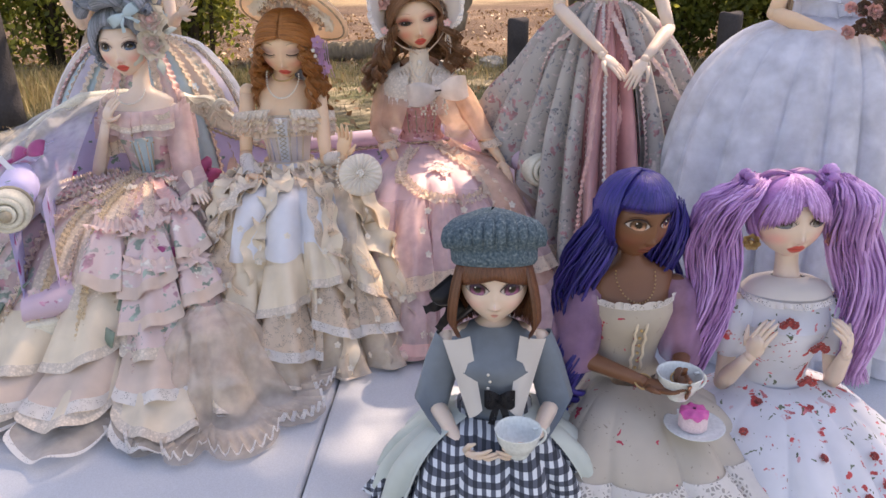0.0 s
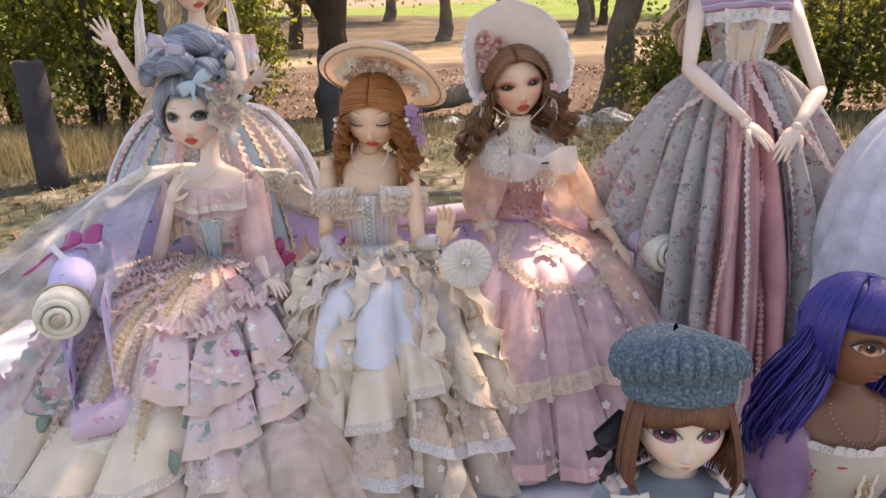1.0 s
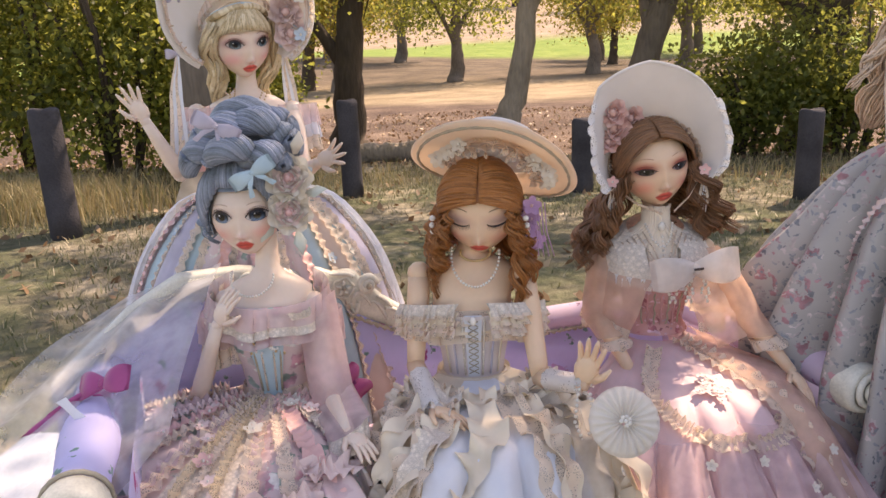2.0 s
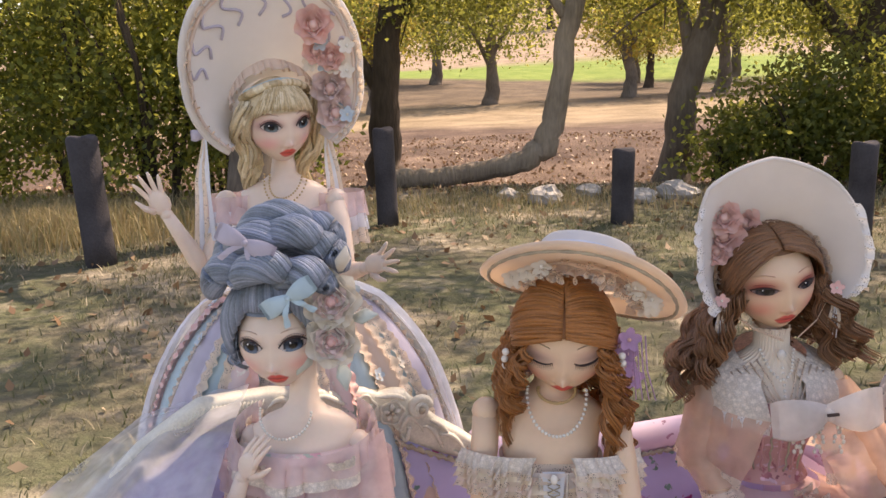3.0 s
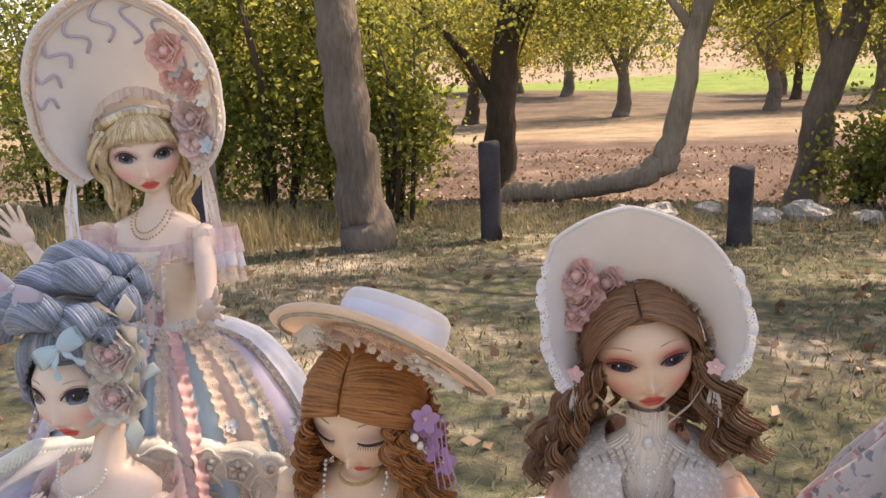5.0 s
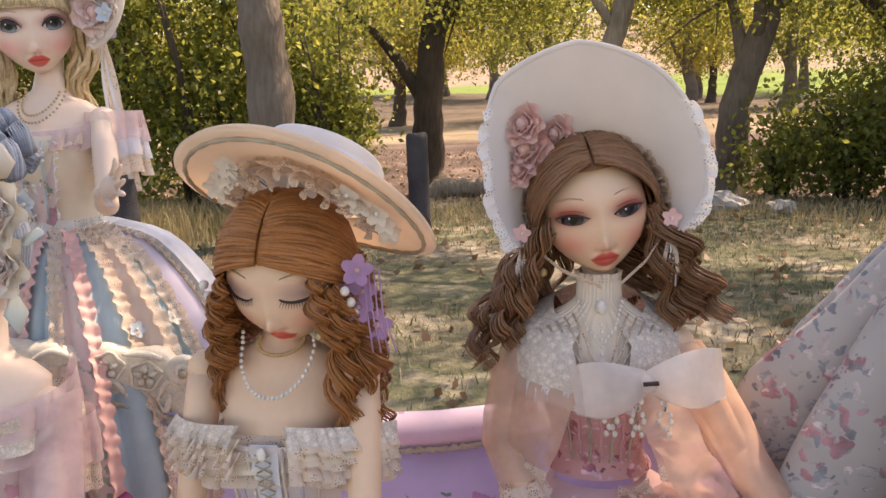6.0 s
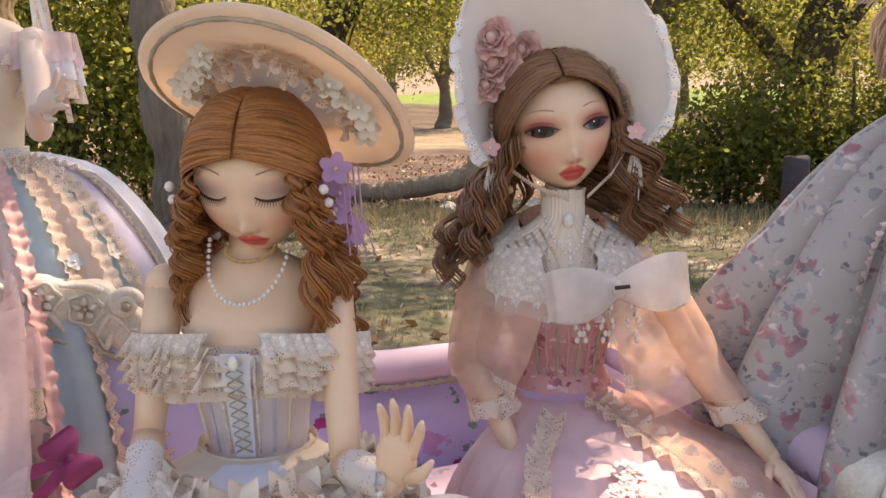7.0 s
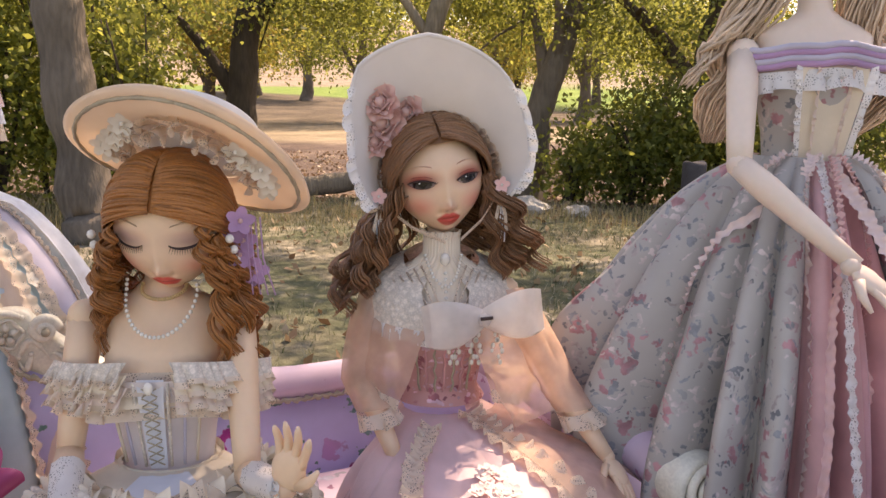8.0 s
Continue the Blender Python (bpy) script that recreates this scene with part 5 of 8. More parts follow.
def frill(g, pts, drop, waves, amp, material, out=None, rows=4, trim=None):
    """A gathered strip hanging from a line of points; drop: where its free edge lies from the sewn one."""
    pts = [Vector(p) for p in pts]
    n = max(24, int(waves * 9))
    grid = [[] for _ in range(rows + 1)]
    drop = Vector(drop)
    for j in range(n + 1):
        u = j / n * (len(pts) - 1)
        k = min(int(u), len(pts) - 2)
        p, e = pts[k].lerp(pts[k + 1], u - k), pts[k + 1] - pts[k]
        side = Vector(out) if out else e.cross(drop).normalized()
        ph = 2 * math.pi * 0.62 * waves * j / n + 1.5 * math.sin(j * 0.13) + 2.2 * noise.noise((j * 0.045, waves, 0.7))
        swell = 0.75 + 0.7 * noise.noise((j * 0.06, 3.1, waves))
        for i in range(rows + 1):
            v = i / rows
            grid[i].append(p + drop * v * (1 + 0.12 * math.sin(ph * 0.37)) + side * amp * swell * 1.25 * v * math.sin(ph) + e.normalized() * amp * 0.9 * v * math.cos(ph))
    if trim:
        g.grid(grid[:-1], material)
        g.grid(grid[-2:], trim)
    else:
        g.grid(grid, material)


def rose(g, c, look_to, r, petal, heart=None, seed=0):
    c, f = Vector(c), Vector(look_to).normalized()
    a = f.orthogonal().normalized()
    b = f.cross(a)
    rng = random.Random(seed)
    g.ball(c + f * r * 0.25, r * 0.3, heart or petal, n=8)
    for ring, (count, dist, tilt, size) in enumerate(((3, 0.20, 0.05, 0.42), (4, 0.40, 0.28, 0.50), (5, 0.62, 0.58, 0.54), (7, 0.86, 1.0, 0.58))):
        for k in range(count):
            th = 2 * math.pi * (k + 0.5 * ring) / count + rng.uniform(-0.15, 0.15)
            o = a * math.cos(th) + b * math.sin(th)
            up = (f * math.cos(tilt) + o * math.sin(tilt)).normalized()
            nrm = (o * math.cos(tilt) - f * math.sin(tilt)).normalized()
            sd = up.cross(nrm)
            base = c + o * r * dist * 0.45
            rows = []
            for i in range(5):
                v = i / 4
                wd = r * size * math.sin(math.pi * (0.2 + 0.66 * v))
                rows.append([base + up * r * size * 1.25 * v + sd * wd * q + nrm * r * (0.24 * (1 - q * q) - 0.05 + 0.34 * max(0, v - 0.62) + 0.03 * math.sin(7 * q + 5 * v + k)) for q in (-1, -0.5, 0, 0.5, 1)])
            g.grid(rows, petal)


def posy(g, c, r, petal, heart, look_to=(0, -1, 0.2), n=5):
    c, f = Vector(c), Vector(look_to).normalized()
    a = f.orthogonal().normalized()
    b = f.cross(a)
    for k in range(n):
        th = 2 * math.pi * k / n
        o = a * math.cos(th) + b * math.sin(th)
        sd = f.cross(o)
        g.grid([[c + o * r * v + sd * r * 0.42 * math.sin(math.pi * (0.12 + 0.76 * v)) * q + f * r * 0.22 * (v * v + 0.4 * q * q) for q in (-1, 0, 1)] for v in (0.05, 0.4, 0.75, 1)], petal)
    g.ball(c + f * r * 0.1, r * 0.2, heart, n=6)


def strip(g, pts, width, across, material, wave=0.0):
    pts = [Vector(p) for p in pts]
    out, across = [], Vector(across).normalized()
    n = 14
    for j in range(n + 1):
        u = j / n * (len(pts) - 1)
        k = min(int(u), len(pts) - 2)
        p = pts[k].lerp(pts[k + 1], u - k)
        t = across * math.cos(wave * math.sin(j * 0.9)) + Vector((0, -1, 0)) * math.sin(wave * math.sin(j * 0.9))
        out.append([p - t * width / 2, p + Vector((0, -0.0008, 0)), p + t * width / 2])
    g.grid(out, material)


def bow(g, c, w, h, material, m=None, tails=0.0):
    """Two soft loops and a knot, with tails of that length."""
    m = m or Matrix.Identity(4)
    c = Vector(c)
    for s in (-1, 1):
        rows = []
        for i in range(9):
            v = i / 8
            row = []
            for j in range(13):
                a = 2 * math.pi * j / 12
                x = s * w * v
                op = h * (0.18 + 0.82 * math.sin(math.pi * (0.08 + 0.62 * v)))
                row.append(c + (m @ Vector((x, -0.28 * h * math.sin(math.pi * v) + 0.30 * h * math.sin(a) * math.sin(math.pi * min(1, v + 0.15)), op * math.cos(a) * 0.9 + 0.05 * h * math.sin(5 * a) * v))))
            rows.append(row)
        g.grid(rows, material)
        if tails:
            strip(g, [c, c + (m @ Vector((s * w * 0.35, -0.004, -tails * 0.5))), c + (m @ Vector((s * w * 0.55, -0.002, -tails)))], h * 0.6, m @ Vector((1, 0, 0.2 * s)), material, 0.4)
    g.ball(c + (m @ Vector((0, -0.15 * h, 0))), (w * 0.14, h * 0.3, h * 0.28), material, n=8)


def beads(g, pts, r, material, gap=2.1):
    pts = [Vector(p) for p in pts]
    for a, b in zip(pts, pts[1:]):
        n = max(1, int((b - a).length / (r * gap)))
        for k in range(n):
            g.ball(a.lerp(b, k / n), r, material, n=6)


def arc(c, rx, rz, a0, a1, m, n=20, dy=0.0):
    """Points of an upright oval arc; 0 degrees is straight down."""
    return [m @ (Vector(c) + Vector((rx * math.sin(radians(a)), dy * (0.4 + 0.6 * max(0.0, math.cos(radians(a)))), -rz * math.cos(radians(a))))) for a in [a0 + (a1 - a0) * k / n for k in range(n + 1)]]


def bonnet(g, m, reach, material, forward=0.035, inner=0.046, edge=None, back=0.05, turn_up=112, rim=0.0022, lining=None):
    """A brim that stands round the face over the top of the head, and a soft crown behind it. reach(angle) gives its outer radius."""
    n = 56
    angs = [-turn_up + 2 * turn_up * k / n for k in range(n + 1)]

    def at(a, u, d=0.0):
        r0, r1 = inner, reach(a)
        r = r0 + (r1 - r0) * u
        return m @ Vector((math.sin(radians(a)) * (r + d), 0.012 - forward * u ** 0.8 + d, math.cos(radians(a)) * (r + d)))
    g.grid([[at(a, i / 10) for a in angs] for i in range(11)], lining or material)
    g.grid([[at(a, i / 10, 0.004) for a in angs] for i in range(11)], material)
    g.tube([at(a, 1.0, 0.002) for a in angs], rim * 1.4, material, 8)
    if edge:
        g.tube([at(a, 0.93, -0.001) for a in angs], rim * 0.7, edge, 6)
    g.grid([[m @ Vector((math.sin(radians(a)) * (inner + 0.004) * c, 0.012 + back * s, math.cos(radians(a)) * (inner + 0.004) * c)) for a in angs] for c, s in [(math.cos(k * math.pi / 16), math.sin(k * math.pi / 16)) for k in range(9)]], material)
    return at

# ---- the dolls ----


def finish(g, label, name="doll"):
    return tagged(g.make(name), label, "doll", "dolls on the table")


# Seated doll with the piled blue-grey wig
def doll_rose_print():
    g, rng = Geo(), random.Random(21)
    w = Vector((-0.492, 1.275, 0.995))
    hm = Matrix.Translation((-0.510, 1.280, 1.1925)) @ turn(6, 0, -2) @ Matrix.Diagonal((1.06, 1.06, 1.06, 1))
    torso(g, w, 8, SKIN_PALE, PINK_PRINT, 0.088, 1.13)
    head(g, hm, SKIN_PALE, (0.66, 0.42, 0.36), (0.85, 0.42, 0.36), (0.03, 0.05, 0.08), "open", big_eye=1.12, brow=(0.45, 0.25, 0.16), shade_k=0.45)
    cap_hair(g, hm, HAIR_BLUEGREY, 1.08, -25, 48, 36)
    for i in range(230):                       # brushed up from the brow and the nape
        az = -180 + 360 * i / 230
        f = abs(az)
        e0 = 40 - 58 * max(0.0, min(1.0, (f - 36) / 40))
        pts = [hm @ hp(az, e0 + (84 - e0) * u, 1.10 + 0.30 * math.sin(math.pi * (0.04 + 0.78 * u)) + 0.02 * math.sin(i * 1.9)) for u in [k / 8 for k in range(9)]]
        lock(g, pts, 0.0026, HAIR_BLUEGREY)
    for x0, z0, x1, z1, x2, z2, y, rr in ((-0.052, 0.040, -0.050, 0.078, -0.016, 0.066, -0.022, 0.0125), (-0.030, 0.054, -0.004, 0.088, 0.020, 0.054, -0.034, 0.0135), (0.002, 0.050, 0.030, 0.074, 0.046, 0.040, -0.026, 0.0135), (-0.040, 0.070, -0.020, 0.104, 0.012, 0.088, -0.012, 0.0135),
                                          (-0.010, 0.084, 0.018, 0.112, 0.042, 0.078, -0.010, 0.0135), (0.020, 0.084, 0.050, 0.084, 0.052, 0.054, -0.004, 0.012), (-0.054, 0.062, -0.040, 0.090, -0.028, 0.090, 0.010, 0.012), (-0.030, 0.096, 0.000, 0.122, 0.028, 0.100, 0.008, 0.0125), (0.010, 0.096, 0.040, 0.104, 0.048, 0.070, 0.018, 0.012), (-0.040, 0.060, 0.0, 0.09, 0.040, 0.060, 0.036, 0.013)):
        hair_roll(g, hm @ Vector((x0 + 0.007, y, 0.012 + 0.84 * z0)), hm @ Vector((x1 + 0.009, y - 0.012, 0.012 + 0.84 * z1)), hm @ Vector((x2 + 0.007, y, 0.012 + 0.84 * z2)), rr, HAIR_BLUEGREY, rng, 34, 0.45, 0.0015)
    for s, n in ((-1, 4), (1, 2)):             # small curls by the temples
        for k in range(n):
            p = hm @ Vector((s * 0.039, -0.006 + 0.008 * k, 0.010 - 0.006 * k))
            curl(g, [p, p + Vector((s * 0.003, 0, -0.014)), p + Vector((s * 0.002, 0, -0.028))], 0.0065, 1.6, 0.0022, 0.0012, 8, HAIR_BLUEGREY, rng)
    for k, (x, z, r) in enumerate(((0.052, 0.036, 0.023), (0.049, 0.002, 0.022))):
        rose(g, hm @ Vector((x, -0.024, z)), (0.25, -1, 0.15), r, WHITE_PETAL, PINK_RIBBON, k)
        rose(g, hm @ Vector((x, -0.029, z)), (0.25, -1, 0.15), r * 0.62, ROSE_PETAL, PINK_RIBBON, k + 4)
    for k, (x, z, dx, dz) in enumerate(((0.030, 0.020, -0.4, 0.9), (0.030, -0.008, -0.5, -0.8), (0.060, 0.058, 0.3, 0.9), (0.066, 0.018, 0.9, 0.2), (0.034, 0.002, -0.9, -0.1), (0.054, -0.020, 0.2, -1))):
        p, d = hm @ Vector((x, -0.018, z)), Vector((dx, -0.25, dz)).normalized()
        g.tube([p, p + d * 0.012, p + d * 0.026], [0.003, 0.0085, 0.0008], SAGE_WHITE if k % 2 else WHITE_PETAL, 7, flat=0.2)
    for k in range(7):
        a = rng.uniform(-1.4, 1.4)
        p = hm @ Vector((0.044 + 0.02 * math.sin(a), -0.010, 0.014 + 0.032 * math.cos(a) * (1 if k % 2 else -1)))
        g.tube([p, p + Vector((0.010 * math.sin(a), -0.004, 0.012 * math.cos(a)))], [0.0055, 0.001], SAGE if k % 3 else BLUE_PETAL, 6, flat=0.25)
    for x, z, s in ((-0.006, 0.092, 1), (0.022, 0.046, -1)):
        bow(g, hm @ Vector((x, -0.046, z)), 0.024, 0.009, LILAC_SILK if s > 0 else BLUE_SILK, hm.to_3x3().to_4x4() @ Matrix.Rotation(0.5 * s, 4, "Y"), 0.02)
    for x in (0.045, 0.055, 0.065):
        posy(g, hm @ Vector((x, -0.008, 0.045 - 0.3 * (x - 0.045))), 0.010, BLUE_PETAL, PEARL)
    # arms: one lifted to the throat
    limb(g, (-0.543, 1.278, 1.093), (-0.576, 1.248, 0.985), (-0.533, 1.222, 1.083), SKIN_PALE)
    palm(g, (-0.533, 1.222, 1.083), (0.45, -0.15, 0.85), (0.5, 0.8, 0), SKIN_PALE, 0.6, 0.1)
    limb(g, (-0.443, 1.278, 1.090), (-0.420, 1.235, 0.998), (-0.385, 1.165, 0.990), SKIN_PALE)
    palm(g, (-0.385, 1.165, 0.990), (0.6, -0.7, -0.1), (0, 0, -1), SKIN_PALE, 0.5)
    m = about(w, 8)
    for s in (-1, 1):                          # puffed tulle sleeves and lace
        sh = m @ (w + Vector((s * 0.054, -0.002, 0.078)))
        for k, (r, mt) in enumerate(((0.026, PINK_TULLE), (0.023, LACE))):
            for t in range(2):
                frill(g, [sh + Vector((r * math.cos(a), r * 0.8 * math.sin(a), 0.010 - 0.022 * k - 0.012 * t)) for a in [0.4 * q for q in range(17)]], (0, 0, -0.024), 14, 0.004, mt)
    frill(g, arc(w + Vector((0, -0.040, 0.093)), 0.050, 0.008, -85, 85, m), (0, -0.003, 0.008), 20, 0.002, LACE_DENSE)
    for t in range(3):                         # tulle and lace round the shoulders
        frill(g, [m @ (w + Vector((0.066 * math.sin(a), -0.044 * math.cos(a), 0.116 - 0.010 * t - 0.014 * math.cos(a)))) for a in [-2.4 + 0.2 * k for k in range(25)]], (0, -0.006, -0.022), 22, 0.005, (PINK_TULLE, LACE_DENSE, PINK_TULLE)[t])
    for p, q in (((-0.443, 1.278, 1.090), (-0.420, 1.235, 0.998)), ((-0.420, 1.235, 0.998), (-0.390, 1.175, 0.990))):
        p, q = Vector(p), Vector(q)
        g.grid([[p.lerp(q, u) + Vector((0.022 * math.cos(t) * (1 + 0.1 * math.sin(5 * t)), 0.02 * math.sin(t), 0.012 * math.cos(t))) for t in [0.3 * k for k in range(21)]] for u in (0, 0.3, 0.6, 1.0)], PINK_TULLE, True)
        frill(g, [q + Vector((0.021 * math.cos(t), 0.02 * math.sin(t), 0.012 * math.cos(t))) for t in [0.4 * k for k in range(17)]], (0, -0.008, -0.02), 12, 0.005, LACE_DENSE)
    for a in (-22, -10, 10, 22):               # boning, lace and beading of the bodice
        g.tube([m @ (w + Vector((0.040 * math.sin(radians(a)) * (0.7 + 5 * z), -0.031 - 0.19 * z if z < 0.065 else -0.0445, z + 0.004))) for z in (0.0, 0.02, 0.04, 0.06, 0.074)], 0.0014, GILT if abs(a) > 15 else LACE, 6)
    g.grid([[m @ (w + Vector((q * (0.010 + 0.14 * z), -0.0295 - 0.21 * z if z < 0.06 else -0.0435, z - 0.012 * (1 - abs(q)) * (z < 0.01)))) for q in (-1, -0.5, 0, 0.5, 1)] for z in (0.0, 0.02, 0.04, 0.06, 0.072)], BLUE_SILK)
    for k in range(26):
        g.ball(m @ (w + Vector((rng.uniform(-0.025, 0.025), -0.0475, 0.060 + rng.uniform(-0.008, 0.010)))), 0.0018, PEARL if k % 3 else GOLD, n=6)
    beads(g, arc(Vector((-0.504, 1.270, 1.126)), 0.024, 0.020, -100, 100, Matrix.Identity(4), 26, -0.022), 0.0016, PEARL, 2.2)
    frill(g, [m @ (w + Vector((0.038 * math.sin(a), -0.030 * math.cos(a), 0.004))) for a in [-3.1 + 0.31 * k for k in range(21)]], (0, -0.002, -0.018), 30, 0.004, LACE, trim=PINK_RIBBON)
    # overskirt and flounced skirt spread forward from the seat
    front = [(0.034, 0.990), (0.10, 0.985), (0.20, 0.960), (0.27, 0.885), (0.34, 0.80), (0.44, 0.746)]
    side = [(0.036, 0.990), (0.08, 0.985), (0.13, 0.962), (0.165, 0.895), (0.20, 0.82), (0.24, 0.748)]
    rear = [(0.034, 0.990), (0.05, 0.965), (0.07, 0.94), (0.075, 0.925), (0.08, 0.915), (0.08, 0.91)]
    sk = Skirt(w, -7, [(0, front), (30, [(d * 1.0, z) for d, z in front]), (62, side), (110, rear), (180, rear), (250, rear), (292, [(d * 1.35, z) for d, z in side]), (328, [(d * 1.05, z) for d, z in front])], 25, 0.085, 3)
    sk.draw(g, PINK_PRINT, -120, 120, 0, 0.86, 0, 1.3, 30)
    sk.draw(g, LACE_DENSE, -9, 12, 0.02, 0.85, 0.003, 1.0, 30)
    for a in (-5, 1, 7):
        sk.ruche(g, (GILT_LACE, LACE, GILT_LACE)[(a + 5) // 6], [(a * 0.6, 0.05), (a, 0.35), (a * 1.2, 0.7)], 0.005, 50, 0.004, 0.006)
    for a, mt in ((-12, LACE), (14, LACE), (-34, PINK_RIBBON), (36, PINK_RIBBON), (-14.5, PINK_TULLE), (17, PINK_TULLE), (-56, PINK_TULLE), (58, PINK_RIBBON)):
        sk.ruche(g, mt, [(a * 0.8, 0.03), (a, 0.3), (a * 1.12, 0.6), (a * 1.2, 0.82)], 0.009, 34, 0.006)
    for a in (-26, -46, -68, -82, 26, 48, 70):      # gathered lace and ribbon down the side panels
        sk.ruche(g, (LACE_DENSE, ROSE_PETAL, LACE)[abs(a) % 3], [(a * 0.85, 0.04), (a, 0.3), (a * 1.05, 0.56), (a * 1.08, 0.74)], 0.007, 46, 0.006)
    for s0, mt, tr, out, wv in ((0.62, PINK_PRINT, LACE_DENSE, 0.014, 14), (0.70, PEACH, WHITE_LACE, 0.016, 13), (0.78, CREAM, LACE_DENSE, 0.015, 14), (0.86, TULLE, WHITE_LACE, 0.013, 14)):
        for t0, t1, off in ((-84, -26, rng.uniform(-0.04, 0.03)), (-30, 20, rng.uniform(-0.03, 0.04)), (16, 84, rng.uniform(-0.05, 0.03))):
            sk.tier(g, rng.choice((mt, mt, CREAM)), s0 + off, min(1.0, s0 + off + 0.17), t0, t1, out, wv, 0.009, tr, 0.7, 0.035)
    for t0, t1, s0 in ((6, 34, 0.38), (30, 62, 0.34), (20, 50, 0.50)):   # bunched overskirt with frilled edges
        sk.tier(g, PINK_PRINT, s0, s0 + 0.20, t0, t1, 0.018, 17, 0.008, PEACH, 0.7, 0.04)
        sk.ruche(g, ROSE_PETAL, [(t0, s0 + 0.02), ((t0 + t1) / 2, s0 + 0.05), (t1, s0 + 0.01)], 0.010, 16, 0.010, 0.012)
    for a, s in ((30, 0.50), (-38, 0.60)):
        p, nn = sk.pt(a, s), sk.normal(a, s)
        bow(g, p + nn * 0.010, 0.015, 0.009, MAGENTA, turn(a, 20, 10), 0.025)
    for k in range(46):                        # applied blossoms and leaves
        a, s = rng.uniform(-70, 70), rng.uniform(0.08, 0.8)
        p, nn = sk.pt(a, s), sk.normal(a, s)
        if k % 4:
            posy(g, p + nn * 0.007, rng.uniform(0.006, 0.011), (ROSE_PETAL, WHITE_PETAL, PINK_RIBBON)[k % 3], PEARL, nn)
        else:
            t = Vector((rng.uniform(-1, 1), -0.5, -0.6)).normalized()
            g.tube([p + nn * 0.006, p + nn * 0.009 + t * 0.014, p + nn * 0.005 + t * 0.03], [0.003, 0.013, 0.001], SAGE, 6, flat=0.2)
    # sheer underskirt spilling on the table
    spill = Skirt((-0.33, 1.02, 0.86), 22, [(0, [(0.02, 0.87), (0.07, 0.85), (0.10, 0.80), (0.14, 0.755), (0.2, 0.747)]), (90, [(0.02, 0.87), (0.06, 0.84), (0.085, 0.79), (0.11, 0.755), (0.15, 0.747)]), (270, [(0.02, 0.87), (0.06, 0.84), (0.085, 0.79), (0.11, 0.755), (0.15, 0.747)])], 15, 0.10, 8)
    spill.draw(g, TULLE, -95, 95, 0, 1, 0, 1.6, 20)
    spill.tier(g, TULLE, 0.78, 1.0, -95, 95, 0.012, 26, 0.008, WHITE_LACE)
    return finish(g, "seated resin doll with piled blue-grey wig and flounced rose-print gown")


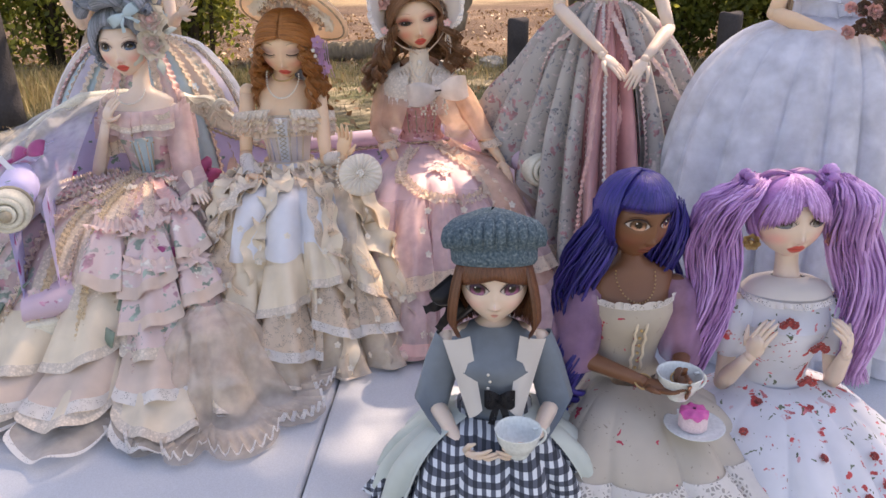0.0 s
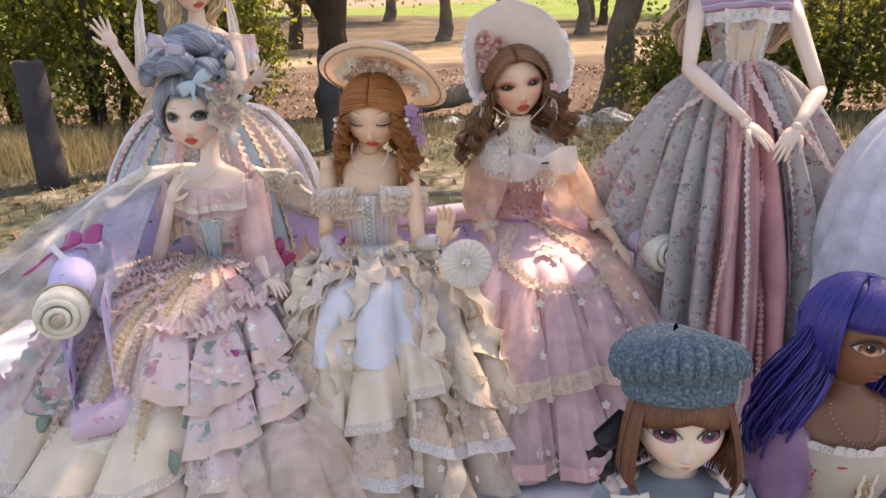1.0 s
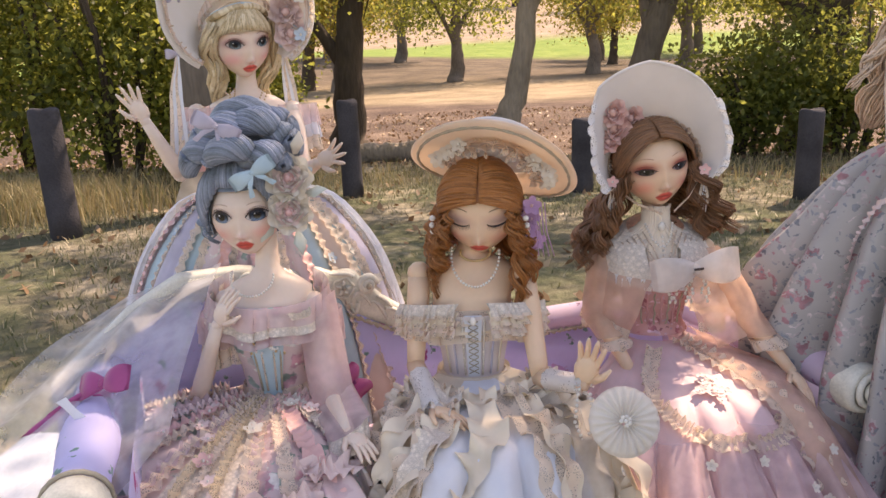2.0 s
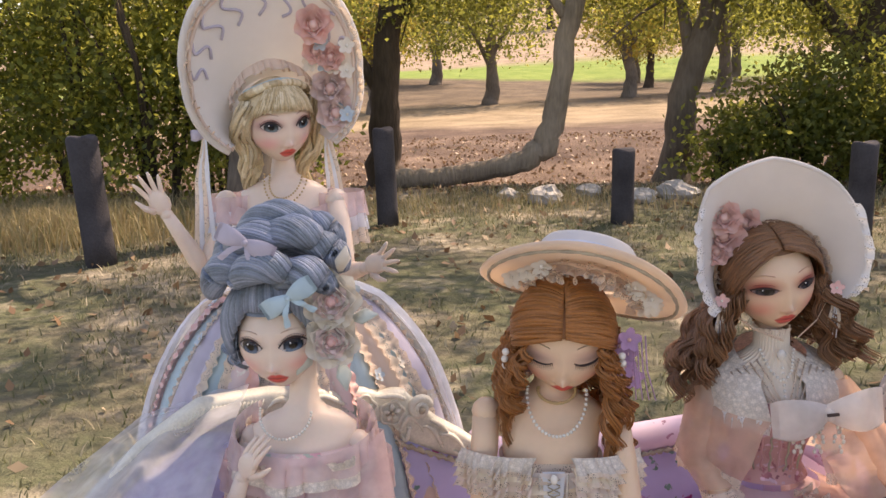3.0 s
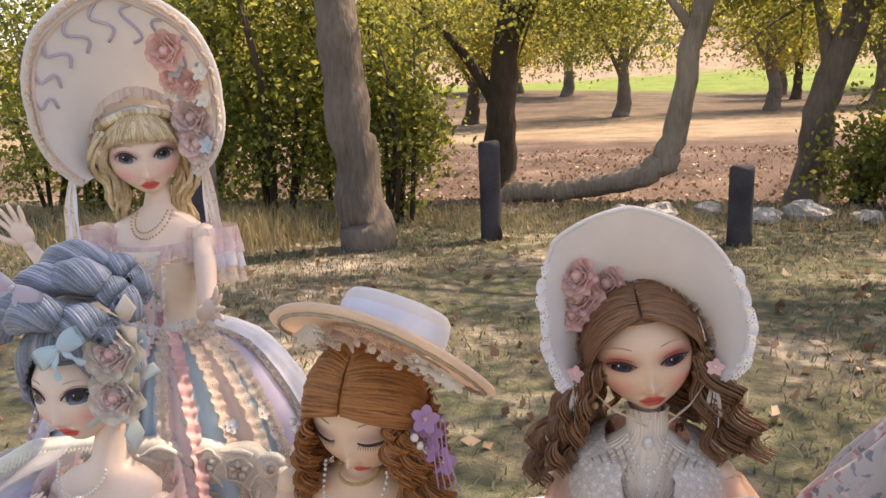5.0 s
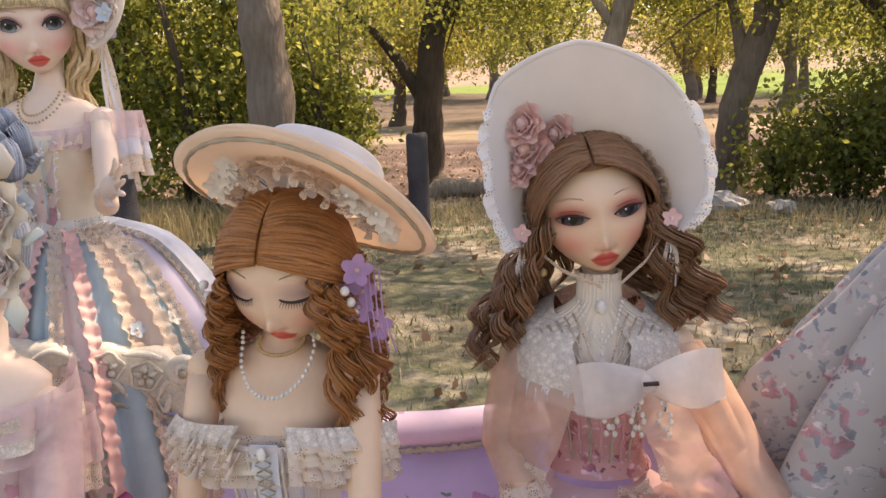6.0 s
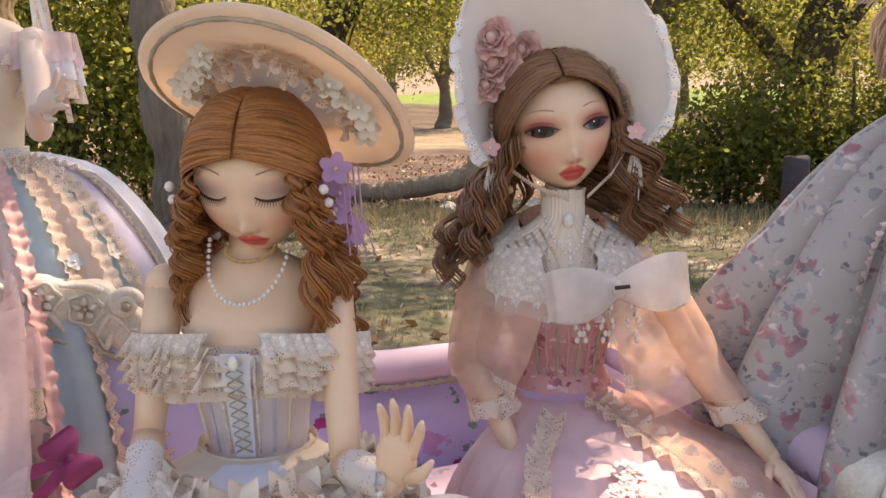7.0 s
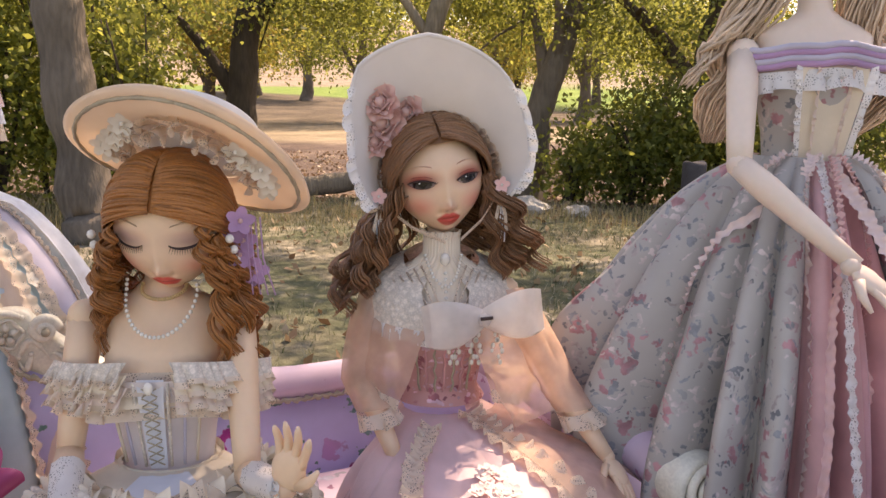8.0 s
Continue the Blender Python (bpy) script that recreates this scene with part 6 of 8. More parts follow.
# Seated doll under the wide cream hat, eyes closed
def doll_straw_hat():
    g, rng = Geo(), random.Random(22)
    w = Vector((-0.268, 1.300, 1.003))
    hm = Matrix.Translation((-0.256, 1.296, 1.189)) @ turn(-1, -16, 1) @ Matrix.Diagonal((1.16, 1.14, 1.14, 1))
    torso(g, w, 4, SKIN, PALE_SATIN, 0.070, 1.18)
    head(g, hm, SKIN, (0.62, 0.36, 0.34), (0.88, 0.40, 0.28), lid="closed", shade_k=0.5, brow=(0.13, 0.06, 0.03))
    cap_hair(g, hm, HAIR_AUBURN, 1.07, -20, 54, 30)
    parted(g, hm, HAIR_AUBURN, rng, 320, 4, 1.09, 0.004, 0.0017, 30)
    for s in (-1, 1):
        for k in range(34):
            az = s * (54 + 3.4 * k)
            p = hm @ hp(az, 4 - 14 * rng.random(), 1.12)
            ln = rng.uniform(0.05, 0.085) if s < 0 else rng.uniform(0.075, 0.125)
            o = Vector((s * rng.uniform(0.002, 0.014), 0.002 + 0.010 * k / 24, 0))
            curl(g, [p, p + o * 0.7 + Vector((0, 0, -0.4 * ln)), p + o + Vector((0, 0, -ln))], rng.uniform(0.005, 0.009), rng.uniform(2.4, 4.2), 0.0036, 0.0008, 15, HAIR_AUBURN, rng)
        for k in range(6):                     # short curls by the temples
            p = hm @ hp(s * (44 + 5 * k), 14 - 4 * k, 1.12)
            curl(g, [p, p + Vector((s * 0.002, -0.004, -0.014)), p + Vector((s * 0.006, -0.002, -0.034))], 0.0055, 1.8, 0.0022, 0.0010, 8, HAIR_AUBURN, rng)
    for s in (-1, 1):                          # pearls in the curls
        for k in range(5):
            g.ball(hm @ hp(s * (62 + 4 * k), 2 - 9 * k, 1.36), 0.0034, PEARL, n=8)
    # hat: a broad brim tipped back, low crown, ruffles under the brim
    hat = Matrix.Translation((-0.239, 1.302, 1.240)) @ Matrix.Rotation(radians(13), 4, "Y") @ Matrix.Rotation(radians(-31), 4, "X")

    def brim(a, r, z=0.0):
        return hat @ Vector((r * 1.02 * math.sin(a), -r * math.cos(a), z + 0.006 * math.cos(2 * a) * (r / 0.085) ** 2 - 0.008 * (r / 0.085) ** 3))
    an = [2 * math.pi * k / 64 for k in range(64)]
    g.grid([[brim(a, r, z) for a in an] for r, z in ((0.036, 0), (0.05, 0), (0.066, 0), (0.079, 0.0), (0.0855, 0.001), (0.088, 0.0035), (0.0855, 0.0065), (0.079, 0.006), (0.06, 0.005), (0.042, 0.005))], FELT, True)
    g.tube([brim(a, 0.080, -0.0015) for a in an + an[:1]], [0.0012 + 0.0005 * (k % 2) for k in range(65)], GILT, 6)
    rows = [[hat @ Vector((r * math.sin(a), -r * math.cos(a), z)) for a in an] for r, z in ((0.042, 0.004), (0.0425, 0.016), (0.042, 0.027), (0.039, 0.031), (0.030, 0.0325), (0.010, 0.033))]
    g.grid(rows, BONNET_WHITE, True, cap=True)
    g.grid([[hat @ Vector((0.0432 * math.sin(a), -0.0432 * math.cos(a), z)) for a in an] for z in (0.008, 0.021)], IVORY_WHITE, True)
    frill(g, [hat @ Vector((0.044 * math.sin(a), -0.044 * math.cos(a), 0.007)) for a in [-1.2 + 0.15 * k for k in range(17)]], (0, -0.012, -0.001), 22, 0.003, LACE)
    for t, r in enumerate((0.043, 0.047, 0.052)):
        frill(g, [brim(a, r, -0.003) for a in [-1.75 + 0.175 * k for k in range(21)]], hat.to_3x3() @ Vector((0, -0.006, -0.013 + 0.002 * t)), 15 + 2 * t, 0.0065, (LACE, TULLE, LACE)[t])
    for k in range(12):
        a = (-1.6 + 0.9 * k / 5) if k < 6 else (0.7 + 0.9 * (k - 6) / 5)
        posy(g, brim(a, 0.054 + 0.008 * rng.random(), -0.008), 0.009, WHITE_PETAL, PEARL, hat.to_3x3() @ Vector((0, -0.6, -1)))
    for k in range(7):                         # violet spray by the ear
        posy(g, hm @ Vector((0.047 + rng.uniform(-0.006, 0.006), -0.010 + rng.uniform(-0.006, 0.006), 0.010 - 0.008 * k)), 0.0105, VIOLET_PETAL, PINK_RIBBON, (0.3, -1, rng.uniform(-0.4, 0.4)))
    for k in range(4):
        p = hm @ Vector((0.050 + 0.003 * k, -0.012, 0.012))
        g.tube([p, p + Vector((0.002, -0.002, -0.03)), p + Vector((0.004 + 0.002 * k, 0, -0.058))], 0.0006, VIOLET_PETAL, 5)
    # arms with lace cuffs; one palm raised
    a0, a1, a2 = (-0.326, 1.298, 1.116), (-0.330, 1.264, 1.020), (-0.304, 1.190, 1.004)
    b0, b1, b2 = (-0.210, 1.298, 1.114), (-0.194, 1.244, 1.014), (-0.156, 1.180, 1.036)
    limb(g, a0, a1, a2, SKIN, 1.08)
    palm(g, a2, (0.75, -0.65, 0.05), (0, -0.4, -1), SKIN, 0.4, 0.4, 1, 1.1)
    limb(g, b0, b1, b2, SKIN, 1.08)
    palm(g, b2, (0.22, -0.18, 0.95), (-0.35, -0.9, 0.1), SKIN, 0.45, 0.4, -1, 1.2)
    for p, q in ((a1, a2), (b1, b2)):
        p, q = Vector(p), Vector(q)
        d = (q - p).normalized()
        sd, up = d.orthogonal().normalized(), d.cross(d.orthogonal().normalized())
        g.grid([[p.lerp(q, u) + (sd * math.cos(t) + up * math.sin(t)) * (0.0125 - 0.003 * u + 0.0006 * math.sin(8 * t)) for t in [0.35 * k for k in range(18)]] for u in (0.25, 0.45, 0.65, 0.85, 1.0)], WHITE_LACE, True)
        frill(g, [q - d * 0.006 + (sd * math.cos(t) + up * math.sin(t)) * 0.009 for t in [0.4 * k for k in range(17)]], d * 0.012, 12, 0.003, WHITE_LACE)
    beads(g, [(-0.160, 1.168, 1.036), (-0.164, 1.162, 1.005), (-0.155, 1.158, 0.984), (-0.146, 1.160, 1.005), (-0.150, 1.168, 1.036)], 0.0020, PEARL, 2.3)
    m = about(w, 4) @ Matrix.Translation(w) @ Matrix.Diagonal((1.04, 1.04, 1.18, 1)) @ Matrix.Translation(-w)
    for t in range(3):                         # lace off the shoulders
        frill(g, [m @ (w + Vector((0.074 * math.sin(a), -0.040 * math.cos(a), 0.070 - 0.008 * t - 0.004 * abs(math.sin(a))))) for a in [-1.75 + 0.14 * k for k in range(26) if not 10 <= k <= 15 or t > 9]], (0, -0.006, -0.016), 22, 0.0045, (LACE, CREAM, LACE)[t])
    for s in (-1, 1):
        for t in range(3):
            frill(g, [m @ (w + Vector((s * (0.014 + 0.064 * u), -0.046 + 0.042 * u ** 2.4, 0.078 - 0.008 * t - 0.010 * u * u))) for u in [k / 8 for k in range(9)]], (s * 0.006, -0.007, -0.016), 13, 0.0045, (LACE_DENSE, CREAM, PEACH)[t], trim=LACE)
    for a, mt in ((-46, CREAM), (-30, LILAC_SILK), (-15, LACE_DENSE), (15, LACE_DENSE), (30, LILAC_SILK), (46, CREAM)):
        g.tube([m @ (w + Vector(((0.034 + 0.19 * z if z < 0.06 else 0.0455) * math.sin(radians(a)), -(0.0285 + 0.24 * z if z < 0.05 else 0.0415) * math.cos(radians(a)) - 0.0025, z))) for z in (0.004, 0.02, 0.035, 0.05, 0.064)], 0.0013, mt, 6)
    g.grid([[m @ (w + Vector((q * (0.006 + 0.05 * z), -0.0305 - 0.25 * min(z, 0.052), z))) for q in (-1, 0, 1)] for z in (0.002, 0.02, 0.035, 0.05, 0.066)], IVORY_WHITE)
    for k in range(9):                         # lacing
        z = 0.006 + 0.0062 * k
        for s in (-1, 1):
            g.tube([m @ (w + Vector((s * 0.005, -0.0325 - 0.25 * min(z, 0.052), z))), m @ (w + Vector((-s * 0.005, -0.0345 - 0.25 * min(z + 0.006, 0.052), z + 0.006)))], 0.0006, GILT, 5)
    g.ball(m @ (w + Vector((0, -0.0485, 0.062))), (0.0035, 0.0025, 0.005), PEARL, n=10)
    for q, rz, dy in ((0.0165, 0.007, -0.022), (0.026, 0.030, -0.036)):
        beads(g, arc(Vector((-0.262, 1.297, 1.146 - 0.2 * q)), q, rz, -105, 105, Matrix.Identity(4), 30, dy), 0.0017, PEARL if q > 0.02 else GOLD, 2.2)
    frill(g, [m @ (w + Vector((0.040 * math.sin(a), -0.034 * math.cos(a), 0.002))) for a in [-3.1 + 0.31 * k for k in range(21)]], (0, -0.006, -0.020), 30, 0.004, CREAM, trim=LACE)
    front = [(0.034, 1.004), (0.09, 1.000), (0.17, 0.985), (0.215, 0.915), (0.25, 0.83), (0.30, 0.748)]
    side = [(0.036, 1.004), (0.07, 0.996), (0.10, 0.975), (0.125, 0.905), (0.15, 0.83), (0.18, 0.749)]
    rear = [(0.034, 1.004), (0.05, 0.98), (0.065, 0.95), (0.07, 0.93), (0.075, 0.915), (0.075, 0.91)]
    sk = Skirt(w, 13, [(0, front), (32, front), (66, side), (112, rear), (180, rear), (248, rear), (294, side), (328, front)], 21, 0.085, 5)
    sk.draw(g, CREAM, -120, 120, 0, 1, 0, 1.3, 30)
    sk.draw(g, IVORY_WHITE, -24, 22, 0.03, 0.62, 0.004, 1.0, 22)
    for s0, mt, tr, out, wv in ((0.66, CREAM, LACE_DENSE, 0.011, 17), (0.75, LACE, WHITE_LACE, 0.013, 19), (0.85, TULLE, LACE_DENSE, 0.011, 20)):
        for t0, t1, off in ((-92, -34, rng.uniform(-0.08, 0.02)), (-38, 8, rng.uniform(-0.03, 0.05)), (4, 48, rng.uniform(-0.08, 0.02)), (44, 92, rng.uniform(-0.05, 0.04))):
            sk.tier(g, mt, s0 + off, min(1.0, s0 + off + 0.16), t0, t1, out, wv, 0.008, tr, 0.7, 0.05)
    for a0, a1, mt in ((-26, -40, CREAM), (24, 44, CREAM), (-44, -52, LACE), (46, 60, LACE), (-8, -18, CREAM), (6, 26, LACE), (-62, -66, CREAM), (66, 72, CREAM), (-30, -22, LACE)):
        sk.ruche(g, mt, [(a0, 0.16), (a0 * 0.9 + a1 * 0.1 + 5, 0.34), ((a0 + a1) / 2 - 4, 0.55), (a1 + 4, 0.78), (a1, 0.97)], 0.017, 11, 0.012, 0.003)
    for k in range(13):                        # cascades of soft ruffles down the sides
        a = (-76 + 10 * k) if k < 6 else (20 + 9 * (k - 6))
        b = a + rng.uniform(-7, 7)
        sk.ruche(g, (CREAM, LACE_DENSE, CREAM, TULLE)[k % 4], [(a, 0.14 + 0.05 * rng.random()), (a + rng.uniform(-6, 6), 0.35), (b + rng.uniform(-6, 6), 0.6), (b, 0.8), (b + rng.uniform(-4, 4), 0.97)], 0.013, 8 + 4 * rng.random(), 0.010, 0.005)
    for k in range(70):
        a, s = rng.uniform(-70, 70), rng.uniform(0.5, 0.98)
        posy(g, sk.pt(a, s) + sk.normal(a, s) * 0.016, 0.005, WHITE_PETAL, PEARL, sk.normal(a, s))
    # ruffled rosette bag on the lap
    c, f = Vector((-0.122, 1.130, 1.022)), Vector((0.05, -0.86, 0.5)).normalized()
    ex = f.orthogonal().normalized()
    ey = f.cross(ex)
    g.grid([[c + (ex * math.cos(a) + ey * math.sin(a)) * r + f * (z + 0.0016 * math.sin(22 * a) * (r > 0.006)) for a in [2 * math.pi * k / 88 for k in range(88)]] for r, z in ((0.030, -0.012), (0.032, -0.002), (0.028, 0.003), (0.018, 0.005), (0.008, 0.003), (0.004, 0.002))], WHITE_PETAL, True)
    for k in range(7):
        g.ball(c + f * 0.005 + (ex * math.cos(k * 0.9) + ey * math.sin(k * 0.9)) * 0.004 * (k > 0), 0.0024, PEARL, n=6)
    return finish(g, "seated resin doll with closed eyes, cream hat and ivory ruffled gown")


# Seated doll in the white bonnet and organza shawl
def doll_bonnet():
    g, rng = Geo(), random.Random(23)
    w = Vector((-0.052, 1.392, 1.030))
    hm = Matrix.Translation((-0.057, 1.396, 1.216)) @ turn(11, -1, -9) @ Matrix.Diagonal((1.11, 1.08, 1.10, 1))
    torso(g, w, 5, SKIN, EMBROIDERED, 0.078, 1.0)
    head(g, hm, SKIN, (0.50, 0.10, 0.075), (0.86, 0.34, 0.25), (0.025, 0.02, 0.02), "half", shade_k=0.92, brow=(0.42, 0.14, 0.10))
    cap_hair(g, hm, HAIR_BROWN, 1.10, -25, 54, 40)
    parted(g, hm, HAIR_BROWN, rng, 320, -6, 1.14, 0.018, 0.0018, 44)
    for s in (-1, 1):
        for k in range(34):                    # loose waves ending in curls
            az = s * (60 + 3.4 * k)
            p = hm @ hp(az, 2 - 16 * rng.random(), 1.10)
            ln = rng.uniform(0.065, 0.115) if s < 0 else rng.uniform(0.05, 0.085)
            o = Vector((s * rng.uniform(0.014, 0.052), rng.uniform(-0.016, 0.006), 0))
            curl(g, [p, p + o * 0.35 + Vector((0, 0, -0.35 * ln)), p + o * 0.8 + Vector((0, 0, -0.75 * ln)), p + o + Vector((0, 0, -ln))], rng.uniform(0.005, 0.0095), rng.uniform(1.7, 3.0), 0.0050, 0.0009, 22, HAIR_BROWN, rng)
    reach = lambda a: float(np.interp(a, [-108, -90, -60, -30, 0, 30, 60, 90, 108], [0.053, 0.058, 0.070, 0.102, 0.106, 0.094, 0.077, 0.064, 0.053]))
    at = bonnet(g, hm @ turn(-6, 4, 3), reach, BONNET_WHITE, 0.040, 0.045, None, 0.05, 108, 0.0014)
    for t in range(2):
        frill(g, [at(a, 0.05 + 0.06 * t) for a in range(-104, 105, 8)], hm.to_3x3() @ Vector((0, -0.012, 0)), 44, 0.003, LACE if t else PEACH)
    frill(g, [at(a, 0.97) for a in range(-108, -30, 6)], hm.to_3x3() @ Vector((-0.007, -0.004, -0.002)), 12, 0.003, WHITE_LACE)
    frill(g, [at(a, 0.97) for a in range(40, 109, 6)], hm.to_3x3() @ Vector((0.007, -0.004, -0.002)), 12, 0.003, WHITE_LACE)
    for k, (a, u, r) in enumerate(((-40, 0.34, 0.019), (-20, 0.20, 0.015), (-54, 0.36, 0.013), (-32, 0.52, 0.015))):
        rose(g, at(a, u) + Vector((0, -0.004, 0)), (-0.2, -1, 0.2), r, PINK_SATIN, PINK_SATIN, k)
    for s in (-1, 1):                          # chin ribbons with bows under the ears
        ear = at(s * 106, 0.5)
        chin = hm @ Vector((s * 0.006, -0.030, -0.046))
        strip(g, [ear, ear.lerp(chin, 0.5) + Vector((0, -0.006, -0.004)), chin], 0.004, (0, -0.6, 1), LACE)
        bow(g, ear + Vector((0, -0.008, -0.004)), 0.010, 0.005, LACE, None, 0.03)
        for k in range(3):
            g.tube([ear + Vector((0, -0.008, -0.004)), ear + Vector((s * 0.002 * k, -0.01, -0.018)), ear + Vector((s * (0.003 * k - 0.002), -0.008, -0.038 - 0.003 * k))], 0.0007, IVORY_WHITE, 5)
        posy(g, ear + Vector((0, -0.011, 0.006)), 0.007, PINK_RIBBON, PEARL)
    g.ball(hm @ Vector((-0.040, -0.004, -0.036)), 0.0036, GOLD, n=8)
    m = about(w, 5)
    # high pleated collar and yoke
    rings(g, w, m, [(z, f, x, y) for z, f, x, y in ((0.075, 0.004, 0.048, 0.037), (0.09, 0.0, 0.049, 0.028), (0.102, -0.002, 0.046, 0.024), (0.112, -0.003, 0.026, 0.020), (0.120, -0.003, 0.0165, 0.017), (0.140, -0.004, 0.0160, 0.0165))], YOKE, 150, 0.035, 36)
    frill(g, [m @ (w + Vector((0.0165 * math.sin(a), 0.004 - 0.0168 * math.cos(a), 0.134))) for a in [0.33 * k for k in range(20)]], (0, 0, 0.006), 24, 0.0016, LACE)
    for s in (-1, 1):
        beads(g, [m @ (w + Vector((s * 0.016, -0.012, 0.120))), m @ (w + Vector((s * 0.010, -0.026, 0.104))), m @ (w + Vector((0, -0.034, 0.094)))], 0.0017, PEARL)
        for k in range(5):
            g.tube([m @ (w + Vector((s * (0.020 + 0.006 * k), -0.016, 0.112 - 0.003 * k))), m @ (w + Vector((s * (0.010 + 0.005 * k), -0.033, 0.094 - 0.003 * k))), m @ (w + Vector((s * (0.004 + 0.004 * k), -0.042, 0.078)))], 0.0009, LACE, 5)
    g.ball(m @ (w + Vector((0, -0.024, 0.119))), (0.0045, 0.003, 0.0058), PEARL, n=10)
    for k in range(7):
        g.ball(m @ (w + Vector((0, -0.029 - 0.002 * k, 0.108 - 0.005 * k))), 0.0017, PEARL, n=6)
    # arms
    a0, a1, a2 = (-0.108, 1.392, 1.118), (-0.122, 1.372, 1.042), (-0.088, 1.315, 0.990)
    b0, b1, b2 = (0.006, 1.396, 1.116), (0.048, 1.366, 1.044), (0.088, 1.318, 0.992)
    limb(g, a0, a1, a2, SKIN)
    palm(g, a2, (0.7, -0.55, -0.35), (-0.1, -0.4, -0.9), SKIN, 0.35, 0.3)
    limb(g, b0, b1, b2, SKIN)
    palm(g, b2, (0.35, -0.75, -0.5), (-0.1, -0.3, -0.9), SKIN, 0.3, 0.2)
    for a, b, c in ((a0, a1, a2), (b0, b1, b2)):   # sheer sleeves with lace at the elbow
        a, b, c = Vector(a), Vector(b), Vector(c)
        e = b.lerp(c, 0.4)
        g.grid([[p + Vector((r * math.cos(t), r * math.sin(t), 0.3 * r * math.cos(t + 1))) for t in [0.3 * k for k in range(21)]] for p, r in ((a, 0.016), (a.lerp(b, 0.3), 0.021), (a.lerp(b, 0.7), 0.021), (b, 0.018), (e, 0.016))], PEACH_TULLE, True)
        frill(g, [e + Vector((0.016 * math.cos(t), 0.016 * math.sin(t), 0.004 * math.cos(t))) for t in [0.4 * k for k in range(17)]], (c - b).normalized() * 0.016, 11, 0.004, LACE)
    # capelet: lace over the shoulders, organza falling over both arms, open in front
    lv = ((0.034, 0.026, 0.114), (0.056, 0.040, 0.104), (0.066, 0.050, 0.090), (0.070, 0.054, 0.074), (0.075, 0.057, 0.052), (0.082, 0.059, 0.026), (0.086, 0.060, 0.006))

    def cape(a, k):
        rx, ry, z = lv[k]
        f = 1 + 0.018 * k / 6 * math.sin(26 * radians(a)) + 0.012 * math.sin(9 * radians(a) + k)
        return m @ (w + Vector((rx * f * math.sin(radians(a)), 0.004 - ry * f * math.cos(radians(a)), z - 0.012 * math.cos(radians(a)) * (k < 4) + 0.006 * math.sin(5 * radians(a)) * (k > 4))))
    for s in (-1, 1):
        angs = [s * (10 + 170 * q / 60) for q in range(61)]
        g.grid([[cape(a + s * (12 if k < 2 else 6 if k < 3 else 2 + 5 * (k - 3)), k) for a in angs] for k in range(4)], LACE_DENSE)
        g.grid([[cape(a + s * (2 + 5 * (k - 3)), k) for a in angs] for k in range(3, 7)], PEACH_TULLE)
        frill(g, [cape(a + s * 2, 3) for a in angs], (0, -0.002, -0.012), 30, 0.002, WHITE_LACE)
        frill(g, [cape(a + s * 17, 6) for a in angs], (0, -0.001, -0.010), 24, 0.003, LACE)
    bow(g, m @ (w + Vector((0.028, -0.064, 0.078))), 0.050, 0.023, BOW_TULLE, turn(6, 0, -8), 0)
    g.tube([m @ (w + Vector((0.024, -0.074, 0.080))), m @ (w + Vector((0.034, -0.074, 0.081)))], 0.0016, PAINT_LINE, 6)
    strip(g, [m @ (w + Vector((0.030, -0.064, 0.076))), m @ (w + Vector((0.046, -0.064, 0.040))), m @ (w + Vector((0.074, -0.066, -0.010)))], 0.036, (1, 0, 0.5), PEACH_TULLE, 0.5)
    for x in (0.004, 0.022, 0.040):            # little hanging sprays
        p = m @ (w + Vector((x, -0.064, 0.074)))
        for k in range(8):
            for s in (-1, 1):
                g.ball(p + Vector((s * 0.0022 * (1 + (k > 3)) * math.sin(k), -0.001, -0.0048 * k)), (0.0019, 0.0016, 0.0027), WHITE_PETAL, n=6)
    # embroidered stomacher
    for k in range(7):
        a = -36 + 12 * k
        g.tube([m @ (w + Vector(((0.035 + 0.16 * z) * math.sin(radians(a)) + 0.001 * math.sin(z * 400 + k), -(0.029 + 0.17 * z) * math.cos(radians(a)) - 0.002, z))) for z in [0.002 + 0.007 * q for q in range(9)]], 0.0011, OLD_ROSE if k % 2 else GILT, 5)
    front = [(0.034, 1.012), (0.09, 1.0), (0.17, 0.975), (0.225, 0.905), (0.265, 0.83), (0.31, 0.748)]
    side = [(0.036, 1.012), (0.07, 0.995), (0.105, 0.965), (0.135, 0.90), (0.165, 0.83), (0.20, 0.749)]
    rear = [(0.034, 1.012), (0.05, 0.98), (0.06, 0.95), (0.065, 0.93), (0.07, 0.915), (0.07, 0.91)]
    sk = Skirt(w, 24, [(0, front), (35, front), (68, side), (112, rear), (180, rear), (248, rear), (292, side), (325, front)], 20, 0.065, 7)
    sk.draw(g, ROSE, -120, 120, 0, 1, 0, 1.3, 30)
    sk.tier(g, PINK_TULLE, 0.44, 0.78, -70, 92, 0.016, 24, 0.007, LACE, 0.8, 0.02)
    sk.tier(g, PINK_TULLE, 0.72, 1.0, -80, 92, 0.014, 26, 0.008, PINK_RIBBON, 0.8, 0.02)
    sk.draw(g, PEACH_TULLE, 14, 88, 0.04, 0.82, 0.010, 1.3, 22)
    sk.ruche(g, LACE, [(12, 0.04), (15, 0.25), (17, 0.5), (18, 0.8)], 0.012, 20, 0.007)
    sk.ruche(g, LACE, [(-30, 0.36), (-20, 0.44), (0, 0.47), (14, 0.45)], 0.008, 26, 0.006)
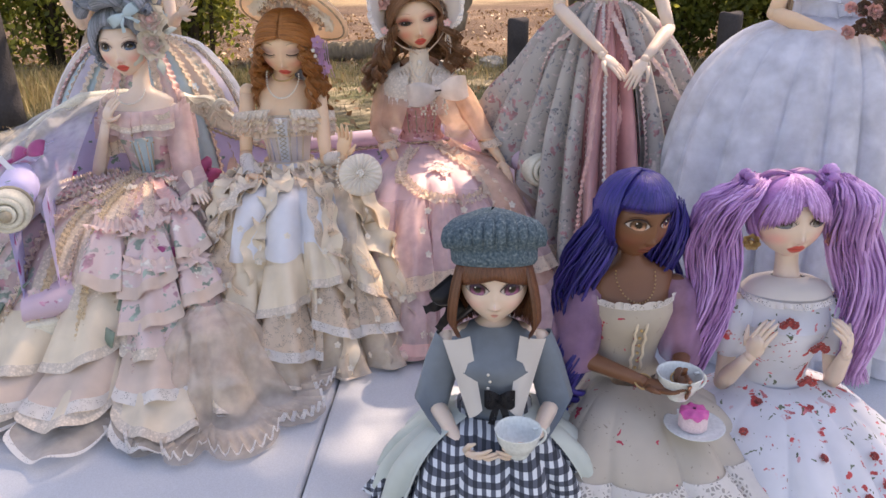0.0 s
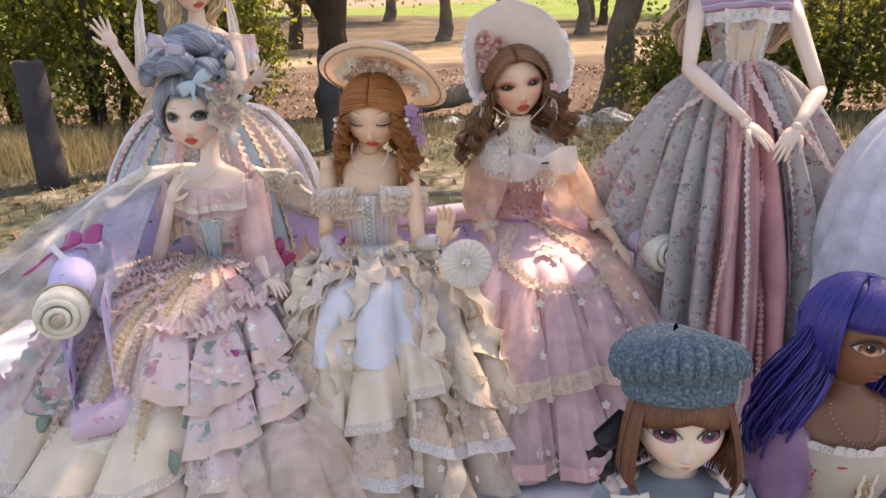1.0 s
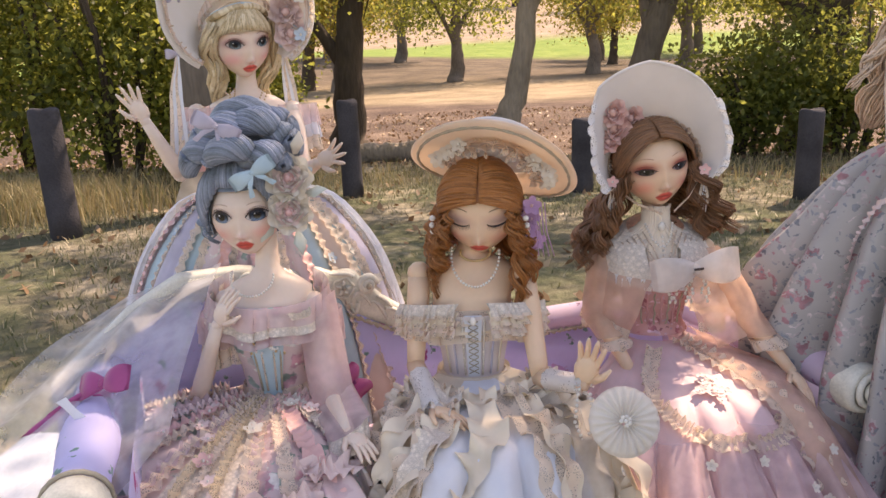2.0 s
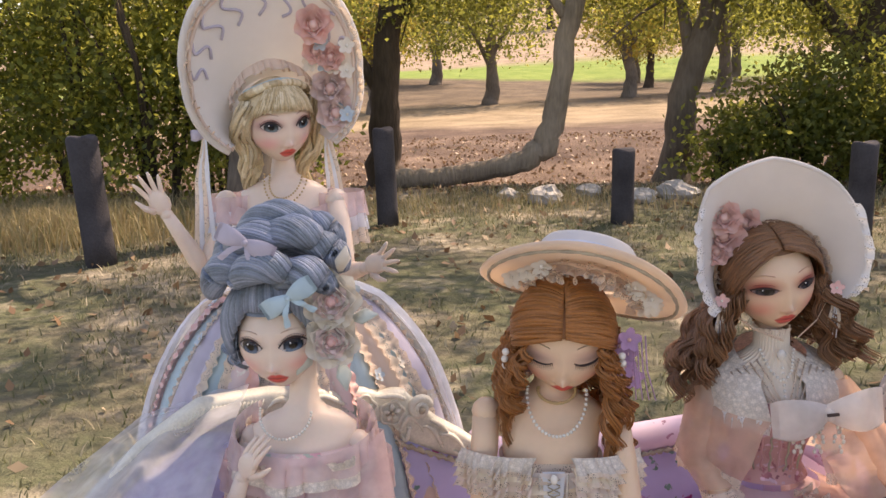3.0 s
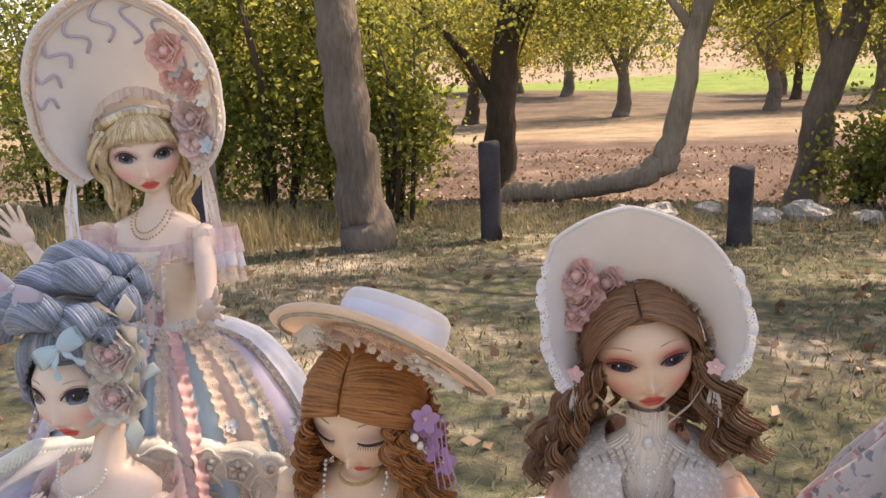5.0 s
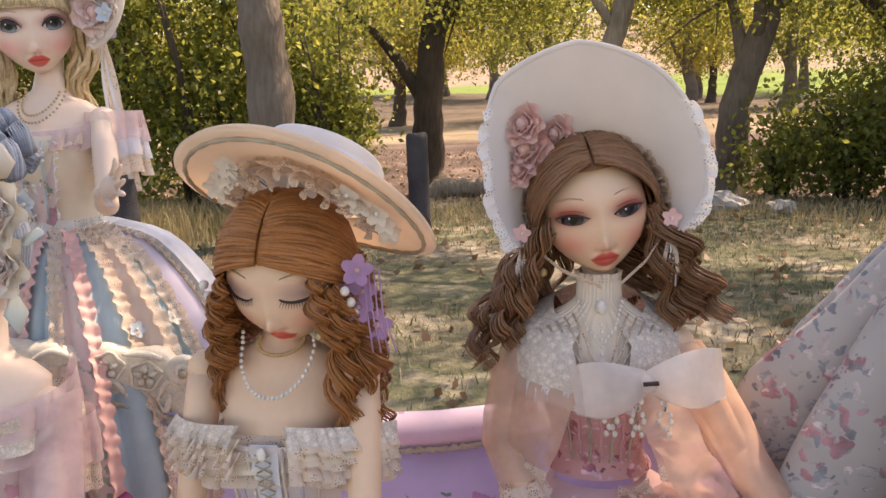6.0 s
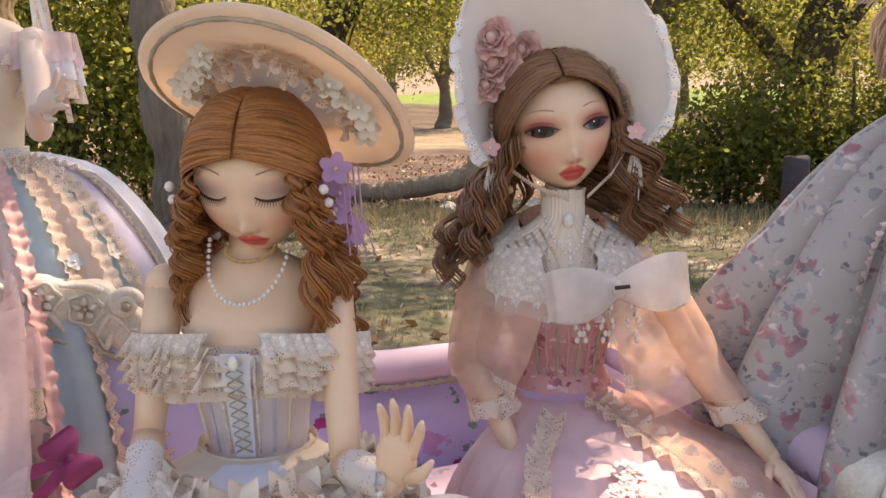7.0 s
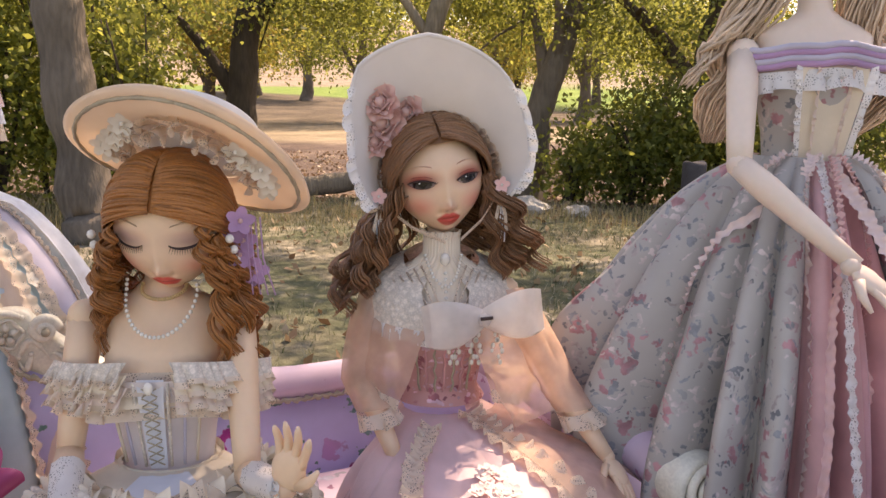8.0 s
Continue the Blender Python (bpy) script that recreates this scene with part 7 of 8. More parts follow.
    sk.ruche(g, LACE, [(-32, 0.10), (-36, 0.24), (-32, 0.40)], 0.008, 18, 0.006)
    for k in range(14):
        a, s = rng.uniform(-15, 0), rng.uniform(0.26, 0.35)
        posy(g, sk.pt(a, s) + sk.normal(a, s) * 0.004, 0.007, ROSE_PETAL, PEARL, sk.normal(a, s))
    for k in range(60):
        a, s = rng.uniform(-60, 86), rng.uniform(0.5, 0.97)
        posy(g, sk.pt(a, s) + sk.normal(a, s) * 0.016, 0.006, WHITE_PETAL, PEARL, sk.normal(a, s))
    return finish(g, "seated resin doll in white bonnet, organza shawl and rose skirt")


# Standing doll with the tall bonnet, behind the sofa
def doll_tall_bonnet():
    g, rng = Geo(), random.Random(24)
    w = Vector((-0.560, 1.458, 1.200))
    hm = Matrix.Translation((-0.558, 1.448, 1.377)) @ turn(40, -10, -5)
    torso(g, w, 10, SKIN_PALE, CREAM, 0.078, 1.0)
    head(g, hm, SKIN_PALE, (0.50, 0.18, 0.20), (0.88, 0.44, 0.42), (0.05, 0.07, 0.08), "open", shade_k=0.75, brow=(0.45, 0.24, 0.18), big_eye=0.98)
    cap_hair(g, hm, HAIR_BLOND, 1.10, -35, 60, 22)
    for i in range(240):                       # fringe swept from the crown
        az = -64 + 128 * i / 239
        end = rng.uniform(-3, 2) + 27 - 5 * (i / 239) + 16 * (abs(az) / 64) ** 3 * -1
        lock(g, [hm @ hp(az * (0.35 + 0.65 * u), 82 - (82 - end) * u, 1.10 + 0.03 * rng.random() + 0.06 * math.sin(math.pi * u)) for u in [k / 8 for k in range(9)]], 0.0016, HAIR_BLOND)
    for s in (-1, 1):
        hanging(g, [hm @ hp(s * 80, 30, 1.12), hm @ hp(s * 82, -5, 1.2), hm @ hp(s * 95, -40, 1.3), hm @ Vector((s * 0.03, 0.012, -0.06)), hm @ Vector((s * 0.034, 0.02, -0.09))], 0.0035, HAIR_BLOND, rng, 22, 0.010)
        for i in range(14):                    # plaits over the head
            a = s * (90 - 6.2 * i)
            p = hm @ hp(a, 34 + 26 * math.sin(math.pi * i / 26), 1.20)
            g.ball(p, (0.0055, 0.0048, 0.0042), HAIR_BLOND, n=8)
    g.tube([hm @ (hp(a, 40 + 24 * math.cos(radians(a)), 1.23)) for a in range(-88, 89, 8)], 0.0024, BLUE_SILK, 6)

    def reach(a):
        return float(np.interp(a, [-112, -90, -60, -30, 0, 30, 60, 90, 112], [0.056, 0.074, 0.100, 0.138, 0.160, 0.138, 0.098, 0.074, 0.056]))
    at = bonnet(g, hm @ turn(-14, 4, 0), reach, BONNET_WHITE, 0.046, 0.046, PEACH, 0.05, 112, 0.003)
    for k in range(9):                         # wavy braid sewn on the brim's lining
        a0 = -52 + 12 * k
        g.tube([at(a0 + 4 * math.sin(t * 6.28), 0.58 + 0.32 * t) + Vector((0, -0.002, 0)) for t in [q / 12 for q in range(13)]], 0.0016, LILAC_SILK, 6)
    frill(g, [at(a, 0.97) for a in range(-112, 113, 6)], hm.to_3x3() @ Vector((0, -0.009, 0.004)), 60, 0.003, LACE)
    frill(g, [at(a, 0.18) for a in range(-60, 61, 8)], hm.to_3x3() @ Vector((0, -0.006, -0.010)), 26, 0.0035, PEACH)
    for k, (a, u, r) in enumerate(((62, 0.45, 0.019), (84, 0.55, 0.019), (44, 0.60, 0.013), (26, 0.66, 0.018), (34, 0.45, 0.012))):
        rose(g, at(a, u) + Vector((0, -0.008, 0)), (0.2, -1, 0), r, ROSE_PETAL if k < 2 else PINK_SATIN, PINK_SATIN, k + 5)
    for k in range(16):
        posy(g, at(rng.uniform(28, 96), rng.uniform(0.3, 0.9)) + Vector((0, -0.008, 0)), 0.009, BLUE_PETAL if k % 2 else WHITE_PETAL, PEARL)
    for s in (-1, 1):                          # ribbons hanging from the brim's ends
        e = at(s * 108, 0.8) + hm.to_3x3() @ Vector((s * 0.012, 0.045, 0.004))
        for k in range(4):
            x = s * 0.004 * k
            strip(g, [e, e + Vector((x, -0.004, -0.05)), e + Vector((x * 2, -0.002, -0.115 - 0.012 * k))], 0.005, (1, 0.2 * k, 0), (IVORY_WHITE, LACE)[k % 2], 0.3)
        bow(g, e, 0.016, 0.007, LILAC_SILK)
    m = about(w, 10)
    limb(g, (-0.626, 1.452, 1.290), (-0.646, 1.425, 1.215), (-0.668, 1.395, 1.285), SKIN_PALE)
    palm(g, (-0.668, 1.395, 1.285), (-0.35, -0.2, 0.92), (0.5, -0.8, 0), SKIN_PALE, 0.25, 0.6, 1, 1.05)
    limb(g, (-0.500, 1.455, 1.290), (-0.484, 1.425, 1.215), (-0.452, 1.375, 1.232), SKIN_PALE)
    palm(g, (-0.452, 1.375, 1.232), (0.75, -0.35, 0.35), (-0.2, -0.9, 0.2), SKIN_PALE, 0.3, 0.9, -1, 1.05)
    for s in (-1, 1):
        sh = m @ (w + Vector((s * 0.062, 0, 0.086)))
        for k in range(3):
            frill(g, [sh + Vector((0.027 * math.cos(a), 0.022 * math.sin(a), 0.012 - 0.016 * k)) for a in [0.4 * q for q in range(17)]], (0, 0, -0.026), 13, 0.005, (PINK_TULLE, WHITE_TULLE, LACE)[k])
    strip(g, [(-0.632, 1.452, 1.235), (-0.640, 1.450, 1.17), (-0.655, 1.445, 1.06), (-0.66, 1.44, 0.95)], 0.05, (1, 0.3, 0), TULLE, 0.5)
    bow(g, Vector((-0.634, 1.440, 1.222)), 0.016, 0.007, PINK_RIBBON)
    frill(g, [m @ (w + Vector((0.058 * math.sin(a), -0.038 * math.cos(a), 0.094 - 0.012 * math.cos(a)))) for a in [-2.2 + 0.2 * k for k in range(23)]], (0, -0.006, -0.020), 26, 0.005, PINK_TULLE)
    frill(g, [m @ (w + Vector((0.054 * math.sin(a), -0.040 * math.cos(a), 0.090 - 0.012 * math.cos(a)))) for a in [-1.6 + 0.2 * k for k in range(17)]], (0, -0.006, -0.014), 22, 0.004, LACE)
    g.grid([[m @ (w + Vector((q * (0.012 + 0.16 * z), -0.0295 - 0.19 * min(z, 0.06), z - 0.022 * (1 - abs(q)) * (z < 0.01)))) for q in (-1, -0.5, 0, 0.5, 1)] for z in (0.0, 0.02, 0.04, 0.06, 0.074)], PINK_PRINT)
    for s in (-1, 1):
        frill(g, [m @ (w + Vector((s * (0.013 + 0.16 * z), -0.031 - 0.19 * min(z, 0.06), z))) for z in (0, 0.02, 0.04, 0.06, 0.074)], (s * 0.006, -0.003, 0), 14, 0.0025, WHITE_LACE)
        g.tube([m @ (w + Vector((s * (0.006 + 0.12 * z), -0.033 - 0.19 * min(z, 0.06), z))) for z in (0, 0.02, 0.04, 0.06, 0.074)], 0.0011, BLUE_SILK, 5)
    for k in range(40):
        z = rng.uniform(0, 0.075)
        g.ball(m @ (w + Vector((rng.uniform(-1, 1) * (0.012 + 0.16 * z), -0.034 - 0.19 * min(z, 0.06), z))), 0.0015, PEARL if k % 2 else GOLD, n=6)
    for q in (0.018, 0.024):
        beads(g, arc(Vector((-0.552, 1.456, 1.316)), q, q * 1.1, -100, 100, I4, 24, -0.030), 0.0013, GOLD, 2.4)
    frill(g, [m @ (w + Vector((0.038 * math.sin(a), -0.031 * math.cos(a), 0.0))) for a in [-3.1 + 0.31 * k for k in range(21)]], (0, -0.004, -0.020), 24, 0.004, WHITE_LACE)
    fr = [(0.034, 1.190), (0.080, 1.165), (0.125, 1.10), (0.155, 1.02), (0.175, 0.92), (0.195, 0.83), (0.205, 0.748)]
    sd = [(0.034, 1.190), (0.090, 1.170), (0.140, 1.10), (0.165, 1.02), (0.185, 0.92), (0.20, 0.83), (0.21, 0.748)]
    bk = [(0.032, 1.190), (0.06, 1.16), (0.085, 1.10), (0.105, 1.02), (0.12, 0.92), (0.13, 0.83), (0.135, 0.748)]
    sk = Skirt(w, 6, [(0, [(d * 0.72, z) for d, z in fr]), (40, fr), (90, sd), (180, bk), (270, sd), (320, fr)], 24, 0.075, 11)
    sk.draw(g, BLUE_SILK, 0, 360, 0, 1, 0, 1.6, 30)
    for a0, a1, mt in ((-60, -38, LILAC_SILK), (-30, -16, PINK_PRINT), (-8, 10, PINK_PRINT), (26, 38, PINK_PRINT), (52, 64, PEACH), (74, 86, LILAC_SILK), (-90, -72, PINK_PRINT)):
        sk.draw(g, mt, a0, a1, 0.02, 1, 0.003, 1.2, 26)
        sk.ruche(g, LACE, [(a0, 0.03), (a0, 0.5), (a0, 0.97)], 0.006, 40, 0.004)
        sk.ruche(g, PINK_RIBBON if mt is PINK_PRINT else LACE, [(a1, 0.03), (a1, 0.5), (a1, 0.97)], 0.006, 40, 0.004)
    sk.draw(g, WHITE_TULLE, 84, 280, 0.02, 1, 0.014, 2, 22)
    sk.tier(g, TULLE, 0.02, 0.98, 84, 128, 0.018, 26, 0.006, WHITE_LACE)
    sk.tier(g, TULLE, 0.02, 0.98, 232, 276, 0.018, 26, 0.006, WHITE_LACE)
    for k in range(24):
        a, s = rng.uniform(-80, 90), rng.uniform(0.1, 0.9)
        posy(g, sk.pt(a, s) + sk.normal(a, s) * 0.006, 0.008, (PINK_RIBBON, WHITE_PETAL, BLUE_PETAL)[k % 3], PEARL, sk.normal(a, s))
    return finish(g, "standing blond doll in tall white bonnet and striped pastel gown")


I4 = Matrix.Identity(4)


# Standing doll in the grey floral gown
def doll_grey_gown():
    g, rng = Geo(), random.Random(25)
    w = Vector((0.256, 1.378, 1.242))
    hm = Matrix.Translation((0.256, 1.385, 1.425)) @ turn(0, -6, 0)
    torso(g, w, -3, SKIN_PALE, GREY_PRINT, 0.074)
    head(g, hm, SKIN_PALE, (0.55, 0.22, 0.2), (0.85, 0.42, 0.36), (0.06, 0.06, 0.08), "open")
    cap_hair(g, hm, HAIR_PALE, 1.10, -35, 60, 24)
    parted(g, hm, HAIR_PALE, rng, 40, -10, 1.14)
    for s in (-1, 1):
        hanging(g, [hm @ Vector((s * 0.036, 0.006, -0.01)), hm @ Vector((s * 0.046, 0.0, -0.06)), hm @ Vector((s * 0.060, -0.005, -0.10)), hm @ Vector((s * 0.068, 0.006, -0.135)), hm @ Vector((s * 0.058, 0.012, -0.175))], 0.0020, HAIR_PALE, rng, 110, 0.017, 0.009, 2.6)
    hanging(g, [hm @ Vector((-0.05, -0.01, -0.05)), hm @ Vector((-0.075, -0.02, -0.085)), hm @ Vector((-0.095, -0.022, -0.10)), hm @ Vector((-0.105, -0.02, -0.125))], 0.003, HAIR_PALE, rng, 7, 0.006, 0.005, 3)
    m = about(w, -3)
    limb(g, (0.194, 1.372, 1.325), (0.174, 1.312, 1.238), (0.240, 1.252, 1.172), SKIN_PALE, 1.05)
    palm(g, (0.236, 1.252, 1.172), (0.75, -0.3, -0.6), (-0.3, 0.5, -0.6), SKIN_PALE, 0.3, 0.2, 1, 1.1)
    limb(g, (0.318, 1.376, 1.325), (0.345, 1.305, 1.205), (0.300, 1.248, 1.166), SKIN_PALE, 1.05)
    palm(g, (0.300, 1.248, 1.166), (-0.55, -0.3, -0.75), (0.2, 0.7, -0.5), SKIN_PALE, 0.3, 0.2, -1, 1.1)
    # bodice: lilac band, lace front, pintucks
    frill(g, [m @ (w + Vector((0.066 * math.sin(a), -0.045 * math.cos(a), 0.072 - 0.006 * abs(math.sin(a))))) for a in [-1.9 + 0.19 * k for k in range(21)]], (0, -0.003, -0.016), 22, 0.003, WHITE_LACE)
    for k in range(4):
        g.tube([m @ (w + Vector((0.066 * math.sin(a), -0.044 * math.cos(a) - 0.001, 0.090 - 0.0045 * k - 0.006 * abs(math.sin(a)) + 0.001 * math.sin(9 * a)))) for a in [-1.9 + 0.19 * q for q in range(21)]], 0.0028, VIOLET_PETAL if k % 2 else LILAC_SILK, 8)
    g.grid([[m @ (w + Vector((q * (0.018 + 0.12 * z), -0.0305 - 0.2 * min(z, 0.06), z))) for q in (-1, -0.5, 0, 0.5, 1)] for z in (-0.005, 0.02, 0.04, 0.06, 0.072)], CREAM)
    for s in (-1, -0.45, 0.45, 1):
        frill(g, [m @ (w + Vector((s * (0.018 + 0.12 * z), -0.0325 - 0.2 * min(z, 0.06), z))) for z in (0, 0.02, 0.04, 0.06, 0.072)], (0.005 * s, -0.002, 0), 16, 0.0018, WHITE_LACE if abs(s) == 1 else PEACH)
    fr = [(0.034, 1.240), (0.060, 1.21), (0.092, 1.14), (0.118, 1.05), (0.130, 0.96), (0.14, 0.85), (0.145, 0.748)]
    sd = [(0.036, 1.240), (0.080, 1.205), (0.122, 1.14), (0.150, 1.06), (0.148, 0.97), (0.14, 0.85), (0.135, 0.748)]
    lf = [(0.036, 1.240), (0.084, 1.205), (0.130, 1.14), (0.172, 1.07), (0.170, 0.98), (0.15, 0.85), (0.14, 0.748)]
    bk = [(0.034, 1.238), (0.08, 1.21), (0.12, 1.14), (0.15, 1.05), (0.15, 0.96), (0.15, 0.85), (0.15, 0.748)]
    sk = Skirt(w, -4, [(0, fr), (50, fr), (90, sd), (180, bk), (262, lf), (300, [(d * 1.06, z) for d, z in fr])], 22, 0.24, 13)
    sk.draw(g, OLD_ROSE, 0, 360, 0, 1, 0, 1.6, 30)
    for a0, a1 in ((-150, -16), (22, 150)):
        sk.draw(g, GREY_PRINT, a0, a1, 0.0, 0.97, 0.008, 1.3, 30)
    sk.draw(g, DUSTY_ROSE, -16, 3, 0.05, 0.98, 0.004, 1.2, 26)
    for a, mt, wd in ((-16, ROSE_PETAL, 0.005), (22, ROSE_PETAL, 0.005), (-8, PINK_RIBBON, 0.003), (3, WHITE_LACE, 0.003), (12, PINK_RIBBON, 0.004), (-60, ROSE_PETAL, 0.004), (58, ROSE_PETAL, 0.004)):
        sk.ruche(g, mt, [(a * 0.6, 0.03), (a, 0.35), (a * 1.15, 0.7), (a * 1.2, 0.97)], wd, 64, 0.004, 0.011)
    sk.tier(g, PINK_RIBBON, 0.86, 1.0, -60, 80, 0.012, 30, 0.006, LACE)
    return finish(g, "standing pale-haired doll in grey floral gown opening over rose")


# Standing doll in the wide white tulle gown, with a small bouquet
def doll_white_gown():
    g, rng = Geo(), random.Random(26)
    w = Vector((0.555, 1.215, 1.235))
    hm = Matrix.Translation((0.555, 1.222, 1.42)) @ turn(-8, -6, 0)
    torso(g, w, -10, SKIN, IVORY_WHITE, 0.074)
    head(g, hm, SKIN, (0.55, 0.22, 0.2), (0.85, 0.42, 0.36), (0.06, 0.06, 0.08), "open")
    cap_hair(g, hm, HAIR_PALE, 1.10, -35, 60, 24)
    parted(g, hm, HAIR_PALE, rng, 36, -10, 1.14)
    for s in (-1, 1):
        hanging(g, [hm @ Vector((s * 0.036, 0.006, -0.01)), hm @ Vector((s * 0.05, 0.0, -0.08)), hm @ Vector((s * 0.062, -0.005, -0.16)), hm @ Vector((s * 0.06, 0.006, -0.22))], 0.0042, HAIR_PALE, rng, 24, 0.014, 0.006, 2.6)
    limb(g, (0.495, 1.205, 1.318), (0.455, 1.175, 1.235), (0.540, 1.120, 1.200), SKIN, 1.05)
    palm(g, (0.540, 1.120, 1.200), (0.9, -0.1, -0.05), (0, 0.9, -0.2), SKIN, 0.9, 0.1, 1, 1.1)
    limb(g, (0.615, 1.205, 1.318), (0.655, 1.175, 1.235), (0.585, 1.115, 1.205), SKIN, 1.05)
    palm(g, (0.585, 1.115, 1.205), (-0.9, -0.1, -0.05), (0, 0.9, -0.2), SKIN, 0.9, 0.1, -1, 1.1)
    m = about(w, -10)
    for t in range(3):
        frill(g, [m @ (w + Vector((0.056 * math.sin(a), -0.045 * math.cos(a), 0.02 * t - 0.004))) for a in [-3 + 0.3 * k for k in range(21)]], (0, -0.012, -0.022), 22, 0.006, WHITE_TULLE)
    fr = [(0.034, 1.230), (0.105, 1.205), (0.155, 1.15), (0.19, 1.06), (0.205, 0.95), (0.21, 0.85), (0.215, 0.748)]
    sk = Skirt(w, 0, [(0, [(d * 0.9, z) for d, z in fr]), (90, fr), (180, fr), (270, [(d * 1.03, z) for d, z in fr])], 30, 0.07, 17)
    sk.draw(g, IVORY_WHITE, 0, 360, 0, 1, -0.012, 2, 24)
    sk.draw(g, WHITE_TULLE, 0, 360, 0, 1, 0, 1.6, 26)
    sk2 = Skirt(w, 8, [(0, [(d * 0.95, z) for d, z in fr]), (90, [(d * 1.04, z) for d, z in fr]), (180, fr), (270, [(d * 1.06, z) for d, z in fr])], 22, 0.08, 19)
    sk2.draw(g, WHITE_TULLE, 0, 360, 0, 0.92, 0.006, 1.0, 26)
    for k in range(26):                        # bouquet of dry brown blooms and pink buds
        c = Vector((0.560 + rng.uniform(-0.04, 0.035), 1.100 + rng.uniform(-0.02, 0.01), 1.225 + rng.uniform(-0.012, 0.035)))
        rose(g, c, (rng.uniform(-0.5, 0.5), -1, 0.5), rng.uniform(0.007, 0.012), PINK_RIBBON if k % 3 == 0 else BROWN_BLOOM, OLD_ROSE, k)
    for k in range(14):
        p = Vector((0.555, 1.10, 1.22))
        d = Vector((rng.uniform(0.2, 1), rng.uniform(-0.4, 0), rng.uniform(-0.6, 0.7))).normalized()
        g.tube([p, p + d * 0.03, p + d * 0.065 + Vector((0, 0, -0.008))], [0.002, 0.0045, 0.0008], SAGE if k % 2 else BROWN_BLOOM, 6, flat=0.3)
    return finish(g, "standing doll in wide white tulle gown holding a dried bouquet")


BROWN_BLOOM = glossy_cloth("dried_brown_bloom", (0.20, 0.11, 0.07), 0.8, 0.2, 0.4)


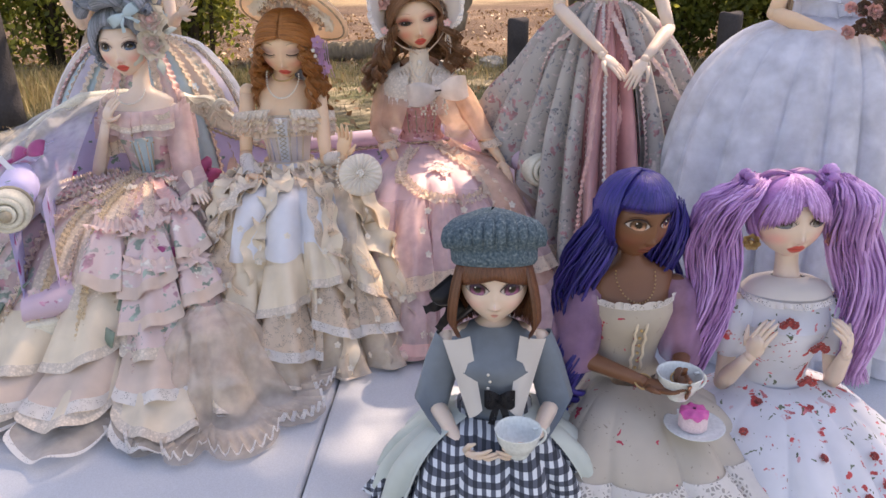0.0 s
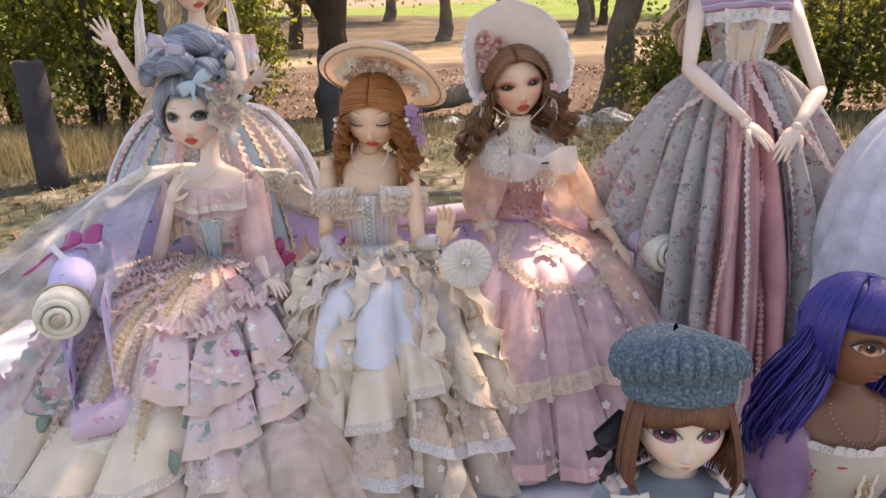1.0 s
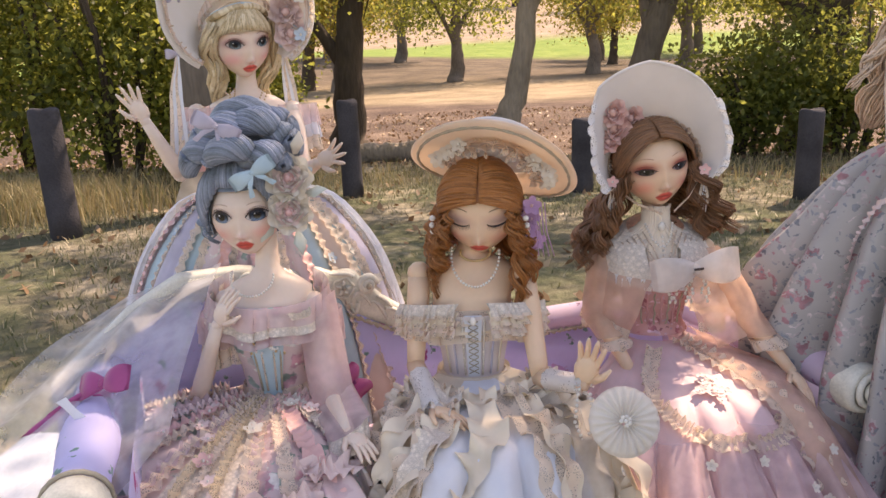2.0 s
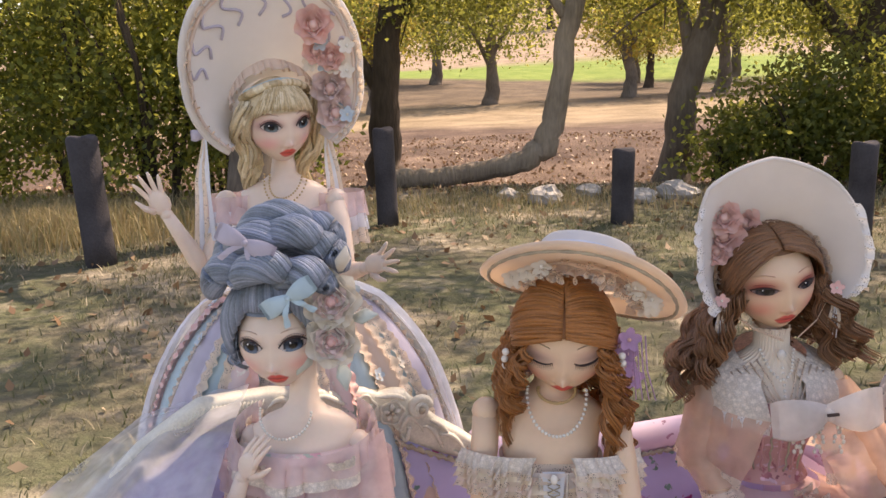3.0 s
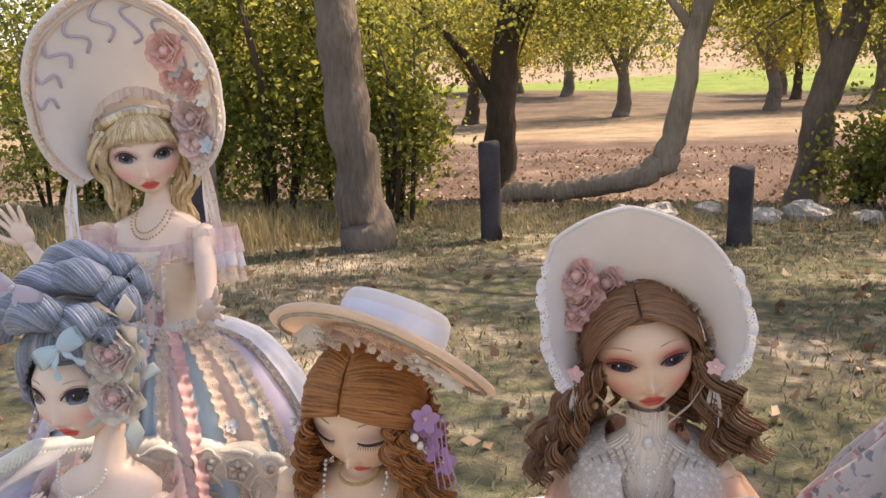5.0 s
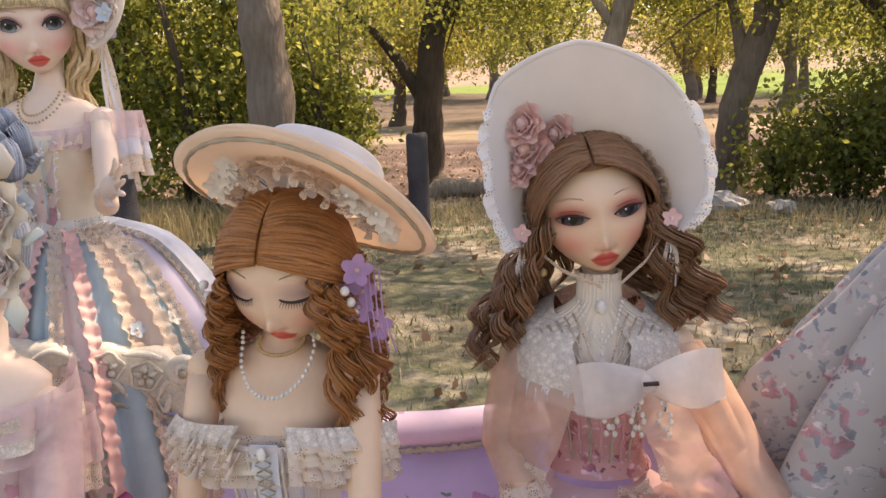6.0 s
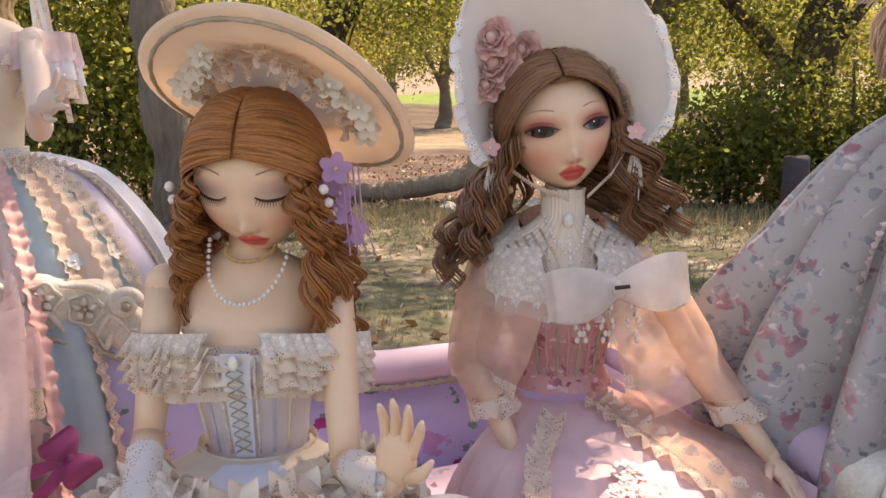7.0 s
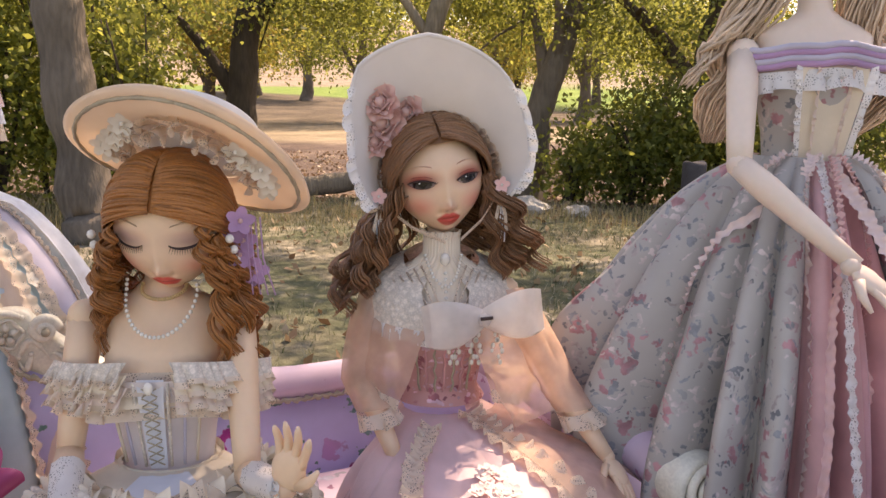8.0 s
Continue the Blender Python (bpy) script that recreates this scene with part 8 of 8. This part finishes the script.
# Front row: doll in the knitted cap
def doll_knit_cap():
    g, rng = Geo(), random.Random(27)
    w = Vector((0.066, 0.800, 0.850))
    hm = Matrix.Translation((0.066, 0.792, 0.998)) @ turn(0, 6, 0) @ Matrix.Diagonal((0.98, 0.98, 0.96, 1))
    torso(g, w, 2, SKIN_PALE, SLATE, 0.088, 0.86)
    head(g, hm, SKIN_PALE, (0.80, 0.56, 0.48), (0.90, 0.58, 0.50), (0.11, 0.03, 0.07), "open", lip=PEACH_LIP, big_eye=1.25, brow=(0.6, 0.42, 0.34), shade_k=0.15, mouth=0.45)
    cap_hair(g, hm, HAIR_BOB, 1.10, -40, 64, 26)
    for i in range(200):
        az = -66 + 132 * i / 199
        lock(g, [hm @ hp(az * (0.7 + 0.3 * u), 66 - (48 + 0.22 * abs(az)) * u, 1.11 + 0.02 * rng.random() + 0.05 * math.sin(math.pi * u)) for u in [k / 8 for k in range(9)]], 0.0014, HAIR_BOB)
    for s in (-1, 1):
        for i in range(130):
            az = s * (58 + 0.94 * i)
            r = 1.18 + 0.05 * rng.random()
            p0, p1 = hp(az, 40, r), hp(az, -4, r + 0.06)
            p2 = Vector((p1.x * 1.10, p1.y * 1.06, -0.040))
            p3 = Vector((p1.x * 0.94, p1.y * 0.95, -0.052 - 0.005 * rng.random()))
            lock(g, [hm @ p for p in (p0, p0.lerp(p1, 0.5) * 1.03, p1, p1.lerp(p2, 0.5) * 1.02, p2, p3)], 0.0020, HAIR_BOB)
    cm = hm @ turn(0, 10, 0)
    n = 168
    an = [2 * math.pi * k / n for k in range(n)]
    pr = ((0.0425, 0.021), (0.0450, 0.025), (0.0455, 0.036), (0.0450, 0.038), (0.0510, 0.042), (0.0535, 0.051), (0.0515, 0.061), (0.0430, 0.070), (0.024, 0.076), (0.004, 0.0775))
    g.grid([[cm @ Vector((r * 1.02 * (1 + (0.045 if 3 < i < 8 else 0.0) * (2 * abs(math.sin(14 * a)) ** 0.6 - 1)) * math.sin(a), 0.004 - r * 1.12 * (1 + (0.045 if 3 < i < 8 else 0.0) * (2 * abs(math.sin(14 * a)) ** 0.6 - 1)) * math.cos(a), z + 0.004 * math.sin(a * 2 + 1) * (i > 3))) for a in an] for i, (r, z) in enumerate(pr)], KNIT, True, cap=False)
    bow(g, hm @ Vector((-0.046, 0.018, -0.028)), 0.028, 0.020, BLACK_RIBBON, turn(30, 0, 60), 0.03)
    m = about(w, 2)
    rings(g, w, m, [(0.070, 0.002, 0.049, 0.036), (0.083, 0, 0.048, 0.028), (0.092, -0.002, 0.036, 0.022), (0.099, -0.002, 0.019, 0.018)], SLATE, 40, 0.03, 20)
    for s in (-1, 1):                          # broad white collar panels
        rows = []
        for i in range(10):
            u = i / 9
            a, b = m @ (w + Vector((s * (0.026 - 0.012 * u), -0.026 - 0.024 * u, 0.094 - 0.075 * u))), m @ (w + Vector((s * (0.055 - 0.027 * u), -0.014 - 0.030 * u, 0.084 - 0.078 * u)))
            rows.append([a.lerp(b, q / 4) + Vector((0, -0.004 * math.sin(math.pi * q / 4), 0.001)) for q in range(5)])
        g.grid(rows, BONNET_WHITE)
        limb(g, m @ (w + Vector((s * 0.050, 0, 0.076))), m @ (w + Vector((s * 0.066, -0.010, 0.006))), m @ (w + Vector((s * 0.034, -0.068, -0.020))), SKIN_PALE)
        A, B, C = m @ (w + Vector((s * 0.048, 0, 0.080))), m @ (w + Vector((s * 0.070, -0.010, 0.004))), m @ (w + Vector((s * 0.042, -0.058, -0.018)))
        g.grid([[p + Vector((r * math.cos(t) * (1 + 0.05 * math.sin(6 * t)), r * math.sin(t) * 0.8, 0.6 * r * math.cos(t) * s)) for t in [0.32 * k for k in range(20)]] for p, r in ((A, 0.014), (A.lerp(B, 0.4), 0.017), (B, 0.017), (B.lerp(C, 0.5), 0.016), (C, 0.011))], SLATE, True)
        palm(g, m @ (w + Vector((s * 0.034, -0.068, -0.020))), (-s * 0.5, -0.5, 0.15), (-s * 0.6, 0.3, 0.4), SKIN_PALE, 0.8, 0.15, s, 0.95)
    bow(g, m @ (w + Vector((0.004, -0.050, 0.034))), 0.016, 0.013, BLACK_LACE, None, 0.03)
    for k in range(6):
        g.ball(m @ (w + Vector((-0.008 + 0.002 * (k % 2), -0.046, 0.060 - 0.008 * k))), 0.0018, PEARL, n=6)
    fr = [(0.036, 0.848), (0.080, 0.838), (0.115, 0.815), (0.135, 0.78), (0.15, 0.748)]
    sd = [(0.036, 0.848), (0.070, 0.830), (0.10, 0.80), (0.115, 0.77), (0.125, 0.748)]
    bk = [(0.036, 0.848), (0.055, 0.83), (0.065, 0.80), (0.07, 0.77), (0.075, 0.748)]
    sk = Skirt(w, 4, [(0, fr), (45, fr), (90, sd), (180, bk), (270, sd), (315, fr)], 16, 0.09, 23)
    sk.draw(g, GINGHAM, 0, 360, 0, 1, 0, 1.6, 20)
    sk.draw(g, SAGE_WHITE, -112, -46, 0, 0.86, 0.007, 1.4, 18)
    sk.draw(g, SAGE_WHITE, 44, 112, 0, 0.86, 0.007, 1.4, 18)
    sk.tier(g, GINGHAM, 0.66, 1.0, -80, 80, 0.010, 20, 0.006, NAVY_LACE)
    return finish(g, "seated doll with chestnut bob, teal knitted cap and gingham skirt")


PEACH_LIP, DARK_LIP = (0.72, 0.34, 0.28), (0.24, 0.07, 0.05)
BLACK_LACE = sheer("black_lace", (0.03, 0.03, 0.035), holes=0.2, scale=420.0)
NAVY_LACE = printed("navy_damask", (0.72, 0.76, 0.8), [((0.02, 0.025, 0.06), 1.2), ((0.03, 0.04, 0.08), 2.0)], 46.0, 0.5, through_light=0.0)


# Front row: dark doll with long blue hair
def doll_blue_hair():
    g, rng = Geo(), random.Random(28)
    w = Vector((0.218, 0.848, 0.882))
    hm = Matrix.Translation((0.217, 0.845, 1.052)) @ turn(26, -2, 3)
    torso(g, w, 8, SKIN_DARK, BEIGE_PRINT, 0.078, 1.02)
    head(g, hm, SKIN_DARK, (0.10, 0.04, 0.03), (0.26, 0.09, 0.05), (0.22, 0.11, 0.07), "open", lip=DARK_LIP, big_eye=1.15, brow=(0.05, 0.025, 0.02), shade_k=0.4)
    cap_hair(g, hm, HAIR_NAVY, 1.14, -40, 62, 26)
    for i in range(210):
        az = -68 + 136 * i / 209
        lock(g, [hm @ hp(az * (0.5 + 0.5 * u), 84 - 62 * u - (3 if i % 3 == 0 else 0), 1.16 + 0.02 * rng.random() + 0.07 * math.sin(math.pi * u)) for u in [k / 8 for k in range(9)]], 0.0015, HAIR_NAVY)
    for i in range(240):
        az = 66 + 228 * i / 239
        lock(g, [hm @ hp(az, 88 - 118 * u, 1.17 + 0.025 * rng.random() + 0.06 * math.sin(math.pi * u)) for u in [k / 8 for k in range(9)]], 0.0018, HAIR_NAVY)
    hd = hm.translation
    for s, cnt, pts in ((-1, 46, [hd + Vector((-0.034, 0.0, 0.015)), hd + Vector((-0.048, -0.004, -0.045)), hd + Vector((-0.058, -0.010, -0.10)), hd + Vector((-0.068, -0.016, -0.16)), hd + Vector((-0.080, -0.022, -0.225))]),
                        (1, 20, [hd + Vector((0.036, 0.020, 0.01)), hd + Vector((0.042, 0.026, -0.04)), hd + Vector((0.044, 0.03, -0.10)), hd + Vector((0.045, 0.03, -0.15))]),
                        (0, 40, [hd + Vector((0, 0.04, 0.02)), hd + Vector((0, 0.055, -0.04)), hd + Vector((-0.01, 0.06, -0.10)), hd + Vector((-0.02, 0.06, -0.19))])):
        hanging(g, pts, 0.0024, HAIR_NAVY, rng, cnt * 3, 0.020, 0.010, 2.6)
    for k in range(12):
        ringlet(g, hd + Vector((-0.074 + rng.uniform(-0.014, 0.014), -0.022 + rng.uniform(-0.01, 0.012), -0.185)), 0.05, 0.012, 1.6, 0.0040, HAIR_NAVY, rng)
    m = about(w, 8)
    frill(g, [m @ (w + Vector((0.050 * math.sin(a), -0.044 * math.cos(a), 0.078))) for a in [-2 + 0.2 * k for k in range(21)]], (0, -0.001, 0.008), 26, 0.002, WHITE_LACE)
    for x in (-0.005, 0.006):
        g.tube([m @ (w + Vector((x + 0.0012 * math.sin(q * 2.4), -0.0325 - 0.2 * min(0.007 * q, 0.06), 0.007 * q))) for q in range(10)], 0.0018, CREAM, 6)
    for k in range(6):
        g.ball(m @ (w + Vector((0.0006 * (k % 2), -0.0345 - 0.2 * min(0.01 * k, 0.06), 0.004 + 0.010 * k))), 0.0020, GOLD, n=6)
    beads(g, arc(w + Vector((0.0, 0.0, 0.108)), 0.022, 0.026, -100, 100, m, 24, -0.034), 0.0010, GOLD, 2.6)
    for s in (-1, 1):                          # sheer violet sleeves
        a, b = m @ (w + Vector((s * 0.052, 0, 0.086))), m @ (w + Vector((s * 0.062, -0.012, 0.012)))
        c = m @ (w + Vector((s * 0.020 + 0.018, -0.068, 0.006)))
        limb(g, a, b, c, SKIN_DARK)
        g.grid([[p + Vector((r * math.cos(t) * (1 + 0.08 * math.sin(5 * t)), r * math.sin(t), 0)) for t in [0.32 * k for k in range(20)]] for p, r in ((a + Vector((0, 0, 0.010)), 0.010), (a, 0.022), (a.lerp(b, 0.35), 0.028), (a.lerp(b, 0.75), 0.028), (b + Vector((0, 0, -0.012)), 0.022))], VIOLET_TULLE, True)
        palm(g, c, (0.75 if s < 0 else 0.05, -0.5, -0.02 if s < 0 else 0.1), (0, -0.1, 1) if s < 0 else (-0.8, -0.3, 0.2), SKIN_DARK, 0.5, 0.2, s, 1.0)
        g.tube([c + Vector((0.009 * math.cos(t), 0.009 * math.sin(t), 0.004 * math.sin(t))) for t in [0.4 * k for k in range(17)]], 0.0012, GOLD, 5)
    fr = [(0.034, 0.862), (0.080, 0.850), (0.125, 0.82), (0.155, 0.785), (0.19, 0.748)]
    sd = [(0.036, 0.862), (0.090, 0.840), (0.15, 0.80), (0.19, 0.77), (0.215, 0.748)]
    bk = [(0.036, 0.862), (0.055, 0.83), (0.065, 0.80), (0.07, 0.77), (0.075, 0.748)]
    sk = Skirt(w, 14, [(0, fr), (40, fr), (72, sd), (120, bk), (180, bk), (250, bk), (290, [(d * 0.7, z) for d, z in fr]), (325, fr)], 15, 0.05, 29)
    sk.draw(g, BEIGE_PRINT, 0, 360, 0, 1, 0, 1.5, 22)
    sk.tier(g, COARSE_LACE, 0.62, 1.0, -60, 96, 0.010, 18, 0.004, WHITE_LACE)
    return finish(g, "seated brown-skinned doll with long wavy deep-blue hair, beige dress")


VIOLET_TULLE = sheer("violet_tulle", (0.60, 0.36, 0.55), 0.45)


# Front row: doll with violet bunches
def doll_violet_hair():
    g, rng = Geo(), random.Random(30)
    w = Vector((0.398, 0.868, 0.852))
    hm = Matrix.Translation((0.386, 0.866, 1.044)) @ turn(4, 4, -2) @ Matrix.Diagonal((1.05, 1.04, 1.0, 1))
    torso(g, w, 2, SKIN_PALE, WHITE_PRINT, 0.088, 1.0)
    head(g, hm, SKIN_PALE, (0.70, 0.38, 0.36), (0.90, 0.46, 0.40), (0.05, 0.05, 0.06), "open", big_eye=1.15, brow=(0.45, 0.3, 0.3), shade_k=0.5)
    cap_hair(g, hm, HAIR_VIOLET, 1.10, -25, 62, 26)
    for i in range(240):
        az = -70 + 140 * i / 239
        end = rng.uniform(-5, 3) + 17 + 16 * math.exp(-((az + 2) / 9) ** 2) - 0.36 * abs(az)
        lock(g, [hm @ hp(az * (0.35 + 0.65 * u), 84 - (84 - end) * u, 1.10 + 0.03 * rng.random() + 0.06 * math.sin(math.pi * u)) for u in [k / 8 for k in range(9)]], 0.0015, HAIR_VIOLET)
    for i in range(100):
        az = 70 + 220 * i / 99
        s = 1 if az < 180 else -1
        tie = Vector((s * 0.036, 0.006, 0.036))
        lock(g, [hm @ (hp(az, -22, 1.12).lerp(tie, u) * (1.0 + 0.10 * math.sin(math.pi * u))) for u in [k / 7 for k in range(8)]], 0.0034, HAIR_VIOLET)
        lock(g, [hm @ (hp(s * 4 + (180 if abs(az - 180) < 60 else 0), 84, 1.12).lerp(tie, u) * (1.0 + 0.16 * math.sin(math.pi * u))) for u in [k / 7 for k in range(8)]], 0.0034, HAIR_VIOLET)
    hd = hm.translation
    for s in (-1, 1):
        for k in range(10):                    # plait round each tie
            a = 0.63 * k
            g.ball(hm @ Vector((s * (0.040 + 0.004 * math.cos(a)), 0.004 + 0.012 * math.sin(a), 0.038 + 0.012 * math.cos(a))), 0.0062, HAIR_VIOLET, n=8)
        low = -0.225 if s < 0 else -0.20
        hanging(g, [hd + Vector((s * 0.044, 0.006, 0.042)), hd + Vector((s * 0.068, -0.004, 0.02)), hd + Vector((s * 0.078, -0.010, -0.05)), hd + Vector((s * 0.086, -0.014, -0.13)), hd + Vector((s * (0.092 if s < 0 else 0.10), -0.012, low))], 0.0023, HAIR_VIOLET, rng, 190, 0.023, 0.008, 2.8)
        rose(g, hm @ Vector((s * 0.041, -0.012, -0.022)), (s * 0.4, -1, 0), 0.0085, OLD_ROSE if s > 0 else GOLD, GOLD, 3)
    m = about(w, 2)
    # round white collar and puffed sleeves
    g.grid([[m @ (w + Vector((r * math.sin(a), 0.003 - 0.86 * r * math.cos(a), z + 0.003 * math.cos(a)))) for a in [2 * math.pi * k / 60 for k in range(60)]] for r, z in ((0.018, 0.121), (0.030, 0.119), (0.043, 0.113), (0.049, 0.105))], BONNET_WHITE, True)
    rings(g, w, m, [(0.070, 0.006, 0.0490, 0.0415), (0.088, 0.002, 0.0500, 0.032), (0.102, -0.001, 0.0510, 0.026), (0.111, -0.002, 0.040, 0.022), (0.117, -0.003, 0.022, 0.019)], WHITE_PRINT, 48, 0.01, 20)
    frill(g, [m @ (w + Vector((0.049 * math.sin(a), 0.003 - 0.043 * math.cos(a), 0.105))) for a in [0.33 * k for k in range(20)]], (0, -0.004, -0.006), 40, 0.002, WHITE_LACE)
    for s in (-1, 1):
        a, b, c = m @ (w + Vector((s * 0.054, 0, 0.088))), m @ (w + Vector((s * 0.064, -0.010, -0.008))), m @ (w + Vector((s * 0.052, -0.050, 0.048)))
        limb(g, a, b, c, SKIN_PALE)
        palm(g, c, (-s * 0.15, -0.3, 0.9), (-s * 0.7, 0.6, 0), SKIN_PALE, 1.5, 0.1, s, 1.05)
        g.grid([[p + Vector((r * math.cos(t) * (1 + 0.06 * math.sin(7 * t)), r * math.sin(t), 0)) for t in [0.32 * k for k in range(20)]] for p, r in ((a + Vector((0, 0, 0.010)), 0.010), (a + Vector((0, 0, 0.003)), 0.022), (a.lerp(b, 0.25), 0.026), (a.lerp(b, 0.5), 0.022), (a.lerp(b, 0.6), 0.015))], WHITE_PRINT, True)
    fr = [(0.036, 0.848), (0.075, 0.835), (0.12, 0.81), (0.15, 0.78), (0.175, 0.748)]
    sd = [(0.036, 0.848), (0.08, 0.83), (0.12, 0.80), (0.145, 0.77), (0.16, 0.748)]
    sk = Skirt(w, 10, [(0, fr), (50, fr), (90, sd), (180, [(d * 0.55, z) for d, z in sd]), (270, sd), (310, fr)], 14, 0.05, 31)
    sk.draw(g, WHITE_PRINT, 0, 360, 0, 1, 0, 1.5, 22)
    for k in range(9):                         # printed rose sprays stitched as appliques
        a, s = rng.uniform(-60, 60), rng.uniform(0.1, 0.9)
        rose(g, sk.pt(a, s) + sk.normal(a, s) * 0.002, sk.normal(a, s), 0.0045, RED_ROSE, RED_ROSE, k)
    for x, z in ((-0.036, 0.070), (0.026, 0.052), (0.018, 0.010), (-0.012, 0.082)):
        p = m @ (w + Vector((x, -0.040, z)))
        for q in range(3):
            rose(g, p + Vector((0.006 * (q - 1), -0.004, 0.004 * (q % 2))), (0, -1, 0.1), 0.0045, RED_ROSE, RED_ROSE, q)
    return finish(g, "seated pale doll with violet bunches and white rose-print dress")


RED_ROSE = glossy_cloth("red_rose_petal", (0.62, 0.14, 0.13), 0.6, 0.2, 0.3)
for build in (doll_rose_print, doll_straw_hat, doll_bonnet, doll_tall_bonnet, doll_grey_gown, doll_white_gown, doll_knit_cap, doll_blue_hair, doll_violet_hair):
    build()

# ---- small things on and about the sofa ----
CHINA = mottled("pale_china", (0.74, 0.80, 0.78), 0.15, 40, 0.05, 300, 0.02, 0.0002, 0.6)
ICING = mottled("pink_icing", (0.74, 0.12, 0.42), 0.35, 60, 0.15, 300, 0.2, 0.001, 0.5)
SPONGE = mottled("pink_sponge", (0.80, 0.62, 0.66), 0.8, 60, 0.1, 500, 0.5, 0.001, 0.2)


def teacup(x, y, z, rz):
    cup = thing("teacup", x, y, z, "pale mint china teacup held in a doll's fingers", "cup", "tea things", rz)
    g = Geo()
    prof = ((0.003, 0.0), (0.011, 0.0), (0.012, 0.002), (0.0115, 0.004), (0.017, 0.010), (0.0215, 0.019), (0.0235, 0.028), (0.0242, 0.030), (0.0236, 0.0302), (0.0222, 0.027), (0.0195, 0.018), (0.014, 0.010), (0.003, 0.007))
    g.grid([[(r * (1 + 0.012 * math.sin(12 * a) * (zz > 0.02)) * math.cos(a), r * (1 + 0.012 * math.sin(12 * a) * (zz > 0.02)) * math.sin(a), zz) for a in [2 * math.pi * k / 48 for k in range(48)]] for r, zz in prof], CHINA, True, cap=True)
    g.make("bowl", cup)
    g = Geo()
    g.tube([(0.019 + 0.012 * math.sin(t), 0, 0.0165 + 0.010 * math.cos(t)) for t in [-0.2 + 0.36 * k for k in range(11)]], 0.0016, CHINA, 8)
    g.make("handle", cup)
    return cup


teacup(0.090, 0.722, 0.836, 20)
teacup(0.262, 0.776, 0.872, 15)
plate = thing("saucer", 0.277, 0.758, 0.843, "small white china saucer lying on a beige skirt", "plate", "tea things")
g = Geo()
g.grid([[(r * math.cos(a), r * math.sin(a), z) for a in [2 * math.pi * k / 48 for k in range(48)]] for r, z in ((0.004, 0.0), (0.014, 0.0), (0.018, 0.002), (0.026, 0.004), (0.031, 0.0065), (0.0315, 0.0075), (0.030, 0.0072), (0.024, 0.0052), (0.016, 0.004), (0.003, 0.0035))], CHINA, True, cap=True)
g.make("dish", plate)
cake = thing("cake", 0.275, 0.757, 0.8475, "small round pink cake with magenta icing on a saucer", "cake", "tea things")
g = Geo()
g.grid([[(r * (1 + 0.02 * math.sin(9 * a)) * math.cos(a), r * (1 + 0.02 * math.sin(9 * a)) * math.sin(a), z) for a in [2 * math.pi * k / 36 for k in range(36)]] for r, z in ((0.013, 0.0), (0.0145, 0.001), (0.0147, 0.009), (0.0145, 0.017), (0.012, 0.019), (0.003, 0.0195))], SPONGE, True, cap=True)
g.make("sponge", cake)
g = Geo()
g.grid([[(r * math.cos(a), r * math.sin(a), z - 0.002 * math.sin(7 * a) * (r > 0.012)) for a in [2 * math.pi * k / 36 for k in range(36)]] for r, z in ((0.0150, 0.0165), (0.0145, 0.0195), (0.010, 0.022), (0.002, 0.0228))], ICING, True)
g.make("icing", cake)

# veil draped over the sofa's end, with ribbons
g = Geo()
rows = []
for i in range(40):
    u = i / 39
    top = Vector((-0.70 + 0.13 * u, 1.36 - 0.02 * u, 1.075 + 0.045 * u))
    mid = Vector((-0.74 + 0.20 * u, 1.12 - 0.02 * u, 1.035 - 0.03 * abs(u - 0.5)))
    knee = Vector((-0.765 + 0.16 * u, 0.99, 1.0 - 0.05 * u))
    low = Vector((-0.86 + 0.20 * u, 0.90, 0.752))
    row = []
    for k in range(25):
        v = k / 24 * 3
        q = [top, mid, knee, low]
        a = min(int(v), 2)
        p = q[a].lerp(q[a + 1], v - a)
        f = math.sin(u * 26 + 2 * v) * 0.007 * min(1, v) + 0.012 * noise.noise((u * 5, v * 2, 2))
        row.append(p + Vector((f * 0.6, -abs(f) * 0.4, f + 0.014 * math.sin(math.pi * min(1, v)))))
    rows.append(row)
g.grid(rows, VEIL)
frill(g, [r[-1] for r in rows], (-0.006, -0.03, 0.001), 24, 0.006, WHITE_LACE, out=(0, 0, 0.4))
tagged(g.make("veil"), "sheer ivory net veil draped over the sofa's arm and table", "veil")
g = Geo()
bow(g, (-0.612, 1.130, 1.058), 0.030, 0.016, MAGENTA, turn(-20, 40, -20))
strip(g, [(-0.615, 1.128, 1.058), (-0.640, 1.118, 1.045), (-0.660, 1.108, 1.030), (-0.672, 1.10, 1.02)], 0.022, (1, 0.3, 0.2), MAGENTA, 0.5)
tagged(g.make("ribbon_bow"), "magenta ribbon bow lying on the sofa's arm over net", "ribbon")
g = Geo()
strip(g, [(-0.628, 1.085, 1.062), (-0.606, 1.085, 1.036), (-0.584, 1.085, 1.004), (-0.572, 1.080, 0.972)], 0.010, (0.8, 0.3, 0.4), IVORY_WHITE, 0.3)
tagged(g.make("ribbon"), "white satin ribbon hanging down the sofa's arm", "ribbon")
g = Geo()
bow(g, (-0.408, 1.300, 0.985), 0.020, 0.016, MAGENTA, turn(30, 20, 60), 0.04)
tagged(g.make("ribbon_bow"), "dark magenta ribbon bow lying on the lavender seat back", "ribbon")
